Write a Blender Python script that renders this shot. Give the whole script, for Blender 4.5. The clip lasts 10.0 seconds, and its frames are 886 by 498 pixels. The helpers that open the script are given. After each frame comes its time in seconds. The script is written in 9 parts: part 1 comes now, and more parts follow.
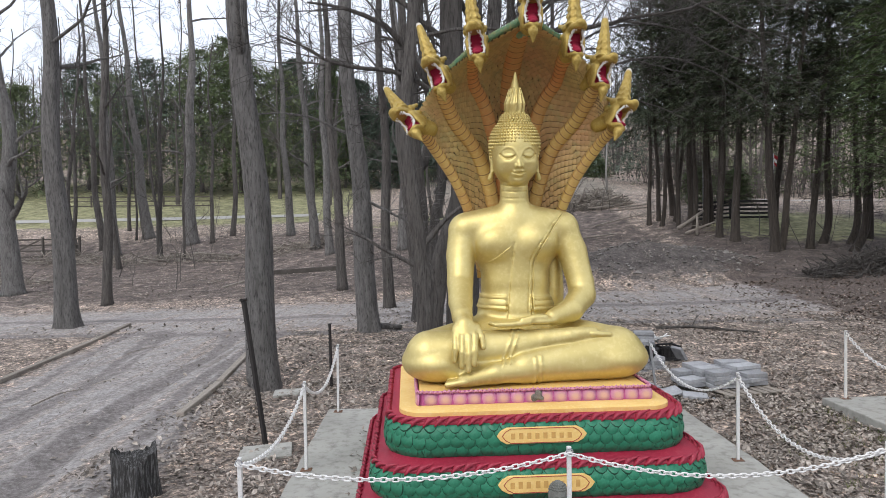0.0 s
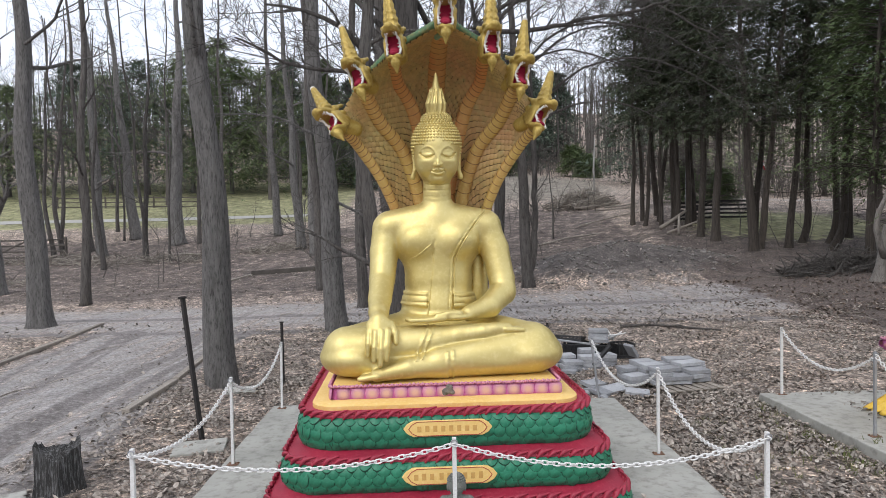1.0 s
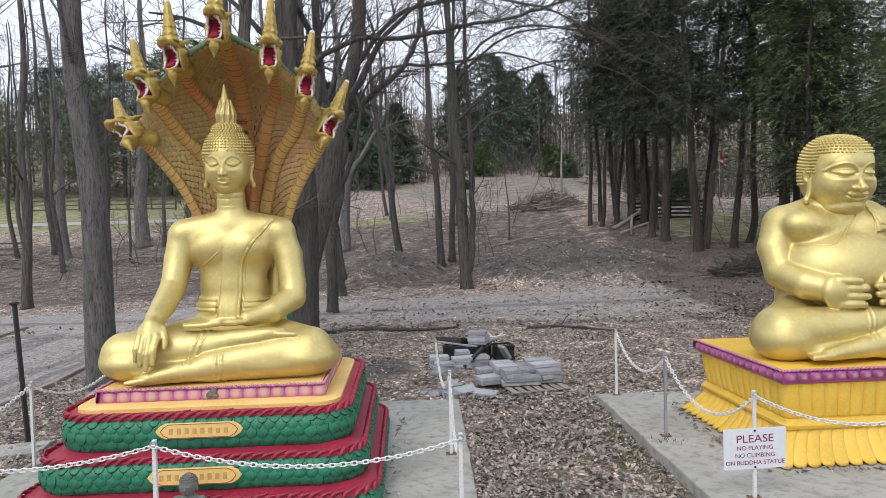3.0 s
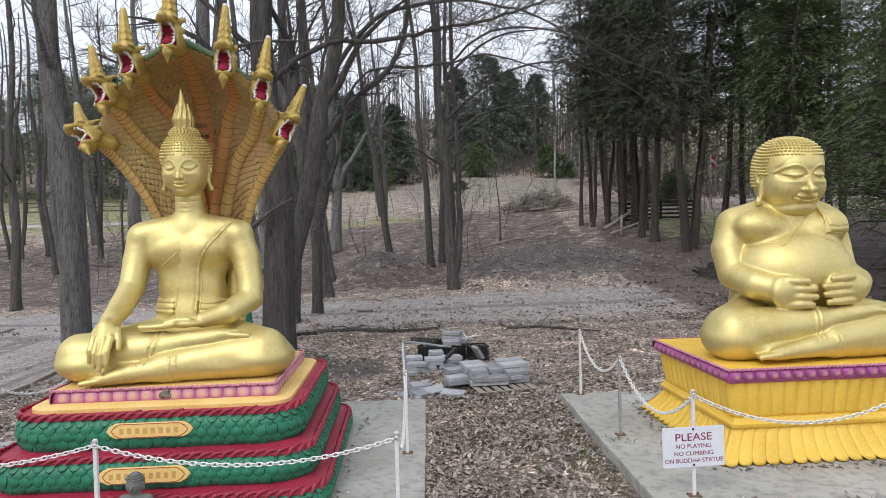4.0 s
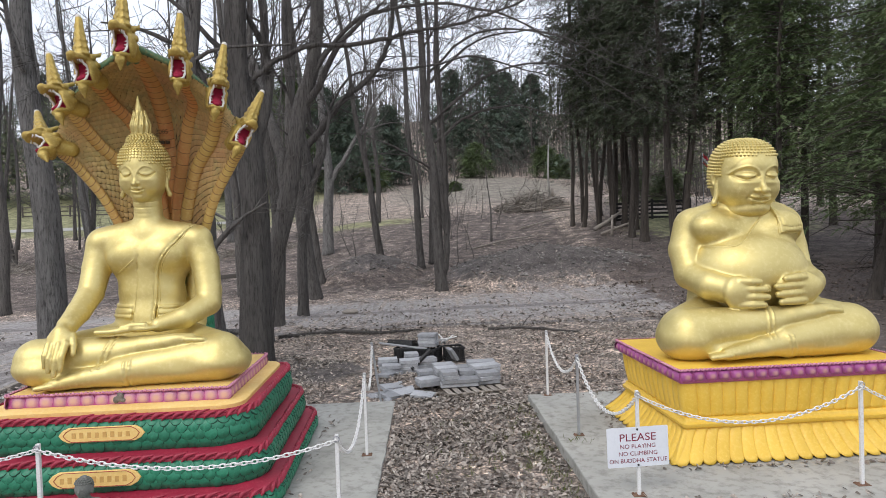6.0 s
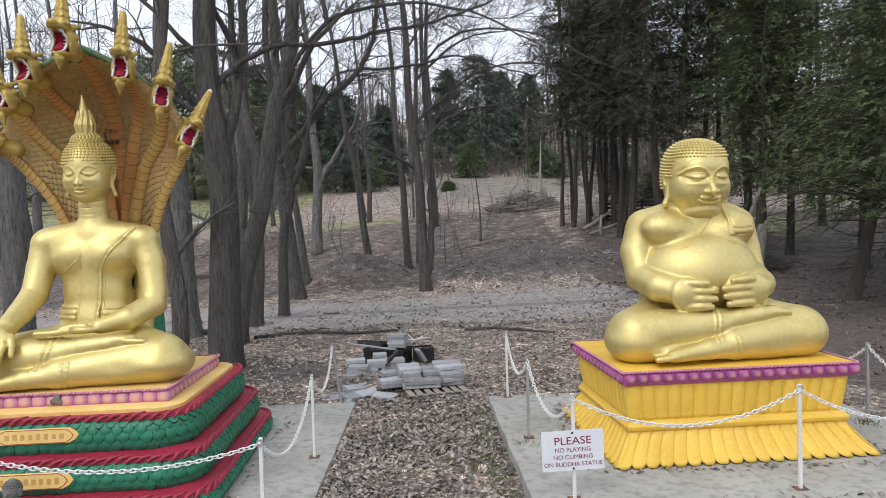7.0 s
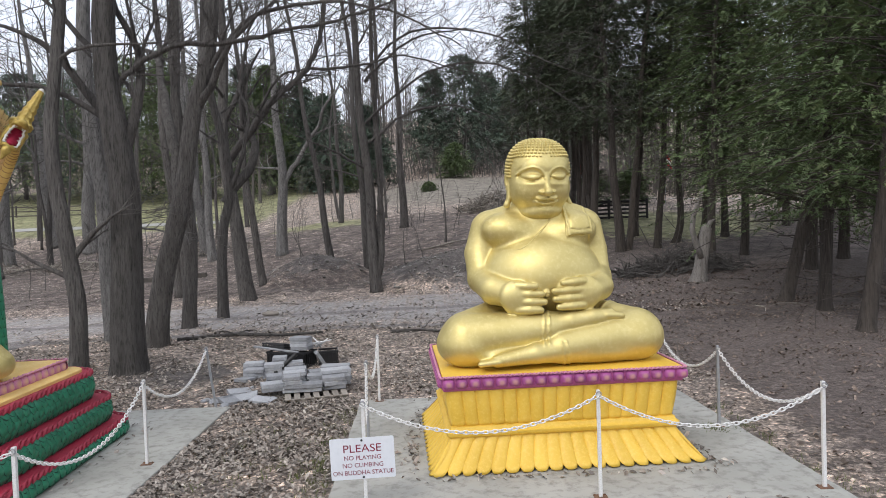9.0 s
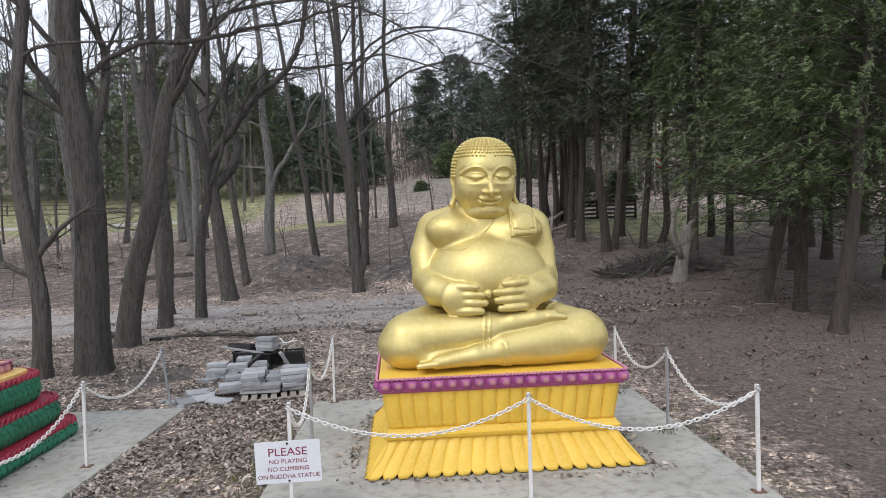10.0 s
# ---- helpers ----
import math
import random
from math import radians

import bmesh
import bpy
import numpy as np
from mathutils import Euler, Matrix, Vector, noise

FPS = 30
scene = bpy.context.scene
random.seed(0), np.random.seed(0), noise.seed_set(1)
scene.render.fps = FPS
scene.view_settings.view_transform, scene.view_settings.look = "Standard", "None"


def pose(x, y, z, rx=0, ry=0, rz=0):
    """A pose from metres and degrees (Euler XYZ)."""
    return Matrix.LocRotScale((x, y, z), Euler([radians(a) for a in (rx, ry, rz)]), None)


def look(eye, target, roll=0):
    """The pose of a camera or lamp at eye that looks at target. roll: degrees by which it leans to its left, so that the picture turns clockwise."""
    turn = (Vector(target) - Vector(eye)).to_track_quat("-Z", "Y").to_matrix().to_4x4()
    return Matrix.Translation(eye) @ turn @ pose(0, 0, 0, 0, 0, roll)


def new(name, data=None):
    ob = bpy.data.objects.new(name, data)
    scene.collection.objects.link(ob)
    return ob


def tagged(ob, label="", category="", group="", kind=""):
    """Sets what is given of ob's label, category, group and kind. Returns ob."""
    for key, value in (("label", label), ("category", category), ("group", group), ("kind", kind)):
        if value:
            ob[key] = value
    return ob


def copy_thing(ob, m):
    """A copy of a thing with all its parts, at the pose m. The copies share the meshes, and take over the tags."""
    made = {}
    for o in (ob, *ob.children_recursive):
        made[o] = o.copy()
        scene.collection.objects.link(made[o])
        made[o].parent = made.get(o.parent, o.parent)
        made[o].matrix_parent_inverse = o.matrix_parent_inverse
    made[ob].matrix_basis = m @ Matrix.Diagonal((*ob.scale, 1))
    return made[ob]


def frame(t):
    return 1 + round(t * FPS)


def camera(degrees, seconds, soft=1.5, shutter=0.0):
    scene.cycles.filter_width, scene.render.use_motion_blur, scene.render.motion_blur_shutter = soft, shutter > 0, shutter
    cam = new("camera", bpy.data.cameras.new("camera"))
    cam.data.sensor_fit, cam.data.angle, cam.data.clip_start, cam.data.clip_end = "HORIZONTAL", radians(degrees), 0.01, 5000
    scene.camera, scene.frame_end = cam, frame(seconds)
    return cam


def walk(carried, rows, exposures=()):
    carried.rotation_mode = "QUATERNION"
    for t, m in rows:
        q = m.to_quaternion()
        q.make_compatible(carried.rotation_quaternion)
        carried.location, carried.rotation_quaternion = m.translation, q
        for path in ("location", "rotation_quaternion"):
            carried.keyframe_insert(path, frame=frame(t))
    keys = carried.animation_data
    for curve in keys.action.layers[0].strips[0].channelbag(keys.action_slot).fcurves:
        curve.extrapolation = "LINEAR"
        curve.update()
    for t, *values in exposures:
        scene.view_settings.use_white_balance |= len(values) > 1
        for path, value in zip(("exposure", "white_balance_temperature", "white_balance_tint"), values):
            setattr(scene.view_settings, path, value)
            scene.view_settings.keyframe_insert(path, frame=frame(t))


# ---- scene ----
cam = camera(68.5, 10.0, soft=0.8)
PATH = [
    (0, (-1.024, -5.048, 2.759), (-1.0, -3.048, 2.702), -0.9),
    (0.5, (-0.629, -5.125, 2.746), (-0.604, -3.126, 2.691), -1.0),
    (1, (-0.133, -5.196, 2.712), (-0.106, -3.197, 2.657), -1.0),
    (1.5, (0.413, -5.259, 2.73), (0.44, -3.26, 2.676), -1.1),
    (2, (0.978, -5.309, 2.751), (1.005, -3.31, 2.696), -1.2),
    (2.5, (1.651, -5.365, 2.771), (1.68, -3.366, 2.716), -1.2),
    (3, (2.378, -5.442, 2.743), (2.407, -3.443, 2.688), -1.3),
    (3.2, (2.618, -5.469, 2.729), (2.642, -3.47, 2.676), -1.3),
    (4.5, (2.979, -5.619, 2.772), (3.008, -3.62, 2.718), -1.5),
    (5, (3.073, -5.672, 2.79), (3.1, -3.673, 2.735), -1.5),
    (6.5, (3.786, -5.595, 2.751), (3.811, -3.595, 2.702), -2.0),
    (7, (4.138, -5.576, 2.758), (4.163, -3.577, 2.706), -1.8),
    (7.5, (4.562, -5.576, 2.749), (4.588, -3.577, 2.697), -1.9),
    (8, (5.055, -5.524, 2.73), (5.082, -3.525, 2.679), -1.9),
    (8.5, (5.612, -5.485, 2.73), (5.637, -3.486, 2.678), -1.9),
    (9, (6.177, -5.44, 2.71), (6.203, -3.44, 2.659), -1.9),
    (9.5, (6.667, -5.395, 2.686), (6.693, -3.396, 2.635), -1.8),
    (10, (6.853, -5.357, 2.694), (6.882, -3.358, 2.642), -1.8),
]
walk(cam, [(t, look(eye, target, roll)) for t, eye, target, roll in PATH])

# ---- world, sun ----
world = bpy.data.worlds.new("overcast")
scene.world = world
world.use_nodes = True
wn, wl = world.node_tree.nodes, world.node_tree.links
sky = wn.new("ShaderNodeTexSky")
sky.sky_type, sky.sun_disc = "NISHITA", False
sky.sun_elevation, sky.sun_rotation = radians(52), radians(205)
sky.dust_density, sky.air_density = 3.0, 1.0
veil = wn.new("ShaderNodeMix")
veil.data_type = "RGBA"
veil.inputs[0].default_value = 0.80
veil.inputs[7].default_value = (9.35, 9.75, 10.75, 1)
wl.new(sky.outputs[0], veil.inputs[6])
wl.new(veil.outputs[2], wn["Background"].inputs[0])
wn["Background"].inputs[1].default_value = 0.128

sun = new("sun", bpy.data.lights.new("sun", "SUN"))
sun.data.energy, sun.data.angle, sun.data.color = 1.25, radians(25), (1.0, 0.975, 0.94)
sun.matrix_world = look((-9, -14, 22), (2, 4, 0))
scene.view_settings.exposure = 0.0

# ---- materials ----
def material(name, c1, c2=None, c3=None, rough=0.7, metal=0.0, size=1.0, fine=8.0, bump=0.2, depth=0.01,
             stretch=(1, 1, 1), vary=0.0, rough2=None, islands=False, space="Object"):
    """Two scales of noise between c1 and c2, flecks of c3, relief; size in features a metre."""
    m = bpy.data.materials.new(name)
    m.use_nodes = True
    n, l = m.node_tree.nodes, m.node_tree.links
    p = n["Principled BSDF"]
    c2, c3 = c2 or [v * 0.8 for v in c1], c3 or c2 or c1
    geo = n.new("ShaderNodeTexCoord")
    mp = n.new("ShaderNodeMapping")
    mp.inputs["Scale"].default_value = stretch
    l.new(geo.outputs[space], mp.inputs[0])
    big, small = n.new("ShaderNodeTexNoise"), n.new("ShaderNodeTexNoise")
    big.inputs["Scale"].default_value, big.inputs["Detail"].default_value = size, 5
    small.inputs["Scale"].default_value, small.inputs["Detail"].default_value = size * fine, 6
    small.inputs["Roughness"].default_value = 0.65
    l.new(mp.outputs[0], big.inputs[0])
    l.new(mp.outputs[0], small.inputs[0])
    r1, r2 = n.new("ShaderNodeValToRGB"), n.new("ShaderNodeValToRGB")
    r1.color_ramp.elements[0].position, r1.color_ramp.elements[1].position = 0.35, 0.68
    r1.color_ramp.elements[0].color, r1.color_ramp.elements[1].color = (*c1, 1), (*c2, 1)
    r2.color_ramp.elements[0].position, r2.color_ramp.elements[1].position = 0.48, 0.75
    mix = n.new("ShaderNodeMix")
    mix.data_type = "RGBA"
    l.new(big.outputs[0], r1.inputs[0])
    l.new(small.outputs[0], r2.inputs[0])
    l.new(r2.outputs[0], mix.inputs[0])
    l.new(r1.outputs[0], mix.inputs[6])
    mix.inputs[7].default_value = (*c3, 1)
    out = mix.outputs[2]
    if vary:
        hsv = n.new("ShaderNodeHueSaturation")
        rnd = n.new("ShaderNodeNewGeometry") if islands else n.new("ShaderNodeObjectInfo")
        mr = n.new("ShaderNodeMapRange")
        mr.inputs[3].default_value, mr.inputs[4].default_value = 1 - vary, 1 + vary
        l.new(rnd.outputs["Random Per Island" if islands else "Random"], mr.inputs[0])
        l.new(mr.outputs[0], hsv.inputs["Value"])
        l.new(out, hsv.inputs["Color"])
        out = hsv.outputs[0]
    l.new(out, p.inputs["Base Color"])
    p.inputs["Metallic"].default_value = metal
    rr = n.new("ShaderNodeMapRange")
    rr.inputs[3].default_value, rr.inputs[4].default_value = rough, rough2 if rough2 is not None else min(1, rough + 0.12)
    l.new(small.outputs[0], rr.inputs[0])
    l.new(rr.outputs[0], p.inputs["Roughness"])
    if bump:
        b = n.new("ShaderNodeBump")
        b.inputs["Strength"].default_value, b.inputs["Distance"].default_value = bump, depth
        l.new(small.outputs[0], b.inputs["Height"])
        l.new(b.outputs[0], p.inputs["Normal"])
    return m


GOLD = material("gold_paint", (0.690, 0.580, 0.250), (0.600, 0.490, 0.190), (0.735, 0.630, 0.305), rough=0.44, rough2=0.56, metal=0.76, size=2.2, fine=9, bump=0.14, depth=0.006)
GOLD_TRIM = material("ornament_gold", (0.47, 0.345, 0.09), (0.33, 0.225, 0.055), (0.56, 0.44, 0.15), rough=0.44, rough2=0.6, metal=0.5, size=6, fine=6, bump=0.35, depth=0.008)
HOOD_GOLD = material("hood_gold", (0.58, 0.40, 0.12), (0.52, 0.30, 0.10), (0.62, 0.46, 0.17), rough=0.45, metal=0.35, size=2.5, fine=12, bump=0.3, depth=0.006, vary=0.10)
HOOD_ORANGE = material("hood_orange", (0.54, 0.22, 0.075), (0.50, 0.28, 0.09), (0.56, 0.34, 0.12), rough=0.5, metal=0.2, size=2.5, fine=10, bump=0.25, depth=0.005, vary=0.10)
HOOD_GREEN = material("hood_green", (0.06, 0.20, 0.115), (0.15, 0.20, 0.085), (0.32, 0.26, 0.10), rough=0.5, metal=0.1, size=6, fine=5, bump=0.6, depth=0.02)
COIL_GREEN = material("coil_green_paint", (0.018, 0.190, 0.104), (0.013, 0.150, 0.083), (0.034, 0.235, 0.130), rough=0.42, size=3, fine=10, bump=0.15, depth=0.004, vary=0.10)
COIL_GROOVE = material("coil_groove_dark", (0.006, 0.060, 0.033), (0.006, 0.048, 0.026), (0.012, 0.075, 0.042), rough=0.7, size=5, fine=9, bump=0.2, depth=0.003)
RED = material("red_paint", (0.335, 0.017, 0.046), (0.27, 0.015, 0.040), (0.39, 0.05, 0.075), rough=0.46, size=4, fine=9, bump=0.25, depth=0.005, vary=0.08)
MOUTH_RED = material("mouth_red_paint", (0.300, 0.004, 0.036), (0.23, 0.004, 0.026), rough=0.8, rough2=0.95, size=9, bump=0.1)
TOOTH = material("tooth_white_paint", (0.72, 0.70, 0.66), (0.6, 0.57, 0.52), rough=0.45, size=9, bump=0.1)
CREAM = material("cream_yellow_paint", (0.80, 0.56, 0.20), (0.72, 0.47, 0.14), (0.82, 0.62, 0.28), rough=0.55, size=3, fine=10, bump=0.15, depth=0.003)
YELLOW = material("yellow_paint", (0.80, 0.525, 0.075), (0.71, 0.45, 0.05), (0.82, 0.57, 0.12), rough=0.42, size=2.5, fine=12, bump=0.15, depth=0.004, vary=0.05)
PURPLE = material("purple_paint", (0.42, 0.08, 0.26), (0.34, 0.07, 0.21), (0.48, 0.14, 0.31), rough=0.45, size=6, fine=8, bump=0.15, depth=0.003, vary=0.12)
PINK_EDGE = material("pink_edge_paint", (0.62, 0.27, 0.38), (0.5, 0.18, 0.3), (0.7, 0.42, 0.45), rough=0.5, size=12, bump=0.2, depth=0.003)


def bead_material(name, rim, heart, reach):
    """A petal: heart colour in its middle running out to the rim colour."""
    m = material(name, rim, [v * 0.85 for v in rim], [min(1, v * 1.2) for v in rim], rough=0.45, size=9, fine=6, bump=0.12, depth=0.003, vary=0.15)
    n, l = m.node_tree.nodes, m.node_tree.links
    p = n["Principled BSDF"]
    old = p.inputs["Base Color"].links[0].from_socket
    co, sub, sc, ln, rp, mx = (n.new("ShaderNode" + k) for k in ("TexCoord", "VectorMath", "VectorMath", "VectorMath", "ValToRGB", "Mix"))
    mx.data_type = "RGBA"
    sub.operation, sc.operation, ln.operation = "SUBTRACT", "MULTIPLY", "LENGTH"
    sub.inputs[1].default_value, sc.inputs[1].default_value = (0.5, 0.5, 0.5), (1, 0, 1)
    l.new(co.outputs["Generated"], sub.inputs[0])
    l.new(sub.outputs[0], sc.inputs[0])
    l.new(sc.outputs[0], ln.inputs[0])
    l.new(ln.outputs["Value"], rp.inputs[0])
    rp.color_ramp.elements[0].position, rp.color_ramp.elements[0].color = reach * 0.3, (1, 1, 1, 1)
    rp.color_ramp.elements[1].position, rp.color_ramp.elements[1].color = reach, (0, 0, 0, 1)
    l.new(rp.outputs[0], mx.inputs[0])
    l.new(old, mx.inputs[6])
    mx.inputs[7].default_value = (*heart, 1)
    l.new(mx.outputs[2], p.inputs["Base Color"])
    return m


PETAL_PINK = bead_material("petal_pink_paint", (0.50, 0.19, 0.33), (0.62, 0.36, 0.27), 0.46)
PETAL_PURPLE = bead_material("petal_purple_paint", (0.33, 0.075, 0.24), (0.46, 0.22, 0.22), 0.34)
CONCRETE = material("concrete", (0.42, 0.415, 0.385), (0.30, 0.298, 0.272), (0.19, 0.185, 0.165), rough=0.85, size=0.8, fine=9, bump=0.4, depth=0.008)
WHITE = material("white_paint", (0.74, 0.74, 0.74), (0.66, 0.66, 0.66), (0.5, 0.48, 0.45), rough=0.4, size=5, fine=12, bump=0.05, depth=0.001)
PLASTIC = material("white_plastic", (0.78, 0.78, 0.78), (0.72, 0.71, 0.70), rough=0.35, size=20, bump=0)
GALV = material("galvanised_steel", (0.42, 0.43, 0.45), (0.35, 0.36, 0.38), rough=0.4, metal=0.6, size=10, bump=0.1)
RUST = material("rusty_plate", (0.20, 0.11, 0.07), (0.13, 0.07, 0.045), rough=0.8, size=14, bump=0.2)
SIGN_WHITE = material("sign_white", (0.74, 0.77, 0.82), (0.68, 0.71, 0.76), rough=0.35, size=3, bump=0)
SIGN_RED = material("sign_letter_maroon", (0.22, 0.02, 0.05), rough=0.5, size=5, bump=0)
LETTER = material("incised_letter_brown", (0.60, 0.36, 0.11), (0.52, 0.29, 0.08), rough=0.6, size=20, bump=0)
LETTER_RED = material("outline_red", (0.35, 0.03, 0.03), rough=0.6, size=20, bump=0)
BARK = material("bark", (0.262, 0.252, 0.243), (0.165, 0.157, 0.150), (0.034, 0.032, 0.031), rough=0.95, size=3.4, fine=3.3, bump=1.0, depth=0.14, stretch=(3.0, 3.0, 0.55), vary=0.14)
BARK_DARK = material("bark_dark", (0.150, 0.138, 0.129), (0.092, 0.083, 0.077), (0.020, 0.018, 0.017), rough=0.95, size=3.0, fine=3.3, bump=1.0, depth=0.11, stretch=(3.2, 3.2, 0.42), vary=0.2)
TWIG = material("twig_bark", (0.125, 0.112, 0.102), (0.09, 0.08, 0.073), rough=0.95, size=3, bump=0, vary=0.25)
CEDAR_BARK = material("cedar_bark", (0.088, 0.074, 0.063), (0.054, 0.044, 0.037), (0.020, 0.017, 0.015), rough=0.95, size=4.0, fine=2.3, bump=1.0, depth=0.06, stretch=(3.4, 3.4, 0.25), vary=0.22)
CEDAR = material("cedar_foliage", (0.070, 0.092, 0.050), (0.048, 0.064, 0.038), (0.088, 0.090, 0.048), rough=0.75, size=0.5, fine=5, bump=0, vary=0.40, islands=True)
SPRUCE = material("evergreen_foliage", (0.180, 0.225, 0.112), (0.125, 0.165, 0.088), (0.225, 0.245, 0.118), rough=0.8, size=0.25, fine=5, bump=0, vary=0.40, islands=True)
FIR = material("spruce_needles", (0.100, 0.140, 0.104), (0.070, 0.102, 0.078), (0.125, 0.148, 0.092), rough=0.8, size=0.25, fine=5, bump=0, vary=0.35, islands=True)
STONE_GREY = material("concrete_paver", (0.345, 0.352, 0.368), (0.25, 0.256, 0.270), (0.43, 0.438, 0.455), rough=0.85, size=7, fine=10, bump=0.3, depth=0.004, vary=0.28)
STONE_DARK = material("carved_stone", (0.16, 0.165, 0.15), (0.12, 0.125, 0.115), (0.22, 0.22, 0.2), rough=0.85, size=14, fine=6, bump=0.3, depth=0.004)
BLACK = material("black_plastic", (0.012, 0.012, 0.013), (0.02, 0.02, 0.021), rough=0.42, size=8, bump=0.05)
STEEL_DARK = material("dark_steel_stake", (0.022, 0.02, 0.02), (0.035, 0.03, 0.028), rough=0.6, metal=0.3, size=12, bump=0.2)
WOOD = material("weathered_wood", (0.34, 0.305, 0.265), (0.25, 0.22, 0.19), (0.15, 0.135, 0.12), rough=0.9, size=4, fine=8, bump=0.4, depth=0.005, stretch=(1, 6, 6), vary=0.15)
WOOD_GREY = material("old_fence_wood", (0.115, 0.102, 0.090), (0.075, 0.066, 0.058), rough=0.9, size=4, fine=8, bump=0.4, depth=0.005, vary=0.2)
GREY_WOOD = material("barkless_grey_wood", (0.255, 0.235, 0.215), (0.17, 0.153, 0.138), (0.06, 0.053, 0.048), rough=0.9, size=4, fine=4, bump=0.7, depth=0.03, stretch=(3, 3, 0.3))
HOOD_DARK = material("hood_brown_ground", (0.30, 0.21, 0.08), (0.34, 0.16, 0.07), (0.22, 0.19, 0.07), rough=0.55, metal=0.1, size=1.6, fine=8, bump=0.4, depth=0.01)
DEADWOOD = material("dead_branch", (0.29, 0.262, 0.228), (0.15, 0.128, 0.108), (0.44, 0.405, 0.36), rough=0.95, size=3, fine=6, bump=0.3, vary=0.45, islands=True)
BLACK_PAINT = material("black_gate_paint", (0.010, 0.010, 0.010), (0.018, 0.017, 0.016), rough=0.6, size=6, bump=0.1)
LEAF = material("dead_leaf", (0.310, 0.270, 0.236), (0.155, 0.131, 0.112), (0.50, 0.460, 0.412), rough=0.85, size=1.6, fine=9, bump=0, vary=0.6, islands=True)
CHARRED = material("charred_wood", (0.045, 0.043, 0.042), (0.022, 0.021, 0.020), (0.26, 0.26, 0.265), rough=0.8, size=5, fine=4, bump=1.0, depth=0.03, stretch=(3, 3, 0.35))
HOOD_SCALE = material("hood_scale_gilt", (0.46, 0.335, 0.130), (0.47, 0.265, 0.130), (0.36, 0.31, 0.130), rough=0.5, metal=0.2, size=1.1, fine=7, bump=0.25, depth=0.005, vary=0.11, islands=True)
HOOD_LINE = material("hood_dark_line", (0.085, 0.05, 0.022), (0.065, 0.042, 0.02), rough=0.7, size=8, bump=0.1)
MORTAR = material("bare_mortar", (0.20, 0.18, 0.15), (0.09, 0.08, 0.07), (0.28, 0.26, 0.22), rough=0.9, size=20, fine=5, bump=0.5, depth=0.006)
# a lighter, yellower green than CEDAR
CEDAR_NEAR = material("cedar_foliage_lighter", (0.108, 0.158, 0.056), (0.068, 0.104, 0.044), (0.128, 0.134, 0.058), rough=0.75, size=0.9, fine=4, bump=0, vary=0.28, islands=True)
NECK_LINE = material("neck_incised_line", (0.25, 0.135, 0.05), (0.19, 0.10, 0.04), rough=0.7, size=8, bump=0.1)
STONE_EARTH = material("earthy_stone", (0.24, 0.225, 0.21), (0.14, 0.13, 0.12), (0.36, 0.345, 0.325), rough=0.9, size=6, fine=5, bump=0.2, vary=0.4, islands=True)
# brown leaf with the cedars' shade put into its colour
LEAF_SHADE = material("shade_brown_leaf", (0.180, 0.134, 0.106), (0.082, 0.060, 0.048), (0.32, 0.255, 0.21), rough=0.75, size=1.6, fine=9, bump=0, vary=0.55, islands=True)

# ---- mesh helpers ----
def mesh_of(bm, name, mat=None, smooth=False):
    me = bpy.data.meshes.new(name)
    bm.to_mesh(me)
    bm.free()
    if mat:
        me.materials.append(mat)
    if smooth:
        me.shade_smooth()
    return me


def raw_mesh(name, verts, faces, mat=None, smooth=False):
    me = bpy.data.meshes.new(name)
    me.from_pydata([tuple(v) for v in verts], [], [tuple(f) for f in faces])
    if mat:
        me.materials.append(mat)
    if smooth:
        me.shade_smooth()
    me.update()
    return me


def part(name, data, parent, m=None, label=""):
    """Links a mesh as one part under a thing."""
    ob = new(name, data)
    if parent is not None:
        ob.parent = parent
    if m is not None:
        ob.matrix_basis = m
    return tagged(ob, label)


def thing(name, m, label, category, group="", kind=""):
    ob = new(name)
    ob.empty_display_size = 0.1
    ob.matrix_basis = m
    return tagged(ob, label, category, group, kind)


def box(bm, x0, x1, y0, y1, z0, z1, m=None):
    vs = [bm.verts.new(((x0, x1)[i & 1], (y0, y1)[i >> 1 & 1], (z0, z1)[i >> 2])) for i in range(8)]
    for f in ((0, 2, 3, 1), (4, 5, 7, 6), (0, 1, 5, 4), (2, 6, 7, 3), (0, 4, 6, 2), (1, 3, 7, 5)):
        bm.faces.new([vs[i] for i in f])
    if m is not None:
        bmesh.ops.transform(bm, matrix=m, verts=vs)
    return vs


def block(name, x, y, z, mat, bevel=0.01, segments=2):
    """A bevelled block, centred in x and y, standing on z = 0."""
    bm = bmesh.new()
    box(bm, -x / 2, x / 2, -y / 2, y / 2, 0, z)
    if bevel:
        bmesh.ops.bevel(bm, geom=bm.edges[:], offset=bevel, segments=segments, profile=0.5, affect="EDGES")
    return mesh_of(bm, name, mat)


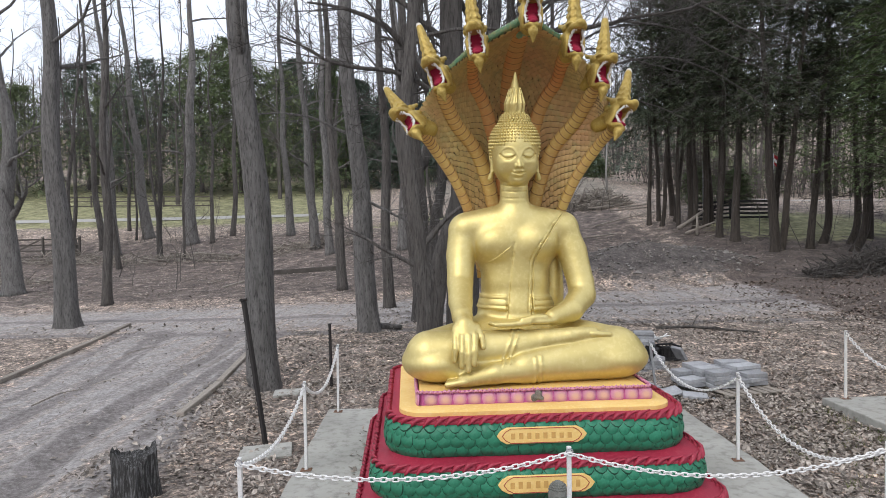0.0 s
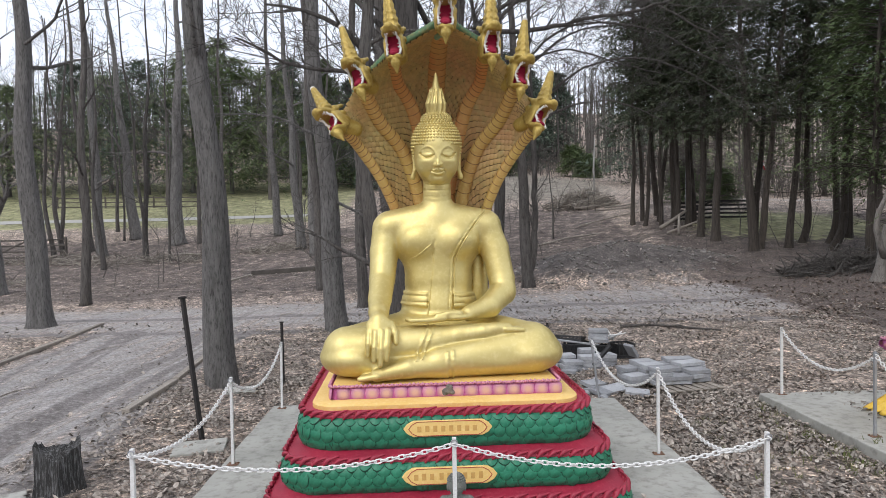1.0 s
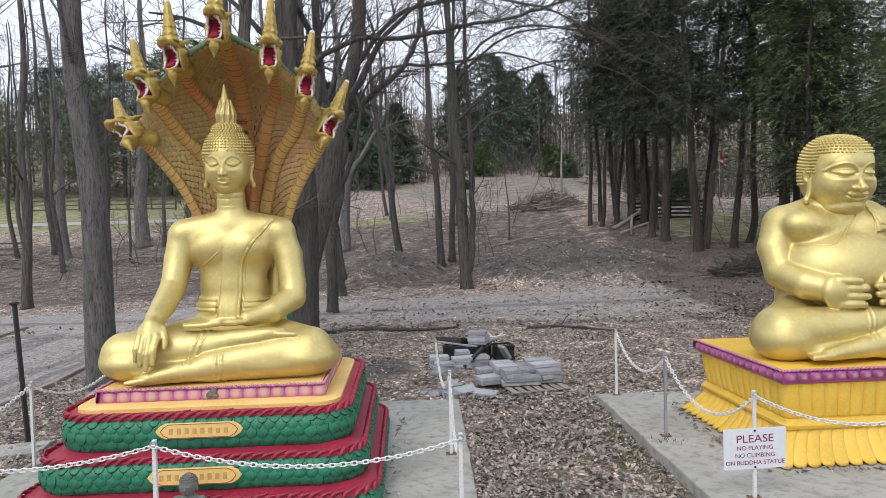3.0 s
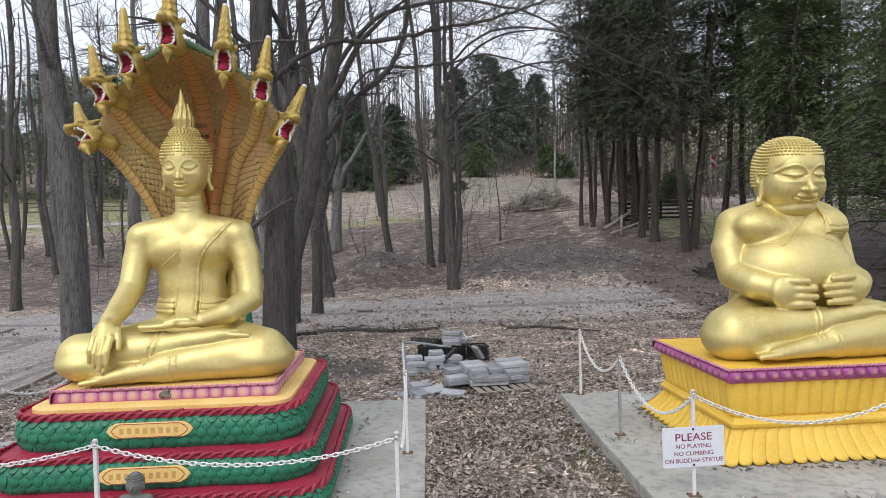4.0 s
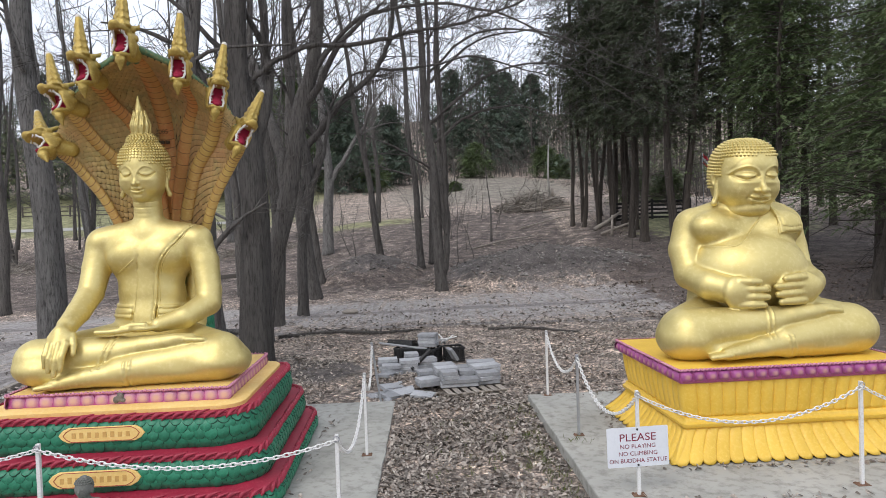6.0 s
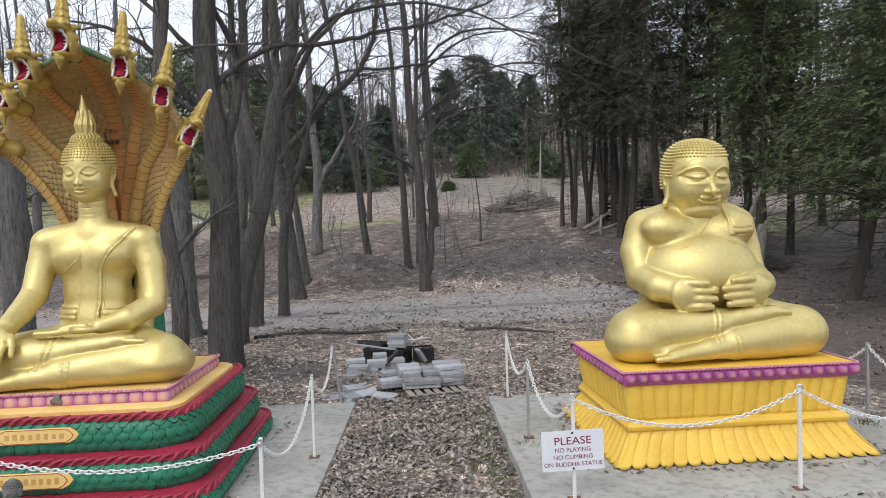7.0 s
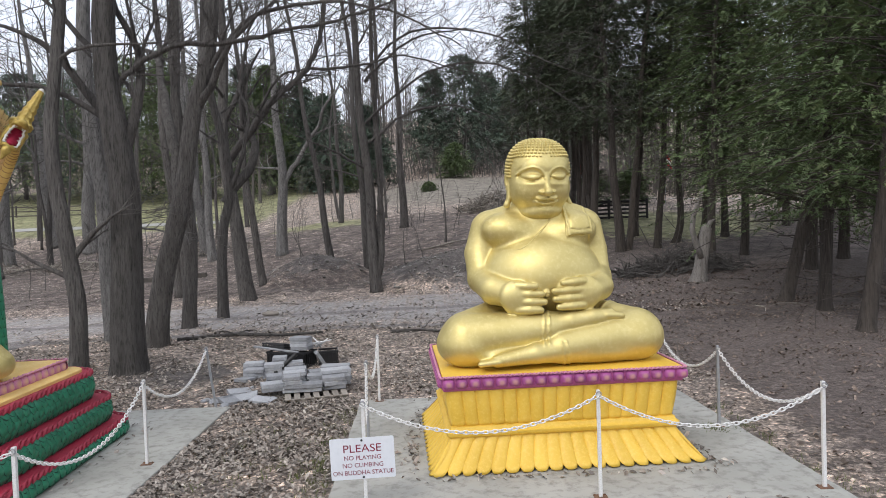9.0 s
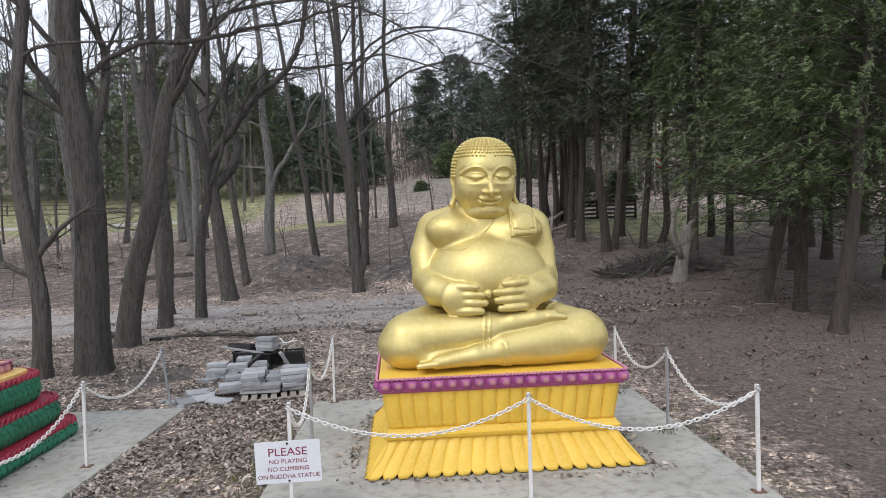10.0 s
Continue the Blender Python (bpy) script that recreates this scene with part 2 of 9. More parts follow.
def tube_data(points, radii, sides=8, cap=True):
    """Vertices and faces of a tube along points."""
    pts = [Vector(p) for p in points]
    verts, faces = [], []
    ref = Vector((0.31, 0.17, 0.93))
    prev = None
    for i, p in enumerate(pts):
        d = (pts[min(i + 1, len(pts) - 1)] - pts[max(i - 1, 0)]).normalized()
        a = (prev - d * prev.dot(d)) if prev is not None else d.cross(Vector((1, 0.2, 0.1)) if abs(d.x) < 0.8 else ref)
        a.normalize()
        prev = a
        b = d.cross(a)
        r = radii[i]
        for k in range(sides):
            t = 2 * math.pi * k / sides
            verts.append(p + (a * math.cos(t) + b * math.sin(t)) * r)
    for i in range(len(pts) - 1):
        for k in range(sides):
            k2 = (k + 1) % sides
            faces.append((i * sides + k, i * sides + k2, (i + 1) * sides + k2, (i + 1) * sides + k))
    if cap:
        faces.append(tuple(range(sides - 1, -1, -1)))
        faces.append(tuple((len(pts) - 1) * sides + k for k in range(sides)))
    return verts, faces


class Soup:
    """Collects vertices and faces of many small pieces into one mesh."""

    def __init__(self):
        self.v, self.f = [], []

    def add(self, verts, faces):
        n = len(self.v)
        self.v.extend(verts)
        self.f.extend(tuple(i + n for i in f) for f in faces)

    def tube(self, points, radii, sides=5, cap=False):
        self.add(*tube_data(points, radii, sides, cap))

    def mesh(self, name, mat, smooth=False):
        return raw_mesh(name, self.v, self.f, mat, smooth)


def rect_path(hx, hy, rc, n=8, step=0.12, grow=0.0):
    """A closed rounded rectangle, counter-clockwise, each point with its outward normal; grow moves the outline out or in, with the same count of points."""
    gx, gy, gr = hx + grow, hy + grow, max(0.004, rc + grow)
    pts = []
    for cx, cy, a0 in ((gx - gr, -gy + gr, -90), (gx - gr, gy - gr, 0), (-gx + gr, gy - gr, 90), (-gx + gr, -gy + gr, 180)):
        for k in range(n + 1):
            a = radians(a0 + 90 * k / n)
            pts.append((cx + gr * math.cos(a), cy + gr * math.sin(a), math.cos(a), math.sin(a)))
    out = []
    for i, p in enumerate(pts):
        q = pts[(i + 1) % len(pts)]
        m = 1
        if i % (n + 1) == n:
            m = max(1, int(2 * ((hy if (i // (n + 1)) % 2 == 0 else hx) - rc) / step))
        for k in range(m):
            u = k / m
            out.append([p[j] * (1 - u) + q[j] * u for j in range(4)])
    return out


def sweep_rect(name, hx, hy, rc, profile, mat, top=True, smooth=True, step=0.12):
    """A profile of (offset, z) carried round a rounded rectangle, closed on top and below."""
    rings = [rect_path(hx, hy, rc, step=step, grow=o) for o, z in profile]
    n, m = len(rings[0]), len(profile)
    verts, faces = [], []
    for ring, (o, z) in zip(rings, profile):
        verts += [(q[0], q[1], z) for q in ring]
    for k in range(m - 1):
        for i in range(n):
            j = (i + 1) % n
            faces.append((k * n + i, k * n + j, (k + 1) * n + j, (k + 1) * n + i))
    if top:
        faces.append([(m - 1) * n + i for i in range(n)])
        faces.append([i for i in range(n - 1, -1, -1)])
    me = raw_mesh(name, verts, faces, mat, smooth)
    if smooth:
        me.set_sharp_from_angle(angle=radians(50))
    return me


def spaced(hx, hy, rc, pitch, fine=0.02):
    """Places with outward turn, evenly spaced round a rounded rectangle."""
    path = rect_path(hx, hy, rc, step=fine)
    total, marks = 0.0, []
    for i, p in enumerate(path):
        marks.append(total)
        q = path[(i + 1) % len(path)]
        total += math.hypot(q[0] - p[0], q[1] - p[1])
    count = max(4, round(total / pitch))
    out, j = [], 0
    for k in range(count):
        s = total * k / count
        while j + 1 < len(marks) and marks[j + 1] <= s:
            j += 1
        x, y, nx, ny = path[j]
        x2, y2, nx2, ny2 = path[(j + 1) % len(path)]
        gap = math.hypot(x2 - x, y2 - y)
        w = min(1.0, (s - marks[j]) / gap) if gap > 1e-6 else 0.0
        x, y = x + (x2 - x) * w, y + (y2 - y) * w
        nx, ny = nx + (nx2 - nx) * w, ny + (ny2 - ny) * w
        out.append((x, y, math.degrees(math.atan2(ny, nx)) + 90))
    return out


# ---- implicit shapes ----
class Form:
    """A smooth solid from blended simple solids on a grid, turned into one mesh."""

    def __init__(self, lo, hi, res):
        self.res, self.lo = res, np.array(lo, float)
        self.n = np.ceil((np.array(hi) - self.lo) / res).astype(int) + 1
        self.ax = [self.lo[i] + np.arange(self.n[i]) * res for i in range(3)]
        self.D = np.full(self.n, 1.0)

    def sub(self, lo, hi):
        sl = []
        for i in range(3):
            a = int(np.clip(np.floor((lo[i] - self.lo[i]) / self.res), 0, self.n[i]))
            b = int(np.clip(np.ceil((hi[i] - self.lo[i]) / self.res) + 1, 0, self.n[i]))
            sl.append(slice(a, b))
        X, Y, Z = np.meshgrid(*(self.ax[i][sl[i]] for i in range(3)), indexing="ij", sparse=True)
        return tuple(sl), X, Y, Z

    def put(self, lo, hi, f, k=0.03, cut=False):
        pad = max(3 * k, 0.06)
        sl, X, Y, Z = self.sub(np.array(lo) - pad, np.array(hi) + pad)
        D = self.D[sl]
        if D.size == 0:
            return
        d = f(X, Y, Z, D)
        if cut:
            h = np.clip(0.5 - 0.5 * (D + d) / k, 0, 1)
            self.D[sl] = D * (1 - h) - d * h + k * h * (1 - h)
        else:
            h = np.clip(0.5 + 0.5 * (D - d) / k, 0, 1)
            self.D[sl] = D * (1 - h) + d * h - k * h * (1 - h)

    def ball(self, c, r, k=0.03, turn=None, cut=False):
        c, r = np.array(c, float), np.array(r if hasattr(r, "__len__") else (r, r, r), float)
        R = np.array(Euler([radians(a) for a in turn]).to_matrix()).T if turn else None
        ext = np.full(3, r.max()) if turn else r

        def f(X, Y, Z, D):
            x, y, z = X - c[0], Y - c[1], Z - c[2]
            if R is not None:
                x, y, z = (R[i, 0] * x + R[i, 1] * y + R[i, 2] * z for i in range(3))
            k0 = np.sqrt((x / r[0]) ** 2 + (y / r[1]) ** 2 + (z / r[2]) ** 2)
            k1 = np.sqrt((x / r[0] ** 2) ** 2 + (y / r[1] ** 2) ** 2 + (z / r[2] ** 2) ** 2) + 1e-9
            return k0 * (k0 - 1) / k1
        self.put(c - ext, c + ext, f, k, cut)

    def egg(self, c, r, p=2.0, k=0.03):
        """An ellipsoid, or with p above 2 a rounded box."""
        c, r = np.array(c, float), np.array(r, float)

        def f(X, Y, Z, D):
            q = (np.abs((X - c[0]) / r[0]) ** p + np.abs((Y - c[1]) / r[1]) ** p + np.abs((Z - c[2]) / r[2]) ** p) ** (1 / p)
            return (q - 1) * r.min()
        self.put(c - r, c + r, f, k)

    def limb(self, a, b, ra, rb, k=0.03, cut=False, flat=None):
        """A tapering round limb from a to b; flat scales its section along z."""
        a, b = np.array(a, float), np.array(b, float)
        ab = b - a
        L2 = float(ab @ ab) + 1e-12
        m = max(ra, rb)

        def f(X, Y, Z, D):
            t = np.clip(((X - a[0]) * ab[0] + (Y - a[1]) * ab[1] + (Z - a[2]) * ab[2]) / L2, 0, 1)
            dz = (Z - a[2] - t * ab[2]) / (flat or 1)
            return (np.sqrt((X - a[0] - t * ab[0]) ** 2 + (Y - a[1] - t * ab[1]) ** 2 + dz ** 2) - (ra + (rb - ra) * t)) * min(1, flat or 1)
        self.put(np.minimum(a, b) - m, np.maximum(a, b) + m, f, k, cut)

    def chain(self, pts, rs, k=0.03, flat=None):
        for i in range(len(pts) - 1):
            self.limb(pts[i], pts[i + 1], rs[i], rs[i + 1], k, False, flat)

    def skin(self, lo, hi, t, region, k=0.006):
        """Thickens what stands by t where region(X, Y, Z) is below zero."""
        self.put(lo, hi, lambda X, Y, Z, D: np.maximum(D - t, region(X, Y, Z)), k)

    def groove(self, lo, hi, t, region, k=0.006):
        self.put(lo, hi, lambda X, Y, Z, D: np.maximum(-D - t, region(X, Y, Z)), k, cut=True)

    def front(self, x, z):
        """The y of the foremost surface at x, z."""
        i = int(round((x - self.lo[0]) / self.res))
        k = int(round((z - self.lo[2]) / self.res))
        col = self.D[i, :, k]
        j = int(np.argmax(col < 0))
        if j == 0:
            return None
        return float(self.ax[1][j - 1] + self.res * col[j - 1] / (col[j - 1] - col[j]))

    def cord(self, pts, r, deep=0.25, sides=7):
        """A raised seam laid on the front of the form along (x, z) marks, as (vertices, quads)."""
        line = []
        for (x0, z0), (x1, z1) in zip(pts, pts[1:]):
            n = max(2, int(math.hypot(x1 - x0, z1 - z0) / 0.012))
            line += [(x0 + (x1 - x0) * i / n, z0 + (z1 - z0) * i / n) for i in range(n)]
        line.append(pts[-1])
        ys = [self.front(x, z) for x, z in line]
        keep = [(x, y, z) for (x, z), y in zip(line, ys) if y is not None]
        c = np.array(keep)
        for _ in range(4):
            c[1:-1] = (c[:-2] + 2 * c[1:-1] + c[2:]) / 4
        t = np.gradient(c, axis=0)
        t /= np.linalg.norm(t, axis=1)[:, None] + 1e-9
        out = np.array([0, -1.0, 0]) - t * (t @ np.array([0, -1.0, 0]))[:, None]
        out /= np.linalg.norm(out, axis=1)[:, None]
        side = np.cross(t, out)
        a = np.arange(sides) * 2 * math.pi / sides
        taper = np.clip(np.minimum(np.arange(len(c)), np.arange(len(c))[::-1]) / 5, 0.15, 1)[:, None, None]
        v = c[:, None] + out[:, None] * (-deep * r) + (side[:, None] * np.cos(a)[None, :, None] + out[:, None] * np.sin(a)[None, :, None]) * r * taper
        f = []
        for i in range(len(c) - 1):
            for k in range(sides):
                k2 = (k + 1) % sides
                f.append((i * sides + k, i * sides + k2, (i + 1) * sides + k2, (i + 1) * sides + k))
        return v.reshape(-1, 3), np.array(f)

    def arrays(self):
        D, res = self.D, self.res
        S = D < 0
        n = np.array(D.shape) - 1
        cnt = np.zeros(n, np.int8)
        for i in (0, 1):
            for j in (0, 1):
                for k in (0, 1):
                    cnt += S[i:n[0] + i, j:n[1] + j, k:n[2] + k]
        cells = np.argwhere((cnt > 0) & (cnt < 8))
        idx = np.full(n, -1, np.int64)
        idx[tuple(cells.T)] = np.arange(len(cells))
        pos, w = np.zeros((len(cells), 3)), np.zeros(len(cells))
        corner = [np.array(c) for c in ((0, 0, 0), (1, 0, 0), (0, 1, 0), (1, 1, 0), (0, 0, 1), (1, 0, 1), (0, 1, 1), (1, 1, 1))]
        for a, b in ((0, 1), (2, 3), (4, 5), (6, 7), (0, 2), (1, 3), (4, 6), (5, 7), (0, 4), (1, 5), (2, 6), (3, 7)):
            ca, cb = cells + corner[a], cells + corner[b]
            da, db = D[tuple(ca.T)], D[tuple(cb.T)]
            hit = (da < 0) != (db < 0)
            t = np.where(hit, da / np.where(hit, da - db, 1), 0)[:, None]
            pos += np.where(hit[:, None], ca + (cb - ca) * t, 0)
            w += hit
        verts = self.lo + pos / w[:, None] * res
        faces = []
        for ax in range(3):
            u, v = (ax + 1) % 3, (ax + 2) % 3
            sl0, sl1 = [slice(1, -1)] * 3, [slice(1, -1)] * 3
            sl0[ax], sl1[ax] = slice(0, -1), slice(1, None)
            cross = S[tuple(sl0)] != S[tuple(sl1)]
            e = np.argwhere(cross)
            off = np.ones(3, int)
            off[ax] = 0
            e = e + off
            eu, ev = np.zeros(3, int), np.zeros(3, int)
            eu[u], ev[v] = 1, 1
            q = np.stack([idx[tuple((e - eu - ev).T)], idx[tuple((e - ev).T)], idx[tuple(e.T)], idx[tuple((e - eu).T)]], 1)
            inside = S[tuple(e.T)]
            q[~inside] = q[~inside][:, ::-1]
            faces.append(q)
        return verts, np.concatenate(faces)


def joined_mesh(name, pieces, mat):
    """One mesh from several (vertices, faces) arrays of quads or triangles."""
    vs, loops, starts, n, m = [], [], [], 0, 0
    for v, f in pieces:
        f = np.asarray(f)
        vs.append(np.asarray(v, float))
        loops.append((f + n).ravel())
        starts.append(m + np.arange(len(f)) * f.shape[1])
        n, m = n + len(v), m + f.size
    vs, loops, starts = np.concatenate(vs), np.concatenate(loops), np.concatenate(starts)
    me = bpy.data.meshes.new(name)
    me.vertices.add(len(vs))
    me.vertices.foreach_set("co", vs.astype(np.float32).ravel())
    me.loops.add(len(loops))
    me.loops.foreach_set("vertex_index", loops.astype(np.int32))
    me.polygons.add(len(starts))
    me.polygons.foreach_set("loop_start", starts.astype(np.int32))
    me.update(calc_edges=True)
    me.validate()
    me.materials.append(mat)
    me.shade_smooth()
    return me


def curl_arrays(places, r):
    """Small snail curls: a low dome at each (point, normal)."""
    vs, fs, n = [], [], 0
    for p, nrm in places:
        p, nrm = Vector(p), Vector(nrm).normalized()
        a = nrm.orthogonal().normalized()
        b = nrm.cross(a)
        rings = ((1.0, -0.15), (0.92, 0.45), (0.55, 0.95))
        for rr, h in rings:
            for k in range(7):
                t = 2 * math.pi * k / 7
                vs.append(p + (a * math.cos(t) + b * math.sin(t)) * r * rr + nrm * h * r)
        vs.append(p + nrm * r * 1.2)
        for i in range(2):
            for k in range(7):
                k2 = (k + 1) % 7
                fs.append((n + i * 7 + k, n + i * 7 + k2, n + (i + 1) * 7 + k2, n + (i + 1) * 7 + k))
        for k in range(7):
            fs.append((n + 14 + k, n + 14 + (k + 1) % 7, n + 21, n + 21))
        n += 22
    tri = [f[:3] for f in fs if f[2] == f[3]]
    quad = [f for f in fs if f[2] != f[3]]
    v = np.array([tuple(q) for q in vs])
    return [(v, np.array(quad)), (v, np.array(tri))]


def words_mesh(name, text, size, mat, wide=None):
    """Lettering as a thin mesh in its own x-y plane, centred; wide: metres across."""
    cu = bpy.data.curves.new(name, "FONT")
    cu.body, cu.size, cu.align_x, cu.extrude = text, size, "CENTER", 0.0008
    tmp = bpy.data.objects.new(name, cu)
    scene.collection.objects.link(tmp)
    bpy.context.view_layer.update()
    me = bpy.data.meshes.new_from_object(tmp.evaluated_get(bpy.context.evaluated_depsgraph_get()))
    bpy.data.objects.remove(tmp)
    me.name = name
    if wide:
        fit = wide / (max(v.co.x for v in me.vertices) - min(v.co.x for v in me.vertices))
        for v in me.vertices:
            v.co.x *= fit
    me.materials.clear()
    me.materials.append(mat)
    return me

# ---- ground ----
GX = (-60, -24, -12, 0, 8, 16, 30, 70)
GY = (-40, 8, 14, 20, 26, 32, 38, 44, 50, 60, 90, 160)
RISE = ((-.3, -.1, -.08, -.08, -.08, -.05, 0, .5), (-.3, -.12, -.1, -.06, -.04, .1, .3, 1), (-.3, -.2, -.1, 0, .03, .4, .6, 1.2),
        (-.2, -.25, -.1, .12, .32, 1.0, 1.2, 1.6), (0, -.1, .15, .6, .9, 1.6, 1.8, 2), (.6, .4, .6, 1.6, 2.0, 2.7, 2.9, 3.0),
        (1.6, 1.2, 1.6, 2.9, 3.2, 4.0, 3.9, 3.9), (2.6, 2.4, 2.8, 3.9, 4.4, 4.9, 4.4, 4.3), (4.0, 4.0, 4.1, 4.8, 5.4, 5.5, 4.8, 4.6),
        (6.0, 6.0, 6.0, 6.1, 6.8, 6.7, 5.6, 5.3), (12, 12, 11, 10.4, 11.2, 11.0, 10.5, 10), (30, 30, 31, 31, 32, 32, 32, 31))
RISE = np.array(RISE)


def lie(x, y):
    """Height of the broad lie of the land; numbers or arrays."""
    x, y = np.clip(x, -60, 70), np.clip(y, -40, 160)
    gx, gy = np.array(GX), np.array(GY)
    i = np.clip(np.searchsorted(gx, x) - 1, 0, len(gx) - 2)
    j = np.clip(np.searchsorted(gy, y) - 1, 0, len(gy) - 2)
    u, v = (x - gx[i]) / (gx[i + 1] - gx[i]), (y - gy[j]) / (gy[j + 1] - gy[j])
    u = u * u * (3 - 2 * u) * 0.5 + u * 0.5
    return (RISE[j, i] * (1 - u) + RISE[j, i + 1] * u) * (1 - v) + (RISE[j + 1, i] * (1 - u) + RISE[j + 1, i + 1] * u) * v


def heap(x, y, cx, cy, rx, ry, h):
    q = np.sqrt(((x - cx) / rx) ** 2 + ((y - cy) / ry) ** 2)
    return h * np.clip(1 - q, 0, None) ** 0.8 * (q < 1)


def drive_mask(x, y):
    """Bare dirt drive that comes from the front left and turns right behind the slabs."""
    mid = -6.6 - 0.10 * np.maximum(y - 2, 0)
    a = np.clip(1.15 - np.abs(x - mid) / 2.7, 0, 1) * (y < 17)
    ymid = 17.0 + 0.02 * x
    b = np.clip(1.2 - np.abs(y - ymid) / 5.0, 0, 1) * (x > -26)
    c = np.clip((x - 10.4) / 1.2, 0, 1) * np.clip((13 - y) / 3, 0, 1)
    return np.clip(np.maximum(np.maximum(a, b * 0.56), c * 0.45) * 1.6, 0, 1)


def surface(x, y):
    x, y = np.asarray(x, float), np.asarray(y, float)
    z = lie(x, y)
    z = z + heap(x, y, 8.2, 24.0, 5.4, 3.9, 1.45) + heap(x, y, 0.2, 26.8, 2.7, 2.9, 1.15)
    # a shallow hollow beside the drive
    z = z - 0.34 * np.exp(-((x + 4.2) / 0.75) ** 2 - ((y - 7.8) / 1.0) ** 2)
    d = drive_mask(x, y)
    near = np.clip((60 - y) / 30, 0, 1)
    bumps = (np.sin(x * 1.9 + 1.3 * np.sin(y * 0.7)) * np.sin(y * 1.6 + 0.9 * np.sin(x * 0.8)) * 0.03
             + np.sin(x * 5.1 + y * 2.2) * np.sin(y * 4.3 - x * 1.7) * 0.012) * near
    mid = -6.6 - 0.10 * np.maximum(y - 2, 0)
    ruts = -0.07 * (np.exp(-((x - mid - 0.85) / 0.22) ** 2) + np.exp(-((x - mid + 0.85) / 0.22) ** 2)) * np.clip((17 - y) / 3, 0, 1)
    flat = np.clip((np.maximum(np.maximum(np.abs(x) - 2.9, -1.0 - y), y - 5.6) + 0.2) / 1.0, 0, 1)
    flat2 = np.clip((np.maximum(np.maximum(np.abs(x - 7.5) - 2.8, -0.4 - y), y - 5.4) + 0.2) / 1.0, 0, 1)
    return z + (bumps * (1 - 0.4 * d) + ruts) * np.minimum(flat, flat2)


def ground_at(x, y):
    return float(surface(x, y))


def build_ground():
    xs = np.concatenate([np.linspace(-400, -44, 14), np.linspace(-40, -16, 40), np.linspace(-15.5, 20, 200), np.linspace(20.5, 44, 38), np.linspace(48, 400, 14)])
    ys = np.concatenate([np.linspace(-150, -12, 10), np.linspace(-10, -3, 14), np.linspace(-2.8, 20, 150), np.linspace(20.3, 52, 110), np.linspace(53, 160, 40), np.linspace(175, 600, 8)])
    X, Y = np.meshgrid(xs, ys)
    Z = surface(X, Y)
    v = np.stack([X, Y, Z], -1).reshape(-1, 3)
    w = len(xs)
    i, j = np.meshgrid(np.arange(w - 1), np.arange(len(ys) - 1))
    a = (j * w + i).ravel()
    f = np.stack([a, a + 1, a + w + 1, a + w], 1)
    me = joined_mesh("ground", [(v, f)], None)
    x, y = v[:, 0], v[:, 1]
    zones = {
        "dirt": drive_mask(x, y),
        "gravel": np.clip(heap(x, y, 8.2, 24.0, 5.8, 4.2, 1.7) + heap(x, y, 0.2, 26.8, 2.6, 2.8, 1.1) + heap(x, y, 0.8, 8.0, 1.6, 1.6, 1.4), 0, 1),
        "grass": np.clip(np.clip((y - 46) / 3, 0, 1) * np.clip((-6 - x) / 4, 0, 1) * np.clip((82 - y) / 10, 0, 1)
                         + np.clip(1.3 - np.hypot((x - 20) / 6.5, (y - 32) / 5.5), 0, 1) + np.clip(1.2 - np.hypot((x + 1.5) / 6, (y - 42.5) / 2.6), 0, 1) * 0.9, 0, 1),
        "rut": np.clip(sum(np.exp(-((x + 6.6 + 0.10 * np.maximum(y - 2, 0) + off + 0.25 * np.sin(y * 0.5 + off)) / 0.15) ** 2) * 0.9 for off in (-1.0, -0.75, 0.7, 1.0, 1.75, -2.1, -1.7))
                       * np.clip((16 - y) / 3, 0, 1) + np.exp(-((y - 13.4 - 0.3 * np.sin(x * 0.4)) / 0.45) ** 2) * (x < 11) * 0.8 + np.exp(-((y - 16.6 - 0.3 * np.sin(x * 0.3)) / 0.5) ** 2) * (x < 11) * 0.8, 0, 1),
        # dark brown soil under the cedars, their shade mixed into the colour
        "shade_brown": np.clip((x - 10.2) / 1.5, 0, 1) * np.clip((29 - y) / 6, 0, 1) + np.clip((x - 11.5) / 2, 0, 1) * np.clip((38 - y) / 5, 0, 1) * np.clip((y - 24) / 4, 0, 1)
        # plus patches on the wooded slope, painted dark where it lies in shade
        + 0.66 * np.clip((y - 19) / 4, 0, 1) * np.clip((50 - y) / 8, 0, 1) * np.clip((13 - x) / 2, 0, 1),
        "pale": np.clip(1.3 - np.hypot((x - 9) / 13, (y - 66) / 24), 0, 1),
    }
    for name, val in zones.items():
        at = me.attributes.new(name, "FLOAT", "POINT")
        at.data.foreach_set("value", val.astype(np.float32))
    return me


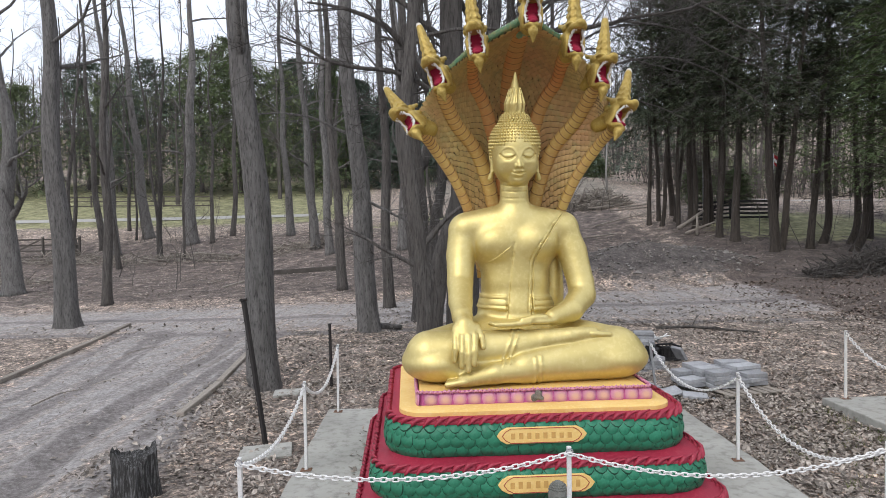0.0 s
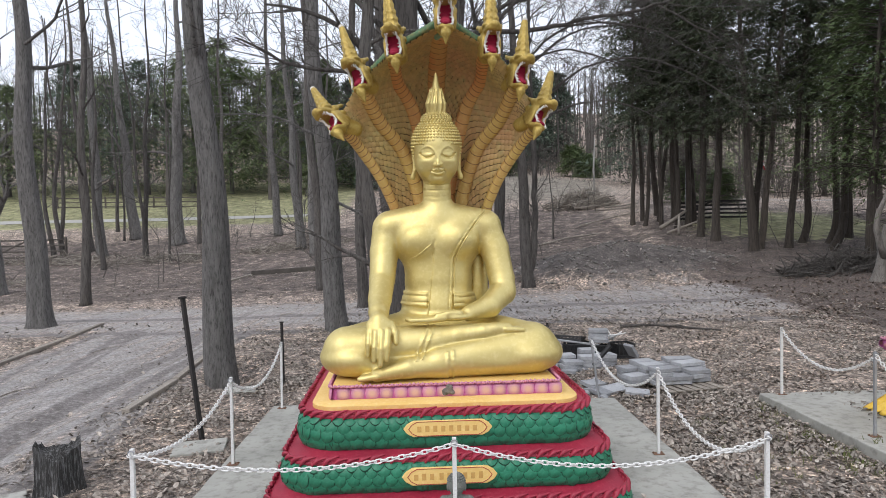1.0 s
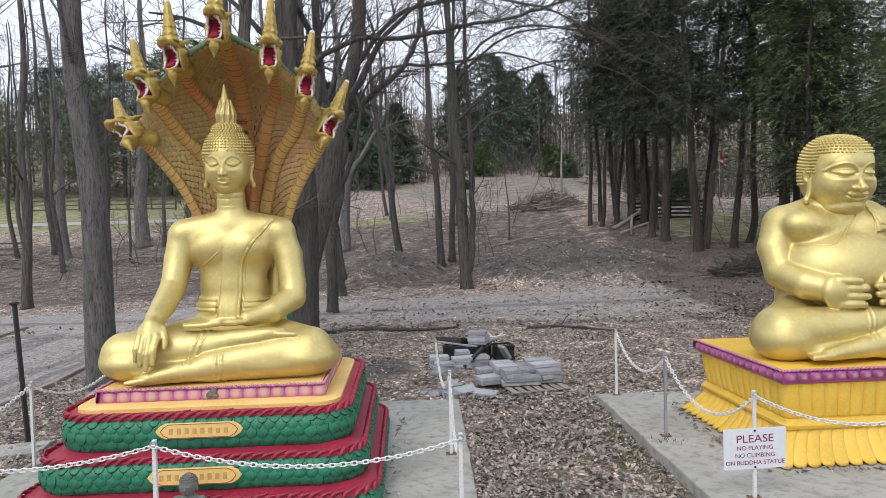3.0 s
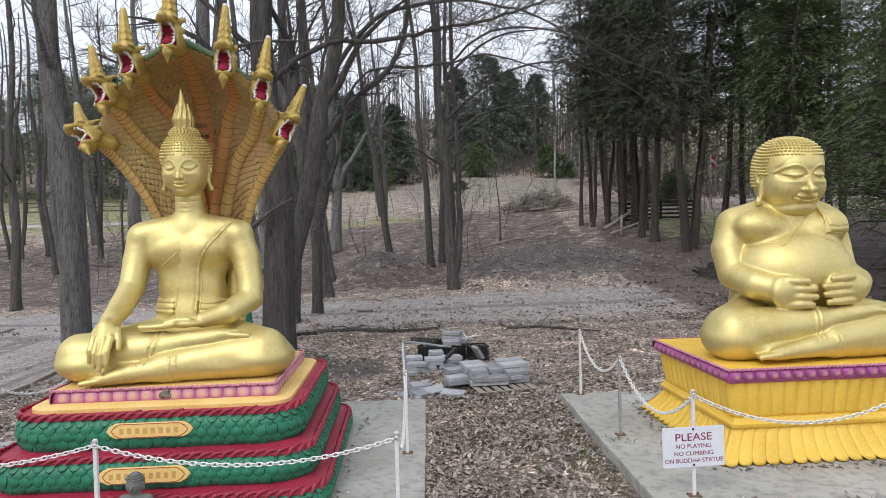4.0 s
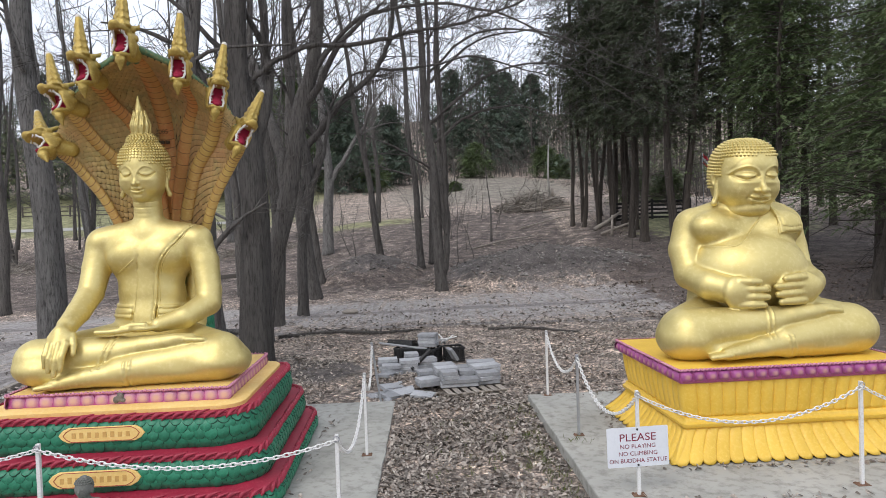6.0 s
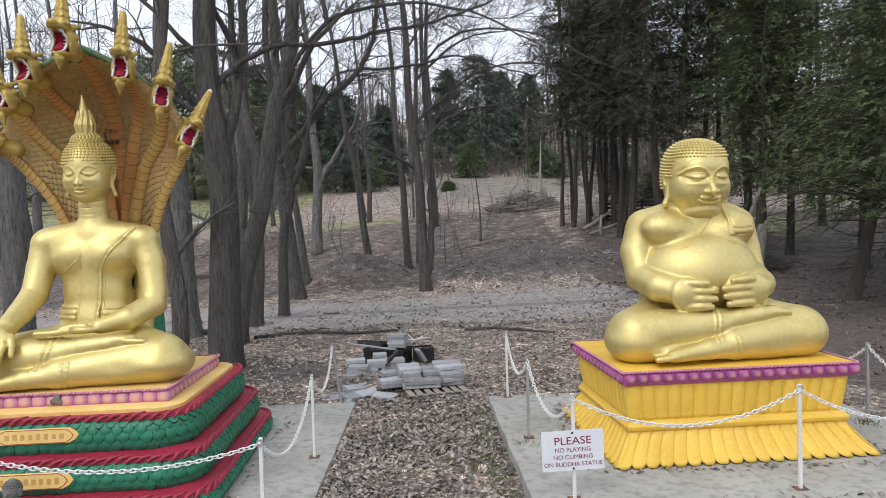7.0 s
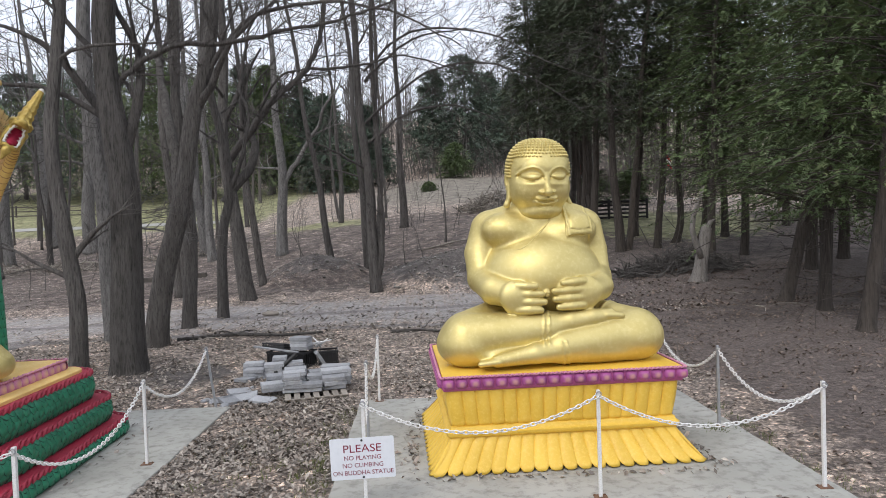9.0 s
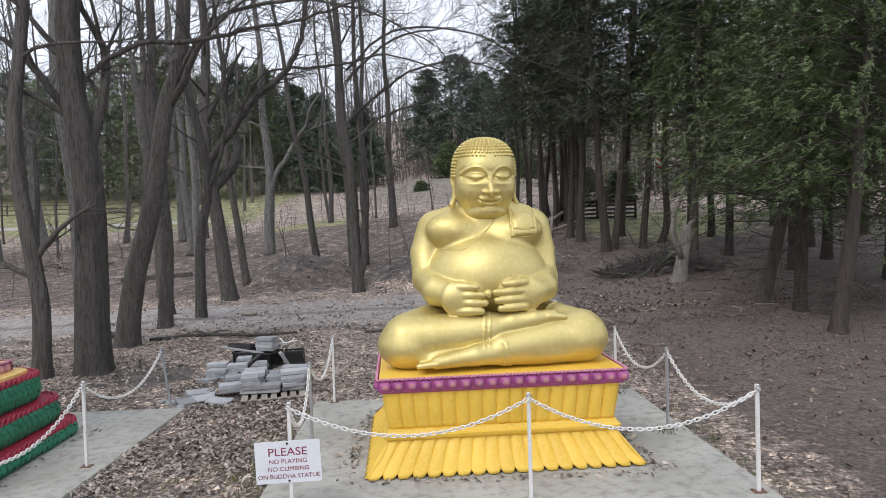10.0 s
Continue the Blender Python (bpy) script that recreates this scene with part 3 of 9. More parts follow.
def ground_material():
    m = bpy.data.materials.new("leaf_littered_soil")
    m.use_nodes = True
    n, l = m.node_tree.nodes, m.node_tree.links
    p = n["Principled BSDF"]
    co = n.new("ShaderNodeTexCoord")

    def noise_tex(scale, detail=6, rough=0.6):
        t = n.new("ShaderNodeTexNoise")
        t.inputs["Scale"].default_value, t.inputs["Detail"].default_value, t.inputs["Roughness"].default_value = scale, detail, rough
        l.new(co.outputs["Object"], t.inputs[0])
        return t.outputs[0]

    def ramp(src, *stops):
        r = n.new("ShaderNodeValToRGB")
        e = r.color_ramp.elements
        while len(e) < len(stops):
            e.new(0.5)
        for k, (pos, col) in enumerate(stops):
            e[k].position, e[k].color = pos, (*col, 1)
        l.new(src, r.inputs[0])
        return r.outputs[0]

    def mix(fac, a, b):
        k = n.new("ShaderNodeMix")
        k.data_type = "RGBA"
        l.new(fac, k.inputs[0])
        l.new(a, k.inputs[6])
        l.new(b, k.inputs[7])
        return k.outputs[2]

    def zone(name, blur):
        a = n.new("ShaderNodeAttribute")
        a.attribute_name = name
        k = n.new("ShaderNodeMath")
        k.operation = "MULTIPLY_ADD"
        l.new(blur, k.inputs[0])
        k.inputs[1].default_value = 1.1
        k2 = n.new("ShaderNodeMath")
        k2.operation = "SUBTRACT"
        l.new(a.outputs["Fac"], k2.inputs[0])
        k2.inputs[1].default_value = 0.98
        l.new(k2.outputs[0], k.inputs[2])
        c = n.new("ShaderNodeMapRange")
        c.inputs[1].default_value, c.inputs[2].default_value = 0.0, 0.25
        l.new(k.outputs[0], c.inputs[0])
        return c.outputs[0]

    mid_n, fine_n, broad = noise_tex(2.2), noise_tex(14, 9, 0.78), noise_tex(0.35)
    vor = n.new("ShaderNodeTexVoronoi")
    vor.inputs["Scale"].default_value, vor.inputs["Randomness"].default_value = 27, 1
    l.new(co.outputs["Object"], vor.inputs[0])
    litter = ramp(fine_n, (0.34, (0.050, 0.043, 0.037)), (0.46, (0.172, 0.142, 0.116)), (0.56, (0.295, 0.252, 0.210)), (0.68, (0.48, 0.43, 0.375)))
    leafy = n.new("ShaderNodeMix")
    leafy.data_type, leafy.blend_type = "RGBA", "MULTIPLY"
    leafy.inputs[0].default_value = 0.75
    l.new(litter, leafy.inputs[6])
    l.new(ramp(vor.outputs["Color"], (0.1, (0.30, 0.29, 0.28)), (0.6, (1.25, 1.22, 1.18)), (0.95, (2.3, 2.2, 2.1))), leafy.inputs[7])
    cells = n.new("ShaderNodeTexVoronoi")
    cells.inputs["Scale"].default_value, cells.inputs["Randomness"].default_value = 12, 1
    warp = n.new("ShaderNodeMix")
    warp.data_type, warp.blend_type = "RGBA", "ADD"
    warp.inputs[0].default_value = 0.05
    l.new(co.outputs["Object"], warp.inputs[6])
    l.new(fine_n, warp.inputs[7])
    l.new(warp.outputs[2], cells.inputs[0])
    spots = ramp(cells.outputs["Color"], (0.12, (0.36, 0.34, 0.33)), (0.45, (0.90, 0.88, 0.86)), (0.72, (1.45, 1.40, 1.33)), (0.92, (2.5, 2.4, 2.25)))
    flecked = n.new("ShaderNodeMix")
    flecked.data_type, flecked.blend_type = "RGBA", "MULTIPLY"
    flecked.inputs[0].default_value = 0.9
    l.new(leafy.outputs[2], flecked.inputs[6])
    l.new(spots, flecked.inputs[7])
    leafy = flecked
    litter = mix(ramp(broad, (0.4, (0, 0, 0)), (0.65, (0.35, 0.35, 0.35))), leafy.outputs[2], ramp(fine_n, (0.3, (0.125, 0.109, 0.094)), (0.7, (0.32, 0.288, 0.252))))
    dirt = mix(ramp(mid_n, (0.35, (0, 0, 0)), (0.7, (0.8, 0.8, 0.8))), ramp(fine_n, (0.33, (0.13, 0.121, 0.110)), (0.66, (0.43, 0.412, 0.385))),
               ramp(fine_n, (0.33, (0.105, 0.093, 0.081)), (0.66, (0.34, 0.31, 0.275))))
    gravel = ramp(fine_n, (0.3, (0.040, 0.034, 0.029)), (0.5, (0.085, 0.074, 0.065)), (0.7, (0.190, 0.168, 0.148)))
    grass = ramp(mid_n, (0.3, (0.150, 0.158, 0.070)), (0.7, (0.26, 0.245, 0.135)))
    pale = ramp(fine_n, (0.3, (0.115, 0.100, 0.076)), (0.7, (0.235, 0.210, 0.165)))
    stretch = n.new("ShaderNodeMapping")
    stretch.inputs["Scale"].default_value = (5.5, 0.22, 1)
    stretch.inputs["Rotation"].default_value = (0, 0, radians(-6))
    l.new(co.outputs["Object"], stretch.inputs[0])
    streak = n.new("ShaderNodeTexNoise")
    streak.inputs["Scale"].default_value, streak.inputs["Detail"].default_value = 1.0, 7
    l.new(stretch.outputs[0], streak.inputs[0])
    dirt = mix(ramp(streak.outputs[0], (0.47, (0, 0, 0)), (0.70, (0.7, 0.7, 0.7))), dirt, litter)
    dirt = mix(ramp(streak.outputs[0], (0.30, (0.7, 0.7, 0.7)), (0.42, (0, 0, 0))), dirt, ramp(fine_n, (0.3, (0.10, 0.085, 0.07)), (0.7, (0.21, 0.185, 0.16))))
    col = mix(zone("dirt", mid_n), litter, dirt)
    col = mix(zone("rut", noise_tex(3.5, 8, 0.7)), col, ramp(fine_n, (0.32, (0.085, 0.077, 0.068)), (0.5, (0.165, 0.150, 0.136)), (0.68, (0.30, 0.28, 0.26))))
    # soil coloured darker for shade under the cedars and on the slope
    col = mix(zone("shade_brown", mid_n), col, ramp(fine_n, (0.34, (0.040, 0.032, 0.027)), (0.5, (0.092, 0.073, 0.061)), (0.66, (0.195, 0.160, 0.135))))
    col = mix(zone("gravel", mid_n), col, gravel)
    col = mix(zone("pale", mid_n), col, pale)
    col = mix(zone("grass", mid_n), col, grass)
    # broad clumps and furrows of darker and paler ground
    patch = n.new("ShaderNodeMix")
    patch.data_type, patch.blend_type = "RGBA", "MULTIPLY"
    patch.inputs[0].default_value = 1.0
    l.new(col, patch.inputs[6])
    clumps = ramp(noise_tex(1.25, 9, 0.80), (0.37, (0.60, 0.60, 0.63)), (0.50, (1.20, 1.20, 1.28)), (0.62, (1.88, 1.89, 2.02)))
    even = ramp(noise_tex(4.0, 8, 0.75), (0.35, (1.08, 1.08, 1.14)), (0.65, (1.72, 1.72, 1.84)))
    l.new(mix(zone("dirt", mid_n), clumps, even), patch.inputs[7])
    col = patch.outputs[2]
    l.new(col, p.inputs["Base Color"])
    p.inputs["Roughness"].default_value = 0.95
    b = n.new("ShaderNodeBump")
    b.inputs["Strength"].default_value, b.inputs["Distance"].default_value = 0.9, 0.06
    l.new(fine_n, b.inputs["Height"])
    l.new(b.outputs[0], p.inputs["Normal"])
    return m


ground = new("ground", build_ground())
ground.data.materials.clear()
ground.data.materials.append(ground_material())
tagged(ground, "bare woodland soil with leaf litter and a rutted dirt drive", "ground", kind="structure")


def concrete_slab(name, x0, x1, y0, y1, top, deep, turn, label):
    cx, cy = (x0 + x1) / 2, (y0 + y1) / 2
    bm = bmesh.new()
    box(bm, x0 - cx, x1 - cx, y0 - cy, y1 - cy, -deep, 0)
    bmesh.ops.subdivide_edges(bm, edges=[e for e in bm.edges if abs(e.verts[0].co.z - e.verts[1].co.z) < 1e-6], cuts=24, use_grid_fill=True)
    for v in bm.verts:
        k = noise.noise(Vector((v.co.x * 2.3, v.co.y * 2.3, v.co.z))) * 0.018
        if abs(abs(v.co.x) - (x1 - x0) / 2) < 1e-4:
            v.co.x += k
        if abs(abs(v.co.y) - (y1 - y0) / 2) < 1e-4:
            v.co.y += k
    bmesh.ops.bevel(bm, geom=[e for e in bm.edges if e.calc_face_angle(0) > 1], offset=0.018, segments=2, affect="EDGES", profile=0.5)
    ob = new(name, mesh_of(bm, name, CONCRETE))
    ob.matrix_basis = pose(cx, cy, top, 0, 0, turn)
    return tagged(ob, label, "slab", kind="structure")


concrete_slab("pavement_slab_1", -2.72, 2.77, -0.45, 5.2, -0.03, 0.16, 0.6, "weathered grey concrete slab under the serpent-hooded statue")
concrete_slab("pavement_slab_2", 4.98, 10.04, 0.35, 4.95, 0.085, 0.26, 1.6, "weathered grey concrete slab under the round-bellied statue")


def road_ribbon():
    v, f = [], []
    xs = np.linspace(-110, 90, 120)
    for x in xs:
        yc = 50.5 - 0.0006 * (x + 10) ** 2 + (0.05 * max(0, x - 10) * -1.2 if x > 10 else 0)
        for k, off in enumerate((-0.65, -0.3, 0, 0.3, 0.65)):
            v.append((x, yc + off, ground_at(x, yc + off) + 0.04 + 0.02 * (2 - abs(k - 2))))
    for i in range(len(xs) - 1):
        if -11 < xs[i] < 19:
            continue
        for k in range(4):
            a = i * 5 + k
            f.append((a, a + 5, a + 6, a + 1))
    return raw_mesh("road", v, f, material("pale_gravel_road", (0.40, 0.39, 0.37), (0.34, 0.33, 0.31), (0.46, 0.45, 0.43), rough=0.9, size=0.6, fine=20, bump=0.2), True)


tagged(new("road", road_ribbon()), "pale grey country road beyond the trees", "road", kind="structure")

# ---- seated statues, one mesh each ----
def relief(fm, lo, hi, height):
    """Raises the standing form by height(x, z) metres on its front, fading round the sides."""
    sl, X, Y, Z = fm.sub(np.array(lo), np.array(hi))
    fm.D[sl] = fm.D[sl] - height(X, Z) * np.clip((hi[1] - Y) / 0.10, 0, 1)


def near_line(X, Z, pts):
    """Distance in the x-z plane to a run of points."""
    best = None
    for (x0, z0), (x1, z1) in zip(pts, pts[1:]):
        dx, dz = x1 - x0, z1 - z0
        t = np.clip(((X - x0) * dx + (Z - z0) * dz) / (dx * dx + dz * dz), 0, 1)
        d = np.hypot(X - x0 - t * dx, Z - z0 - t * dz)
        best = d if best is None else np.minimum(best, d)
    return best


def bend_line(pts, n=5):
    """A smooth run through (x, z) marks."""
    P = [np.array(p, float) for p in pts]
    P = [2 * P[0] - P[1], *P, 2 * P[-1] - P[-2]]
    out = []
    for i in range(len(P) - 3):
        p0, p1, p2, p3 = P[i:i + 4]
        for k in range(n):
            t = k / n
            out.append(0.5 * (2 * p1 + (p2 - p0) * t + (2 * p0 - 5 * p1 + 4 * p2 - p3) * t * t + (3 * p1 - p0 - 3 * p2 + p3) * t ** 3))
    out.append(P[-2])
    return [tuple(p) for p in out]


def head_form(fm, c, rx, ry, rz, f, boxy=2.0):
    """Skull, face and long ears about c (front is -y); f: the face's marks in shares of the half sizes."""
    x, y, z = c
    g = rx / 0.285
    fm.egg((x, y, z + 0.10 * rz), (rx, ry, rz * 0.88), boxy, 0.02)
    fm.egg((x, y - ry * 0.06, z + f["jaw"][0] * rz), (rx * f["jaw"][1], ry * 0.90, rz * f["jaw"][2]), boxy, 0.06)
    fm.ball((x, y - ry * 0.56, z + f["chin"] * rz), (rx * 0.36, ry * 0.32, rz * 0.19), 0.07)
    for s in (-1, 1):
        fm.ball((x + s * rx * 0.50, y - ry * 0.52, z - 0.22 * rz), (rx * 0.36, ry * 0.34, rz * 0.28), 0.07)
        # ear: shell, hollow, long lobe that flares at its end
        ex = x + s * rx * f["ear"]
        top, low = f["ear_z"]
        fm.ball((ex, y + ry * 0.10, z + rz * (top - 0.22)), (rx * 0.10, ry * 0.20, rz * 0.24), 0.015, turn=(0, 0, s * -22))
        fm.chain([(ex, y + ry * 0.02, z + rz * (top - 0.30)), (ex + s * rx * 0.02, y - ry * 0.02, z + rz * (low + 0.22)), (ex + s * rx * 0.10, y - ry * 0.02, z + rz * (low + 0.03))], [rx * 0.10, rx * 0.085, rx * 0.115], 0.012)
        fm.ball((ex + s * rx * 0.09, y + ry * 0.05, z + rz * (top - 0.22)), (rx * 0.07, ry * 0.10, rz * 0.15), 0.012, cut=True)
        fm.limb((ex + s * rx * 0.12, y - ry * 0.04, z + rz * (low + 0.40)), (ex + s * rx * 0.13, y - ry * 0.05, z + rz * (low + 0.12)), rx * 0.035, rx * 0.03, 0.008, cut=True)

    def height(X, Z):
        U, W = (X - x) / rx, (Z - z) / rz
        S = np.abs(U)
        e, eu, ew = f["eye"], f["eye_u"], f["eye_w"]
        sock = ((S - eu) / (ew * 1.5)) ** 2 + ((W - e - 0.10) / 0.17) ** 2
        k = f["depth"]
        h = -0.022 * g * k * np.exp(-sock ** 1.5)
        ball = np.clip(1 - ((S - eu) / ew) ** 2 - ((W - e - 0.045) / f["lid"]) ** 2, 0, 1)
        h = h + 0.034 * g * k * ball ** f.get("soft", 0.85)
        bag = np.exp(-(((S - eu) / (ew * 1.1)) ** 2 + ((W - e + 0.12) / 0.06) ** 2))
        h = h + 0.006 * g * bag
        A = S * rx
        B = Z - z
        pts = lambda q: bend_line([(u * rx, w * rz) for u, w in q])
        ridge = lambda q, wide, up: up * g * np.exp(-(near_line(A, B, pts(q)) / (wide * g)) ** 2)
        h = h + ridge([(eu - ew, e + 0.045), (eu - 0.4 * ew, e - 0.015), (eu + 0.25 * ew, e - 0.035), (eu + 0.75 * ew, e + 0.01), (eu + 1.12 * ew, e + 0.07)], 0.011, -0.016)
        h = h + ridge([(eu - ew, e + 0.06), (eu - 0.45 * ew, e + 0.045 + f["lid"]), (eu + 0.35 * ew, e + 0.05 + f["lid"]), (eu + 1.05 * ew, e + 0.09)], 0.010, -0.004 * k)
        br = f["brow"]
        h = h + ridge([(0.085, e + 0.02), (0.13, br - 0.12), (eu * 0.62, br - 0.015), (eu * 1.08, br + 0.02), (eu + 0.85 * ew, br - 0.045), (eu + 1.45 * ew, br - 0.17)], 0.012, 0.004 + 0.006 * k)
        h = h + ridge([(0.16, e + 0.05), (0.20, br - 0.13), (eu * 0.68, br - 0.07), (eu * 1.08, br - 0.04), (eu + 0.80 * ew, br - 0.10)], 0.018, -0.006 * k)
        # mouth
        m, mw, up = f["mouth"], f["mouth_w"], f["smile"]
        h = h + ridge([(0, m - 0.008), (mw * 0.28, m + 0.014), (mw * 0.65, m - 0.002 + up * 0.3), (mw, m + 0.014 + up)], 0.008, -0.017)
        h = h + ridge([(0, m + 0.030), (mw * 0.24, m + 0.058), (mw * 0.62, m + 0.034 + up * 0.4), (mw * 0.92, m + 0.030 + up)], 0.017, 0.012)
        h = h + ridge([(0, m - 0.075), (mw * 0.40, m - 0.062), (mw * 0.75, m - 0.032 + up * 0.4)], 0.021, 0.016)
        h = h + ridge([(0, m - 0.150), (mw * 0.4, m - 0.138)], 0.022, -0.010)
        h = h + ridge([(0, m + 0.09), (0, m + 0.15)], 0.012, -0.006)
        if f.get("rim"):
            h = h + ridge([(0, m + 0.075), (mw * 0.26, m + 0.098), (mw * 0.70, m + 0.060 + up * 0.5), (mw * 1.04, m + 0.030 + up), (mw * 0.85, m - 0.085 + up * 0.4), (mw * 0.45, m - 0.155), (0, m - 0.175)], 0.008, 0.008)
        corner = np.exp(-((S - mw * 1.12) / 0.055) ** 2 - ((W - m - up - 0.015) / 0.05) ** 2)
        h = h - 0.010 * g * corner
        h = h + f.get("fold", 0) * -ridge([(0.22, f["nose"] + 0.02), (mw * 0.9, m + 0.13 + up), (mw * 1.22, m + 0.02 + up)], 0.016, 0.010)
        return h

    relief(fm, (x - rx * 0.98, y - ry * 1.3, z - rz * 1.0), (x + rx * 0.98, y - ry * 0.30, z + rz * 0.75), height)
    # nose: narrow bridge, straight back, wings
    n0, nw = f["nose"], f["nose_w"]
    fm.chain([(x, y - ry * 0.93, z + (f["eye"] + 0.12) * rz), (x, y - ry * 1.01, z + (f["eye"] * 0.5 + n0 * 0.5) * rz), (x, y - ry * 1.11, z + (n0 + 0.050) * rz)], [rx * 0.058, rx * 0.078, rx * 0.098 * nw], 0.016)
    for s in (-1, 1):
        fm.ball((x + s * rx * 0.125 * nw, y - ry * 0.985, z + (n0 + 0.045) * rz), (rx * 0.082 * nw, ry * 0.10, rz * 0.058), 0.014)
        fm.ball((x + s * rx * 0.07 * nw, y - ry * 1.07, z + n0 * rz), (rx * 0.038, ry * 0.05, rz * 0.022), 0.006, cut=True)


def curls_on(c, r, spacing, keep):
    """Even rows of curls over an ellipsoid cap."""
    out = []
    rows = int(math.pi / 2 * max(r) * 1.35 / spacing)
    for i in range(rows):
        lat = math.pi / 2 - (i + 0.4) * spacing / max(r)
        ring = max(4, int(2 * math.pi * math.cos(lat) * r[0] / spacing)) if math.cos(lat) > 0.08 else 1
        for k in range(ring):
            a = 2 * math.pi * (k + 0.5 * (i % 2)) / ring
            d = Vector((math.cos(lat) * math.cos(a), math.cos(lat) * math.sin(a), math.sin(lat)))
            p = Vector((c[0] + d.x * r[0], c[1] + d.y * r[1], c[2] + d.z * r[2]))
            if keep(p):
                out.append((p, Vector((d.x / r[0], d.y / r[1], d.z / r[2]))))
    return out


def egg_curls(c, r, p, spacing, keep):
    """Curls set evenly over a rounded box."""
    out = []
    for q, n in curls_on(c, (1.0, 1.0, 1.0), spacing / (sum(r) / 3), lambda v: True):
        d = q - Vector(c)
        d.normalize()
        k = (abs(d.x / r[0]) ** p + abs(d.y / r[1]) ** p + abs(d.z / r[2]) ** p) ** (-1 / p)
        at = Vector(c) + d * k
        if keep(at):
            out.append((at, d))
    return out


def turned(arr, deg, cx, cy):
    """(vertices, faces) swung about an upright axis."""
    v = np.array(arr[0], float)
    a = radians(deg)
    x, y = v[:, 0] - cx, v[:, 1] - cy
    v[:, 0], v[:, 1] = cx + x * math.cos(a) - y * math.sin(a), cy + x * math.sin(a) + y * math.cos(a)
    return v, arr[1]


def nodded(arr, deg, cy, z0, z1):
    """(vertices, faces) bowed forward above z0, fully from z1 up."""
    v = np.array(arr[0], float)
    a = np.radians(deg) * np.clip((v[:, 2] - z0) / (z1 - z0), 0, 1)
    y, z = v[:, 1] - cy, v[:, 2] - z0
    v[:, 1], v[:, 2] = cy + y * np.cos(a) - z * np.sin(a), z0 + y * np.sin(a) + z * np.cos(a)
    return v, arr[1]


def fingers(fm, roots, tips, r, bend=None, k=0.012):
    for i, (a, b) in enumerate(zip(roots, tips)):
        a, b = Vector(a), Vector(b)
        m = (a + b) / 2 + Vector(bend or (0, 0, 0))
        fm.chain([a, m, b], [r * 1.08, r, r * 0.78], k)


def lap_hem(fm, a, b, y, parting, above):
    """Two raised rings round a shin between (x, z) marks a and b, on one side of the parting of the legs."""
    d = Vector((b[0] - a[0], b[1] - a[1])).normalized()
    lo, hi = (min(a[0], b[0]) - 0.10, y - 0.25, min(a[1], b[1]) - 0.12), (max(a[0], b[0]) + 0.10, y + 0.20, max(a[1], b[1]) + 0.12)

    def region(X, Y, Z):
        across = np.abs(np.abs((X - a[0]) * d.y - (Z - a[1]) * d.x + 0.04 * ((Z - a[1]) - 0.12)) - 0.030)
        side = (Z - parting(X)) * (-1 if above else 1)
        return np.maximum(np.maximum(across - 0.010, side), Y - y - 0.12)
    fm.skin(lo, hi, 0.013, region)


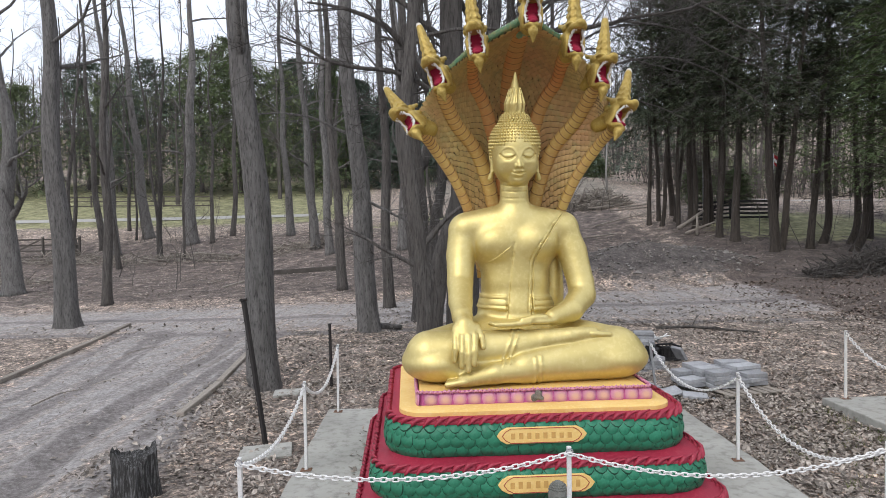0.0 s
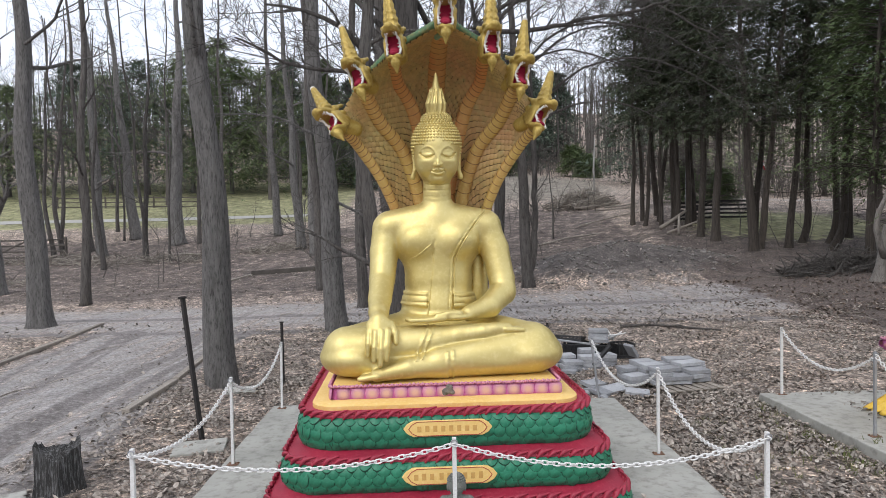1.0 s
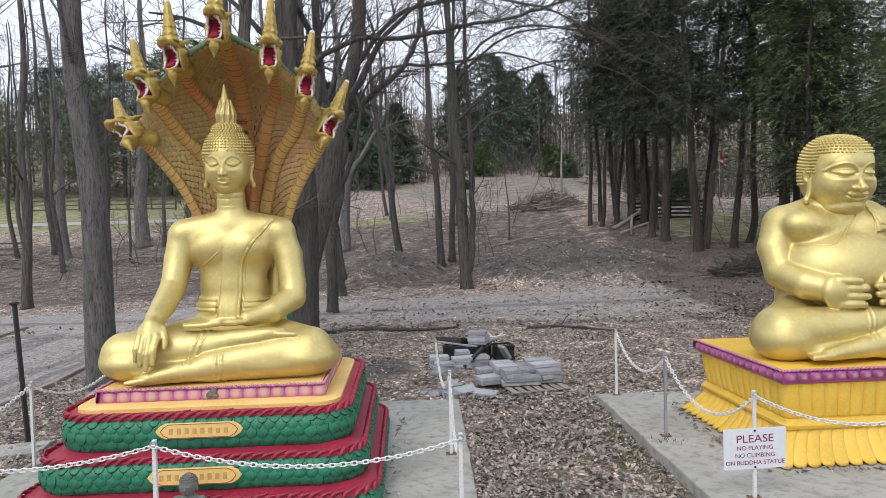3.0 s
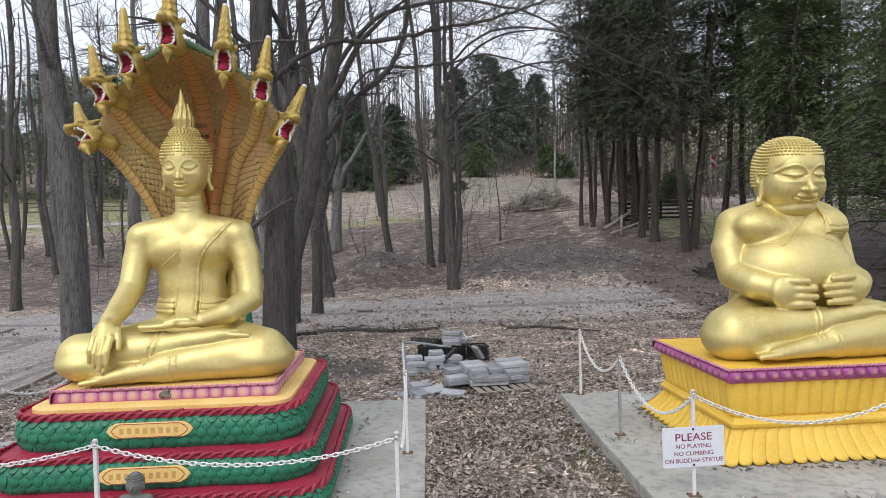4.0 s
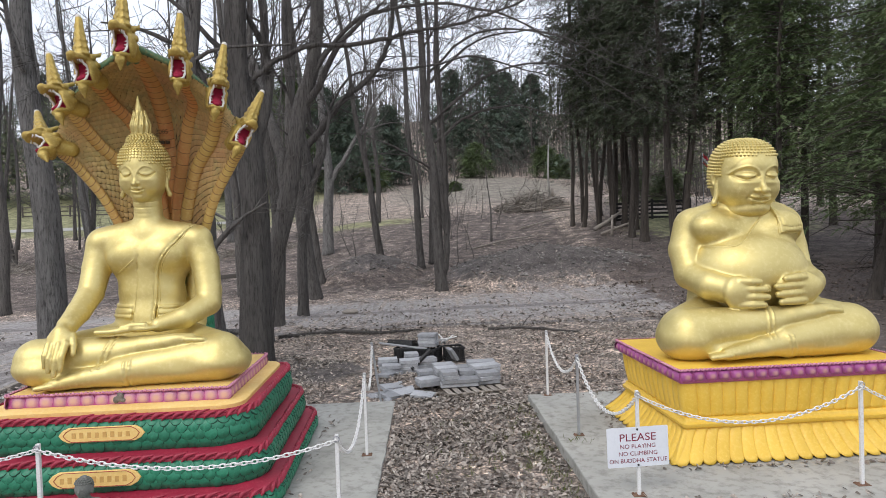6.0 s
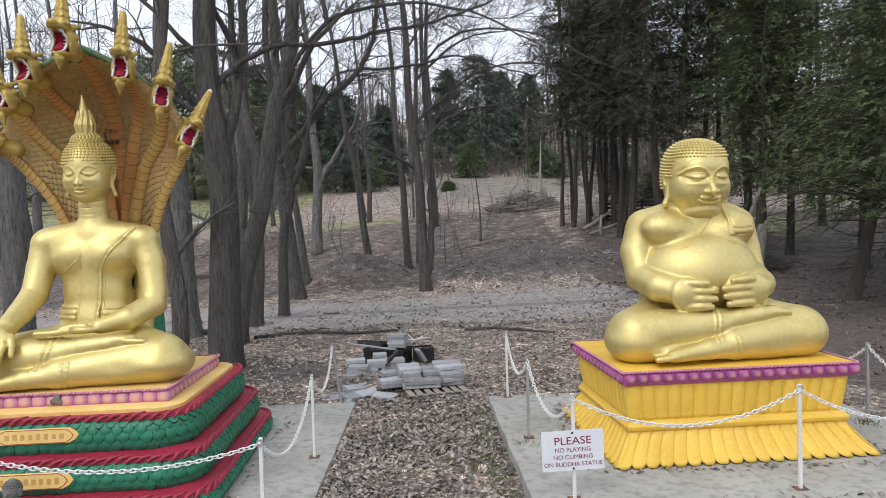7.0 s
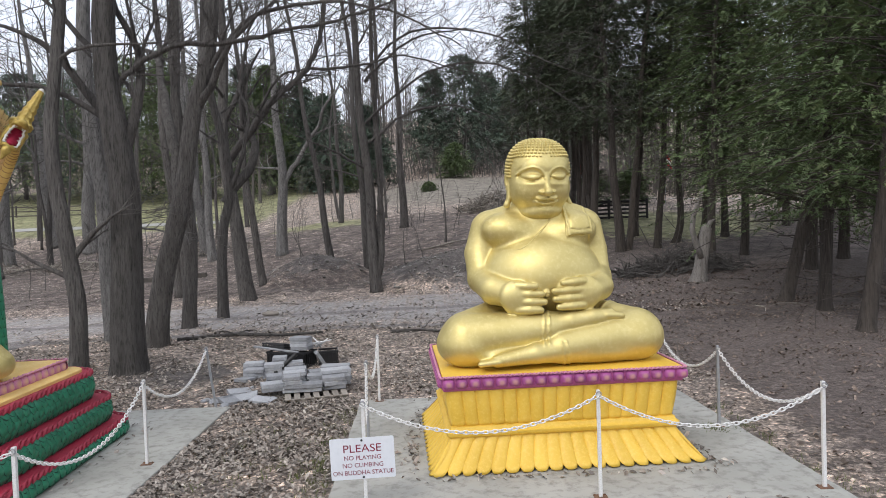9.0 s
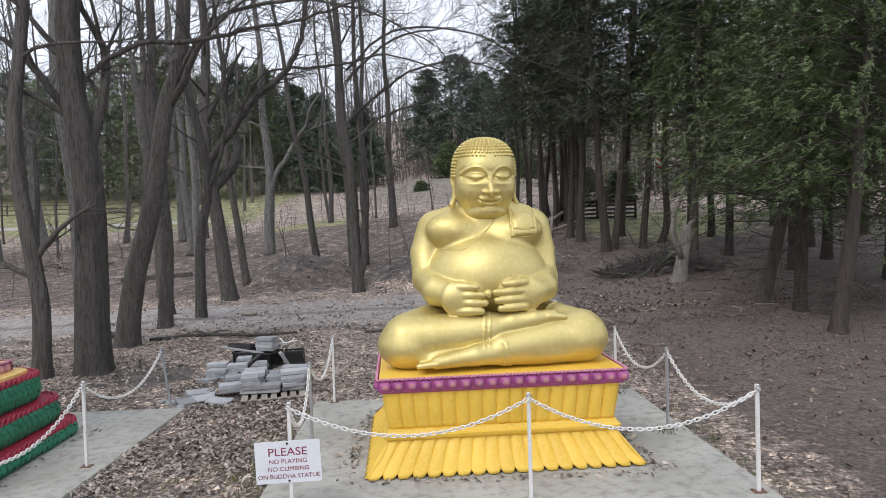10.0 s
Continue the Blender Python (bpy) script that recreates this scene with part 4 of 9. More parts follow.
def serene_buddha():
    """Earth-touching figure; local origin on the plinth axis, z from the slab."""
    fm = Form((-1.5, -1.05, 1.08), (1.5, 0.75, 3.35), 0.0150)
    # legs: the under leg from the left knee, the upper leg from the right
    fm.limb((0.35, 0.12, 1.46), (0.985, -0.38, 1.40), 0.29, 0.245, 0.08)
    fm.limb((-0.35, 0.12, 1.46), (-1.03, -0.38, 1.40), 0.29, 0.245, 0.08)
    fm.ball((0.0, 0.10, 1.44), (0.85, 0.55, 0.30), 0.08)
    for s in (-1, 1):
        fm.ball((s * 0.50, -0.36, 1.26), (0.78, 0.42, 0.16), 0.08)
        fm.ball((s * 0.96, -0.42, 1.33), (0.38, 0.38, 0.215), 0.08)
    fm.limb((1.00, -0.48, 1.385), (-0.05, -0.66, 1.285), 0.262, 0.170, 0.06)
    fm.chain([(-0.05, -0.68, 1.270), (-0.38, -0.77, 1.245), (-0.72, -0.82, 1.190)], [0.150, 0.100, 0.066], 0.035)
    fm.ball((-0.27, -0.76, 1.285), (0.10, 0.07, 0.065), 0.03)
    for i in range(4):
        fm.limb((-0.70, -0.87 + i * 0.048, 1.190), (-0.885 + i * 0.012, -0.87 + i * 0.048, 1.165), 0.036, 0.030, 0.008)
    fm.limb((-1.04, -0.48, 1.40), (-0.08, -0.52, 1.48), 0.262, 0.178, 0.022)
    fm.chain([(-0.08, -0.53, 1.49), (0.16, -0.56, 1.545), (0.44, -0.59, 1.585), (0.70, -0.58, 1.605)], [0.165, 0.118, 0.092, 0.070], 0.018)
    fm.ball((0.56, -0.60, 1.625), (0.12, 0.07, 0.055), 0.02)
    for i in range(4):
        fm.limb((0.68, -0.64 + i * 0.043, 1.612), (0.865 - i * 0.012, -0.635 + i * 0.043, 1.600 - i * 0.004), 0.034, 0.029, 0.006)
    parting = lambda X: 1.34 + 0.25 * (X + 0.25)
    lap_hem(fm, (-0.150, 1.60), (-0.250, 1.34), -0.62, parting, True)
    lap_hem(fm, (0.070, 1.42), (0.085, 1.12), -0.72, parting, False)
    # torso
    fm.ball((0, 0.20, 1.76), (0.45, 0.30, 0.38), 0.05)
    fm.ball((0, 0.21, 2.10), (0.405, 0.265, 0.52), 0.06)
    fm.ball((0, 0.22, 2.56), (0.52, 0.285, 0.44), 0.09)
    for s in (-1, 1):
        fm.ball((s * 0.23, 0.06, 2.58), (0.24, 0.16, 0.19), 0.09)
        fm.limb((0, 0.21, 2.855), (s * 0.57, 0.22, 2.745), 0.195, 0.190, 0.08)
    fm.limb((0, 0.2, 2.95), (0, 0.18, 3.4), 0.172, 0.158, 0.055)
    # belt of three rolls, broken by the hanging sash
    belt = lambda X, Y, Z: np.maximum(np.maximum(np.abs(Z - 1.885 + 0.04 * X) - 0.080, Y - 0.5), np.where(Y < 0.2, 0.143 - np.abs(X - 0.004), -1))
    fm.skin((-0.7, -0.5, 1.7), (0.75, 0.6, 2.1), 0.020, belt)
    fm.groove((-0.7, -0.5, 1.7), (0.75, 0.4, 2.1), 0.012, lambda X, Y, Z: np.maximum(np.abs(np.abs(Z - 1.885 + 0.04 * X) - 0.036) - 0.007, np.where(Y < 0.2, 0.143 - np.abs(X - 0.004), -1)))
    # robe edge and sash: a flat strip from the left shoulder to the lap
    right = lambda z: 0.145 + 0.035 * np.clip((z - 1.8) / 0.6, 0, 1) + 0.46 * np.clip((z - 2.36) / 0.64, 0, 1) ** 1.35
    left = lambda z: -0.142 + 0.10 * np.clip((z - 1.77) / 0.85, 0, 1)
    fade = lambda X, Z: np.clip((2.68 - Z + 1.1 * (X + 0.04)) / 0.30, 0, 1)
    fm.put((-0.3, -0.6, 1.70), (0.75, 0.2, 3.05), lambda X, Y, Z, D: np.maximum(D - 0.013 * fade(X, Z), np.maximum(np.maximum(X - right(Z), left(Z) - X), np.maximum(Y - 0.14, 1.72 - Z))), 0.004)
    for off in (0.0, -0.040):
        fm.groove((-0.3, -0.6, 1.75), (0.75, 0.3, 3.05), 0.013, lambda X, Y, Z: np.maximum(np.maximum(np.abs(X - right(Z) - off) - 0.009, Y - 0.22), np.maximum(1.76 - Z, Z - 3.0)), 0.004)
    for off in (0.0,):
        fm.groove((-0.3, -0.6, 1.75), (0.3, 0.2, 2.7), 0.010, lambda X, Y, Z: np.maximum(np.maximum(np.abs(X - left(Z) - off) - 0.008, Y - 0.10), np.maximum(1.76 - Z, Z - 2.58)), 0.004)
    low = lambda x: 2.325 + 0.23 * min(1.0, max(0.0, (x + 0.43) / 0.36)) ** 1.5
    seams = [fm.cord([(right(z) + 0.016, z) for z in np.linspace(1.80, 2.95, 16)], 0.009), fm.cord([(x, low(x)) for x in np.linspace(-0.40, -0.07, 12)], 0.011)]
    # right arm reaching down over the knee
    fm.limb((-0.60, 0.22, 2.71), (-0.640, 0.16, 2.44), 0.178, 0.168, 0.04)
    fm.chain([(-0.640, 0.16, 2.44), (-0.665, 0.02, 2.13), (-0.685, -0.26, 1.93), (-0.690, -0.50, 1.815)], [0.168, 0.148, 0.132, 0.110], 0.020)
    fm.chain([(-0.690, -0.52, 1.80), (-0.685, -0.66, 1.74), (-0.680, -0.73, 1.65)], [0.105, 0.088, 0.066], 0.03)
    fm.ball((-0.680, -0.715, 1.685), (0.142, 0.062, 0.125), 0.03, turn=(-30, 0, 0))
    fingers(fm, [(-0.785, -0.75, 1.635), (-0.716, -0.785, 1.635), (-0.648, -0.79, 1.635), (-0.585, -0.77, 1.645)],
            [(-0.797, -0.83, 1.400), (-0.733, -0.88, 1.350), (-0.667, -0.895, 1.310), (-0.605, -0.88, 1.365)], 0.0345, (0, -0.035, 0.0), 0.004)
    fingers(fm, [(-0.560, -0.67, 1.720)], [(-0.505, -0.79, 1.520)], 0.036, (0.02, -0.02, 0), 0.008)
    # left arm, hand open in the lap
    fm.limb((0.58, 0.22, 2.71), (0.675, 0.17, 2.46), 0.178, 0.172, 0.04)
    fm.chain([(0.675, 0.17, 2.46), (0.745, 0.06, 2.10), (0.745, 0.0, 1.96)], [0.172, 0.152, 0.150], 0.020)
    fm.chain([(0.745, 0.0, 1.96), (0.55, -0.27, 1.825), (0.30, -0.43, 1.765)], [0.152, 0.128, 0.088], 0.03)
    fm.ball((0.13, -0.49, 1.745), (0.20, 0.125, 0.050), 0.03)
    fingers(fm, [(0.02, -0.42 - 0.055 * i, 1.742) for i in range(4)], [(-0.385 + 0.02 * abs(i - 1), -0.43 - 0.055 * i, 1.722) for i in range(4)], 0.034, (0, 0, -0.010), 0.008)
    fingers(fm, [(0.19, -0.56, 1.785)], [(-0.06, -0.585, 1.765)], 0.036, (0, 0, 0.012), 0.008)
    # tail of the robe behind the left arm
    fm.ball((0.49, 0.38, 1.98), (0.13, 0.11, 0.56), 0.03)
    hd = Form((-0.42, -0.34, 2.95), (0.42, 0.62, 4.62), 0.0078)
    face = dict(jaw=(-0.16, 0.94, 0.60), chin=-0.60, ear=0.99, ear_z=(0.22, -0.62), eye=-0.02, eye_u=0.445, eye_w=0.275, lid=0.052, brow=0.215, soft=1.25, mouth=-0.415, mouth_w=0.265, smile=0.010, nose=-0.275, nose_w=0.92, depth=0.22)
    c, r = (0, 0.18, 3.585), (0.262, 0.305, 0.44)
    cap = (0, 0.215, 3.70)
    hd.ball(cap, (0.282, 0.312, 0.325), 0.01)
    hd.ball((0, 0.21, 3.985), (0.165, 0.17, 0.10), 0.03)
    hd.put((-0.3, -0.3, 3.2), (0.3, 0.05, 3.83), lambda X, Y, Z, D: np.maximum(0.24 * (((np.abs(X) / 0.240) ** 2.6 + (np.abs(Z - 3.42) / 0.350) ** 2.6) ** (1 / 2.6) - 1), Y - 0.12), 0.008, cut=True)
    head_form(hd, c, *r, face)
    hd.limb((0, 0.20, 2.9), (0, 0.18, 3.35), 0.174, 0.160, 0.03)
    for z in (3.085, 3.165, 3.235):
        hd.groove((-0.3, -0.2, z - 0.1), (0.3, 0.5, z + 0.1), 0.007, lambda X, Y, Z: np.abs(Z - z - 0.16 * (Y - 0.05)) - 0.007 + 0 * X, 0.005)
    # flame finial
    hd.chain([(0, 0.21, 4.04), (0, 0.21, 4.17), (0, 0.21, 4.30), (0, 0.20, 4.53)], [0.098, 0.105, 0.066, 0.010], 0.02)
    for k in range(11):
        a = 2 * math.pi * k / 11
        hd.chain([(0.10 * math.cos(a), 0.21 + 0.10 * math.sin(a), 4.05), (0.112 * math.cos(a + 0.15), 0.21 + 0.112 * math.sin(a + 0.15), 4.18), (0.066 * math.cos(a + 0.4), 0.21 + 0.066 * math.sin(a + 0.4), 4.36)], [0.014, 0.015, 0.005], 0.005)
    places = curls_on(cap, (0.287, 0.317, 0.33), 0.037, lambda p: (p.z > 3.775 - 0.35 * abs(p.x) or p.y > 0.15) and p.z > 3.44 and not (p.y < 0.17 and p.z < 3.60))
    places += curls_on((0, 0.21, 3.985), (0.17, 0.175, 0.105), 0.037, lambda p: p.z > 3.985)
    return joined_mesh("buddha_statue", [fm.arrays(), *seams, *(nodded(q, 7.5, 0.20, 3.10, 3.40) for q in (hd.arrays(), *curl_arrays(places, 0.0185)))], GOLD)


def round_buddha():
    """Round-bellied figure with both hands on the belly."""
    fm = Form((-1.55, -1.05, 1.05), (1.6, 0.75, 3.15), 0.0150)
    fm.limb((0.35, 0.10, 1.50), (1.04, -0.38, 1.41), 0.37, 0.285, 0.10)
    fm.limb((-0.35, 0.10, 1.50), (-1.00, -0.38, 1.43), 0.37, 0.295, 0.10)
    fm.ball((0, 0.12, 1.46), (0.9, 0.56, 0.34), 0.08)
    for s in (-1, 1):
        fm.ball((s * 0.50, -0.40, 1.24), (0.72, 0.42, 0.17), 0.08)
        fm.ball((s * 1.00, -0.44, 1.36), (0.36, 0.38, 0.285), 0.06)
    fm.limb((1.04, -0.50, 1.40), (0.08, -0.69, 1.31), 0.292, 0.190, 0.06)
    fm.chain([(0.08, -0.70, 1.29), (-0.25, -0.79, 1.262), (-0.70, -0.85, 1.205)], [0.165, 0.112, 0.070], 0.035)
    for i in range(4):
        fm.limb((-0.68, -0.90 + i * 0.05, 1.205), (-0.90 + i * 0.014, -0.90 + i * 0.05, 1.185), 0.038, 0.032, 0.008)
    fm.limb((-1.01, -0.50, 1.42), (-0.04, -0.57, 1.52), 0.298, 0.198, 0.022)
    fm.chain([(-0.04, -0.58, 1.53), (0.20, -0.62, 1.59), (0.45, -0.64, 1.63), (0.68, -0.62, 1.65)], [0.178, 0.128, 0.100, 0.078], 0.018)
    for i in range(3):
        fm.limb((0.62, -0.68 + i * 0.05, 1.655), (0.80 - i * 0.012, -0.67 + i * 0.05, 1.640), 0.044, 0.040, 0.007)
    parting = lambda X: 1.365 + 0.25 * (X + 0.10)
    lap_hem(fm, (-0.09, 1.66), (-0.11, 1.36), -0.62, parting, True)
    lap_hem(fm, (0.06, 1.44), (0.13, 1.14), -0.74, parting, False)
    # belly, chest, shoulders
    fm.ball((0, 0.0, 2.10), (0.74, 0.60, 0.56), 0.05)
    fm.ball((0, 0.12, 1.78), (0.70, 0.50, 0.42), 0.08)
    fm.ball((0, 0.18, 2.58), (0.68, 0.42, 0.42), 0.09)
    for s in (-1, 1):
        fm.limb((0, 0.16, 2.84), (s * 0.56, 0.20, 2.71), 0.27, 0.235, 0.08)
    fm.limb((0, 0.12, 2.85), (0, 0.06, 3.08), 0.34, 0.30, 0.06)
    fm.ball((0.34, -0.09, 2.62), (0.35, 0.23, 0.22), 0.08, turn=(0, -12, 0))
    # robe over the left shoulder, its edge running under the bare breast
    hem = lambda X: 2.445 + 1.15 * np.clip(X + 0.36, 0, 0.62) ** 1.5
    fm.skin((-0.75, -0.8, 1.9), (0.95, 0.3, 3.1), 0.012, lambda X, Y, Z: np.maximum(np.maximum(Z - hem(X), 1.95 - Z), Y - 0.05), 0.004)
    fm.ball((-0.37, -0.035, 2.665), (0.37, 0.235, 0.230), 0.065, turn=(0, 8, 0))
    seams = [fm.cord([(x, float(hem(x)) - 0.004) for x in np.linspace(-0.64, 0.25, 26)], 0.013)]
    # folded shawl on the left shoulder: a pocket-like front with hanging corners
    fm.skin((0.2, -0.7, 2.3), (0.9, 0.6, 3.15), 0.026, lambda X, Y, Z: np.maximum(np.maximum(np.abs(X - 0.435) - 0.165, 2.60 - Z - 0.5 * (X - 0.435) ** 2), Y - 0.4), 0.004)
    fm.groove((0.2, -0.7, 2.3), (0.9, 0.3, 3.1), 0.010, lambda X, Y, Z: np.maximum(np.maximum(np.abs(np.abs(X - 0.435) - 0.130) - 0.007, 2.66 - Z), Y - 0.3), 0.004)
    fm.groove((0.2, -0.7, 2.3), (0.9, 0.3, 3.1), 0.010, lambda X, Y, Z: np.maximum(np.maximum(np.abs(Z - 2.66 - 0.6 * (X - 0.435) ** 2) - 0.007, np.abs(X - 0.435) - 0.13), Y - 0.3), 0.004)
    seams.append(fm.cord([(0.285, 2.92), (0.272, 2.72), (0.268, 2.60), (0.276, 2.52)], 0.016))
    seams.append(fm.cord([(0.560, 2.64), (0.565, 2.56), (0.555, 2.49)], 0.018))
    seams += [fm.cord([(0.30, 2.64), (0.36, 2.585), (0.45, 2.575), (0.54, 2.60), (0.585, 2.65)], 0.010)]
    fm.ball((-0.055, -0.590, 1.92), 0.050, 0.010)
    fm.ball((-0.055, -0.640, 1.92), 0.024, 0.006, cut=True)
    # arms
    fm.limb((-0.62, 0.20, 2.70), (-0.735, 0.16, 2.40), 0.225, 0.200, 0.05)
    fm.limb((-0.735, 0.16, 2.40), (-0.725, 0.02, 2.09), 0.200, 0.195, 0.02)
    fm.chain([(-0.725, 0.02, 2.09), (-0.64, -0.34, 1.97), (-0.46, -0.54, 1.92)], [0.195, 0.178, 0.160], 0.03)
    fm.limb((0.63, 0.20, 2.70), (0.72, 0.16, 2.40), 0.225, 0.185, 0.05)
    fm.limb((0.72, 0.16, 2.40), (0.72, 0.04, 2.09), 0.185, 0.178, 0.02)
    fm.chain([(0.72, 0.04, 2.09), (0.64, -0.34, 1.97), (0.50, -0.53, 1.94)], [0.178, 0.170, 0.160], 0.03)
    fm.skin((0.4, -0.75, 1.6), (1.0, 0.1, 2.3), 0.014, lambda X, Y, Z: np.maximum(np.abs((X - 0.66) * 0.62 + (Y + 0.30) * -0.76 + (Z - 1.96) * 0.16) - 0.012, np.maximum(0.60 - X, Z - 2.14)), 0.005)
    # hands: broad backs, four plump fingers side by side
    fm.ball((-0.43, -0.590, 1.895), (0.19, 0.100, 0.205), 0.03, turn=(0, 0, 18))
    fm.ball((0.40, -0.590, 1.925), (0.18, 0.105, 0.205), 0.03, turn=(0, 0, -18))
    fm.ball((-0.31, -0.635, 1.895), (0.20, 0.062, 0.185), 0.03, turn=(0, 0, 10))
    fm.ball((0.26, -0.635, 1.925), (0.20, 0.062, 0.185), 0.03, turn=(0, 0, -10))
    for i in range(4):
        z = 2.030 - i * 0.092
        tip = (-0.205, -0.135, -0.105, -0.15)[i]
        fingers(fm, [(-0.42, -0.640, z)], [(tip, -0.690, z - 0.008)], 0.0500, (0, -0.014, 0), 0.006)
        z = 2.060 - i * 0.092
        tip = (0.115, 0.005, 0.02, 0.06)[i]
        fingers(fm, [(0.36, -0.650, z)], [(tip, -0.695, z - 0.012)], 0.0500, (0, -0.014, 0), 0.006)
    hd = Form((-0.58, -0.62, 2.66), (0.58, 0.62, 3.95), 0.0082)
    face = dict(jaw=(-0.27, 0.97, 0.585), chin=-0.73, ear=1.02, ear_z=(0.24, -0.66), eye=0.075, eye_u=0.46, eye_w=0.33, lid=0.105, brow=0.345, mouth=-0.500, mouth_w=0.36, smile=0.045, nose=-0.300, nose_w=1.40, rim=True, fold=0.3, depth=0.85)
    c, r = (0, 0.06, 3.30), (0.362, 0.40, 0.475)
    cap = (0, 0.10, 3.37)
    hd.egg(cap, (0.378, 0.405, 0.435), 2.5, 0.01)
    hd.put((-0.35, -0.6, 2.8), (0.35, -0.04, 3.68), lambda X, Y, Z, D: np.maximum(0.3 * (((np.abs(X) / 0.330) ** 3.5 + (np.abs(Z - 3.2) / 0.405) ** 3.5) ** (1 / 3.5) - 1), Y + 0.05), 0.008, cut=True)
    head_form(hd, c, *r, face, 2.35)
    hd.ball((0, 0.0, 2.90), (0.28, 0.30, 0.14), 0.08)
    places = egg_curls(cap, (0.382, 0.409, 0.439), 2.5, 0.040, lambda p: (p.z > 3.605 - 0.1 * abs(p.x) or p.y > -0.03) and p.z > 3.08 and not (p.y < 0.12 and p.z < 3.34))
    return joined_mesh("buddha_statue", [fm.arrays(), *seams, *(turned(nodded(q, 7.0, 0.10, 2.80, 3.02), 4, 0, 0.08) for q in (hd.arrays(), *curl_arrays(places, 0.0195)))], GOLD)


SEAT_1 = pose(-0.08, 2.40, 0.03, 0, 0, 2.5)
statue_1 = new("buddha_statue", serene_buddha())
statue_1.matrix_basis = SEAT_1
tagged(statue_1, "gold-painted seated statue touching the earth before a serpent hood", "statue")
SEAT_2 = pose(7.50, 2.74, 0.03, 0, 0, 3.0)
statue_2 = new("buddha_statue", round_buddha())
statue_2.matrix_basis = SEAT_2
tagged(statue_2, "gold-painted round-bellied smiling statue on a yellow pedestal", "statue")


def small_figure():
    fm = Form((-0.2, -0.2, 0.0), (0.2, 0.2, 0.62), 0.008)
    fm.ball((0, 0, 0.08), (0.17, 0.13, 0.07), 0.03)
    fm.ball((0, 0.02, 0.22), (0.11, 0.085, 0.14), 0.03)
    fm.limb((-0.10, 0.02, 0.30), (0.10, 0.02, 0.30), 0.045, 0.045, 0.03)
    for s in (-1, 1):
        fm.chain([(s * 0.12, 0.02, 0.30), (s * 0.14, -0.01, 0.18), (s * 0.04, -0.09, 0.13)], [0.042, 0.038, 0.028], 0.015)
    fm.limb((0, 0.02, 0.3), (0, 0.01, 0.40), 0.05, 0.045, 0.02)
    fm.ball((0, 0.0, 0.45), (0.075, 0.08, 0.095), 0.015)
    fm.ball((0, 0.015, 0.535), (0.04, 0.04, 0.03), 0.015)
    for s in (-1, 1):
        fm.ball((s * 0.078, 0.01, 0.43), (0.012, 0.02, 0.045), 0.006)
        fm.ball((s * 0.028, -0.072, 0.455), (0.018, 0.01, 0.008), 0.006)
    fm.limb((0, -0.078, 0.46), (0, -0.088, 0.43), 0.008, 0.012, 0.006)
    cur = curls_on((0, 0.01, 0.465), (0.078, 0.082, 0.085), 0.022, lambda p: p.z > 0.49 or p.y > 0.02)
    return joined_mesh("small_statue", [fm.arrays(), *curl_arrays(cur, 0.011)], STONE_DARK)


little = new("small_statue", small_figure())
little.matrix_basis = pose(0.03, 0.62, -0.03, 0, 0, 0)
tagged(little, "small grey carved stone seated statue on the concrete slab", "statue")

# ---- serpent-coil pedestal ----
def scale_mesh(w, h, t, mat, edge, bend=0.0, lip=0.945):
    """One rounded scale in the x-z plane, its free edge down and proud towards -y, its rim in the edge material."""
    rim = [(-0.42, 0.5), (-0.5, 0.1), (-0.44, -0.22), (-0.24, -0.43), (0.0, -0.5), (0.24, -0.43), (0.44, -0.22), (0.5, 0.1), (0.42, 0.5)]
    away = lambda z: (z * h) ** 2 * bend * 0.5
    v = [(0, -t * 1.05, -0.02 * h)]
    for k in (lip, 1.0):
        for x, z in rim:
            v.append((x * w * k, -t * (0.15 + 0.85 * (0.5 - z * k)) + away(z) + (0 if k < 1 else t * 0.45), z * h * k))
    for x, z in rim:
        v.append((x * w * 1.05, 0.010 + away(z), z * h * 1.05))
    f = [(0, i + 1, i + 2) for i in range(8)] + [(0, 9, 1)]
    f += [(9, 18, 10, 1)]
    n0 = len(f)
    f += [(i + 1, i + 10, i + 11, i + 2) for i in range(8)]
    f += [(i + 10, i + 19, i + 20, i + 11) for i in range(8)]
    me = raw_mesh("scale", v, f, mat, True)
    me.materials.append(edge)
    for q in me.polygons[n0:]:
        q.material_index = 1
    me.set_sharp_from_angle(angle=radians(50))
    return me


def scale_rest(name, rest, me, mats):
    """The scales too far round to count, joined; walls keep their own material."""
    out = rest.mesh(name, mats[0], True)
    out.materials.append(mats[1])
    kinds = [q.material_index for q in me.polygons]
    for i, q in enumerate(out.polygons):
        q.material_index = kinds[i % len(kinds)]
    return out


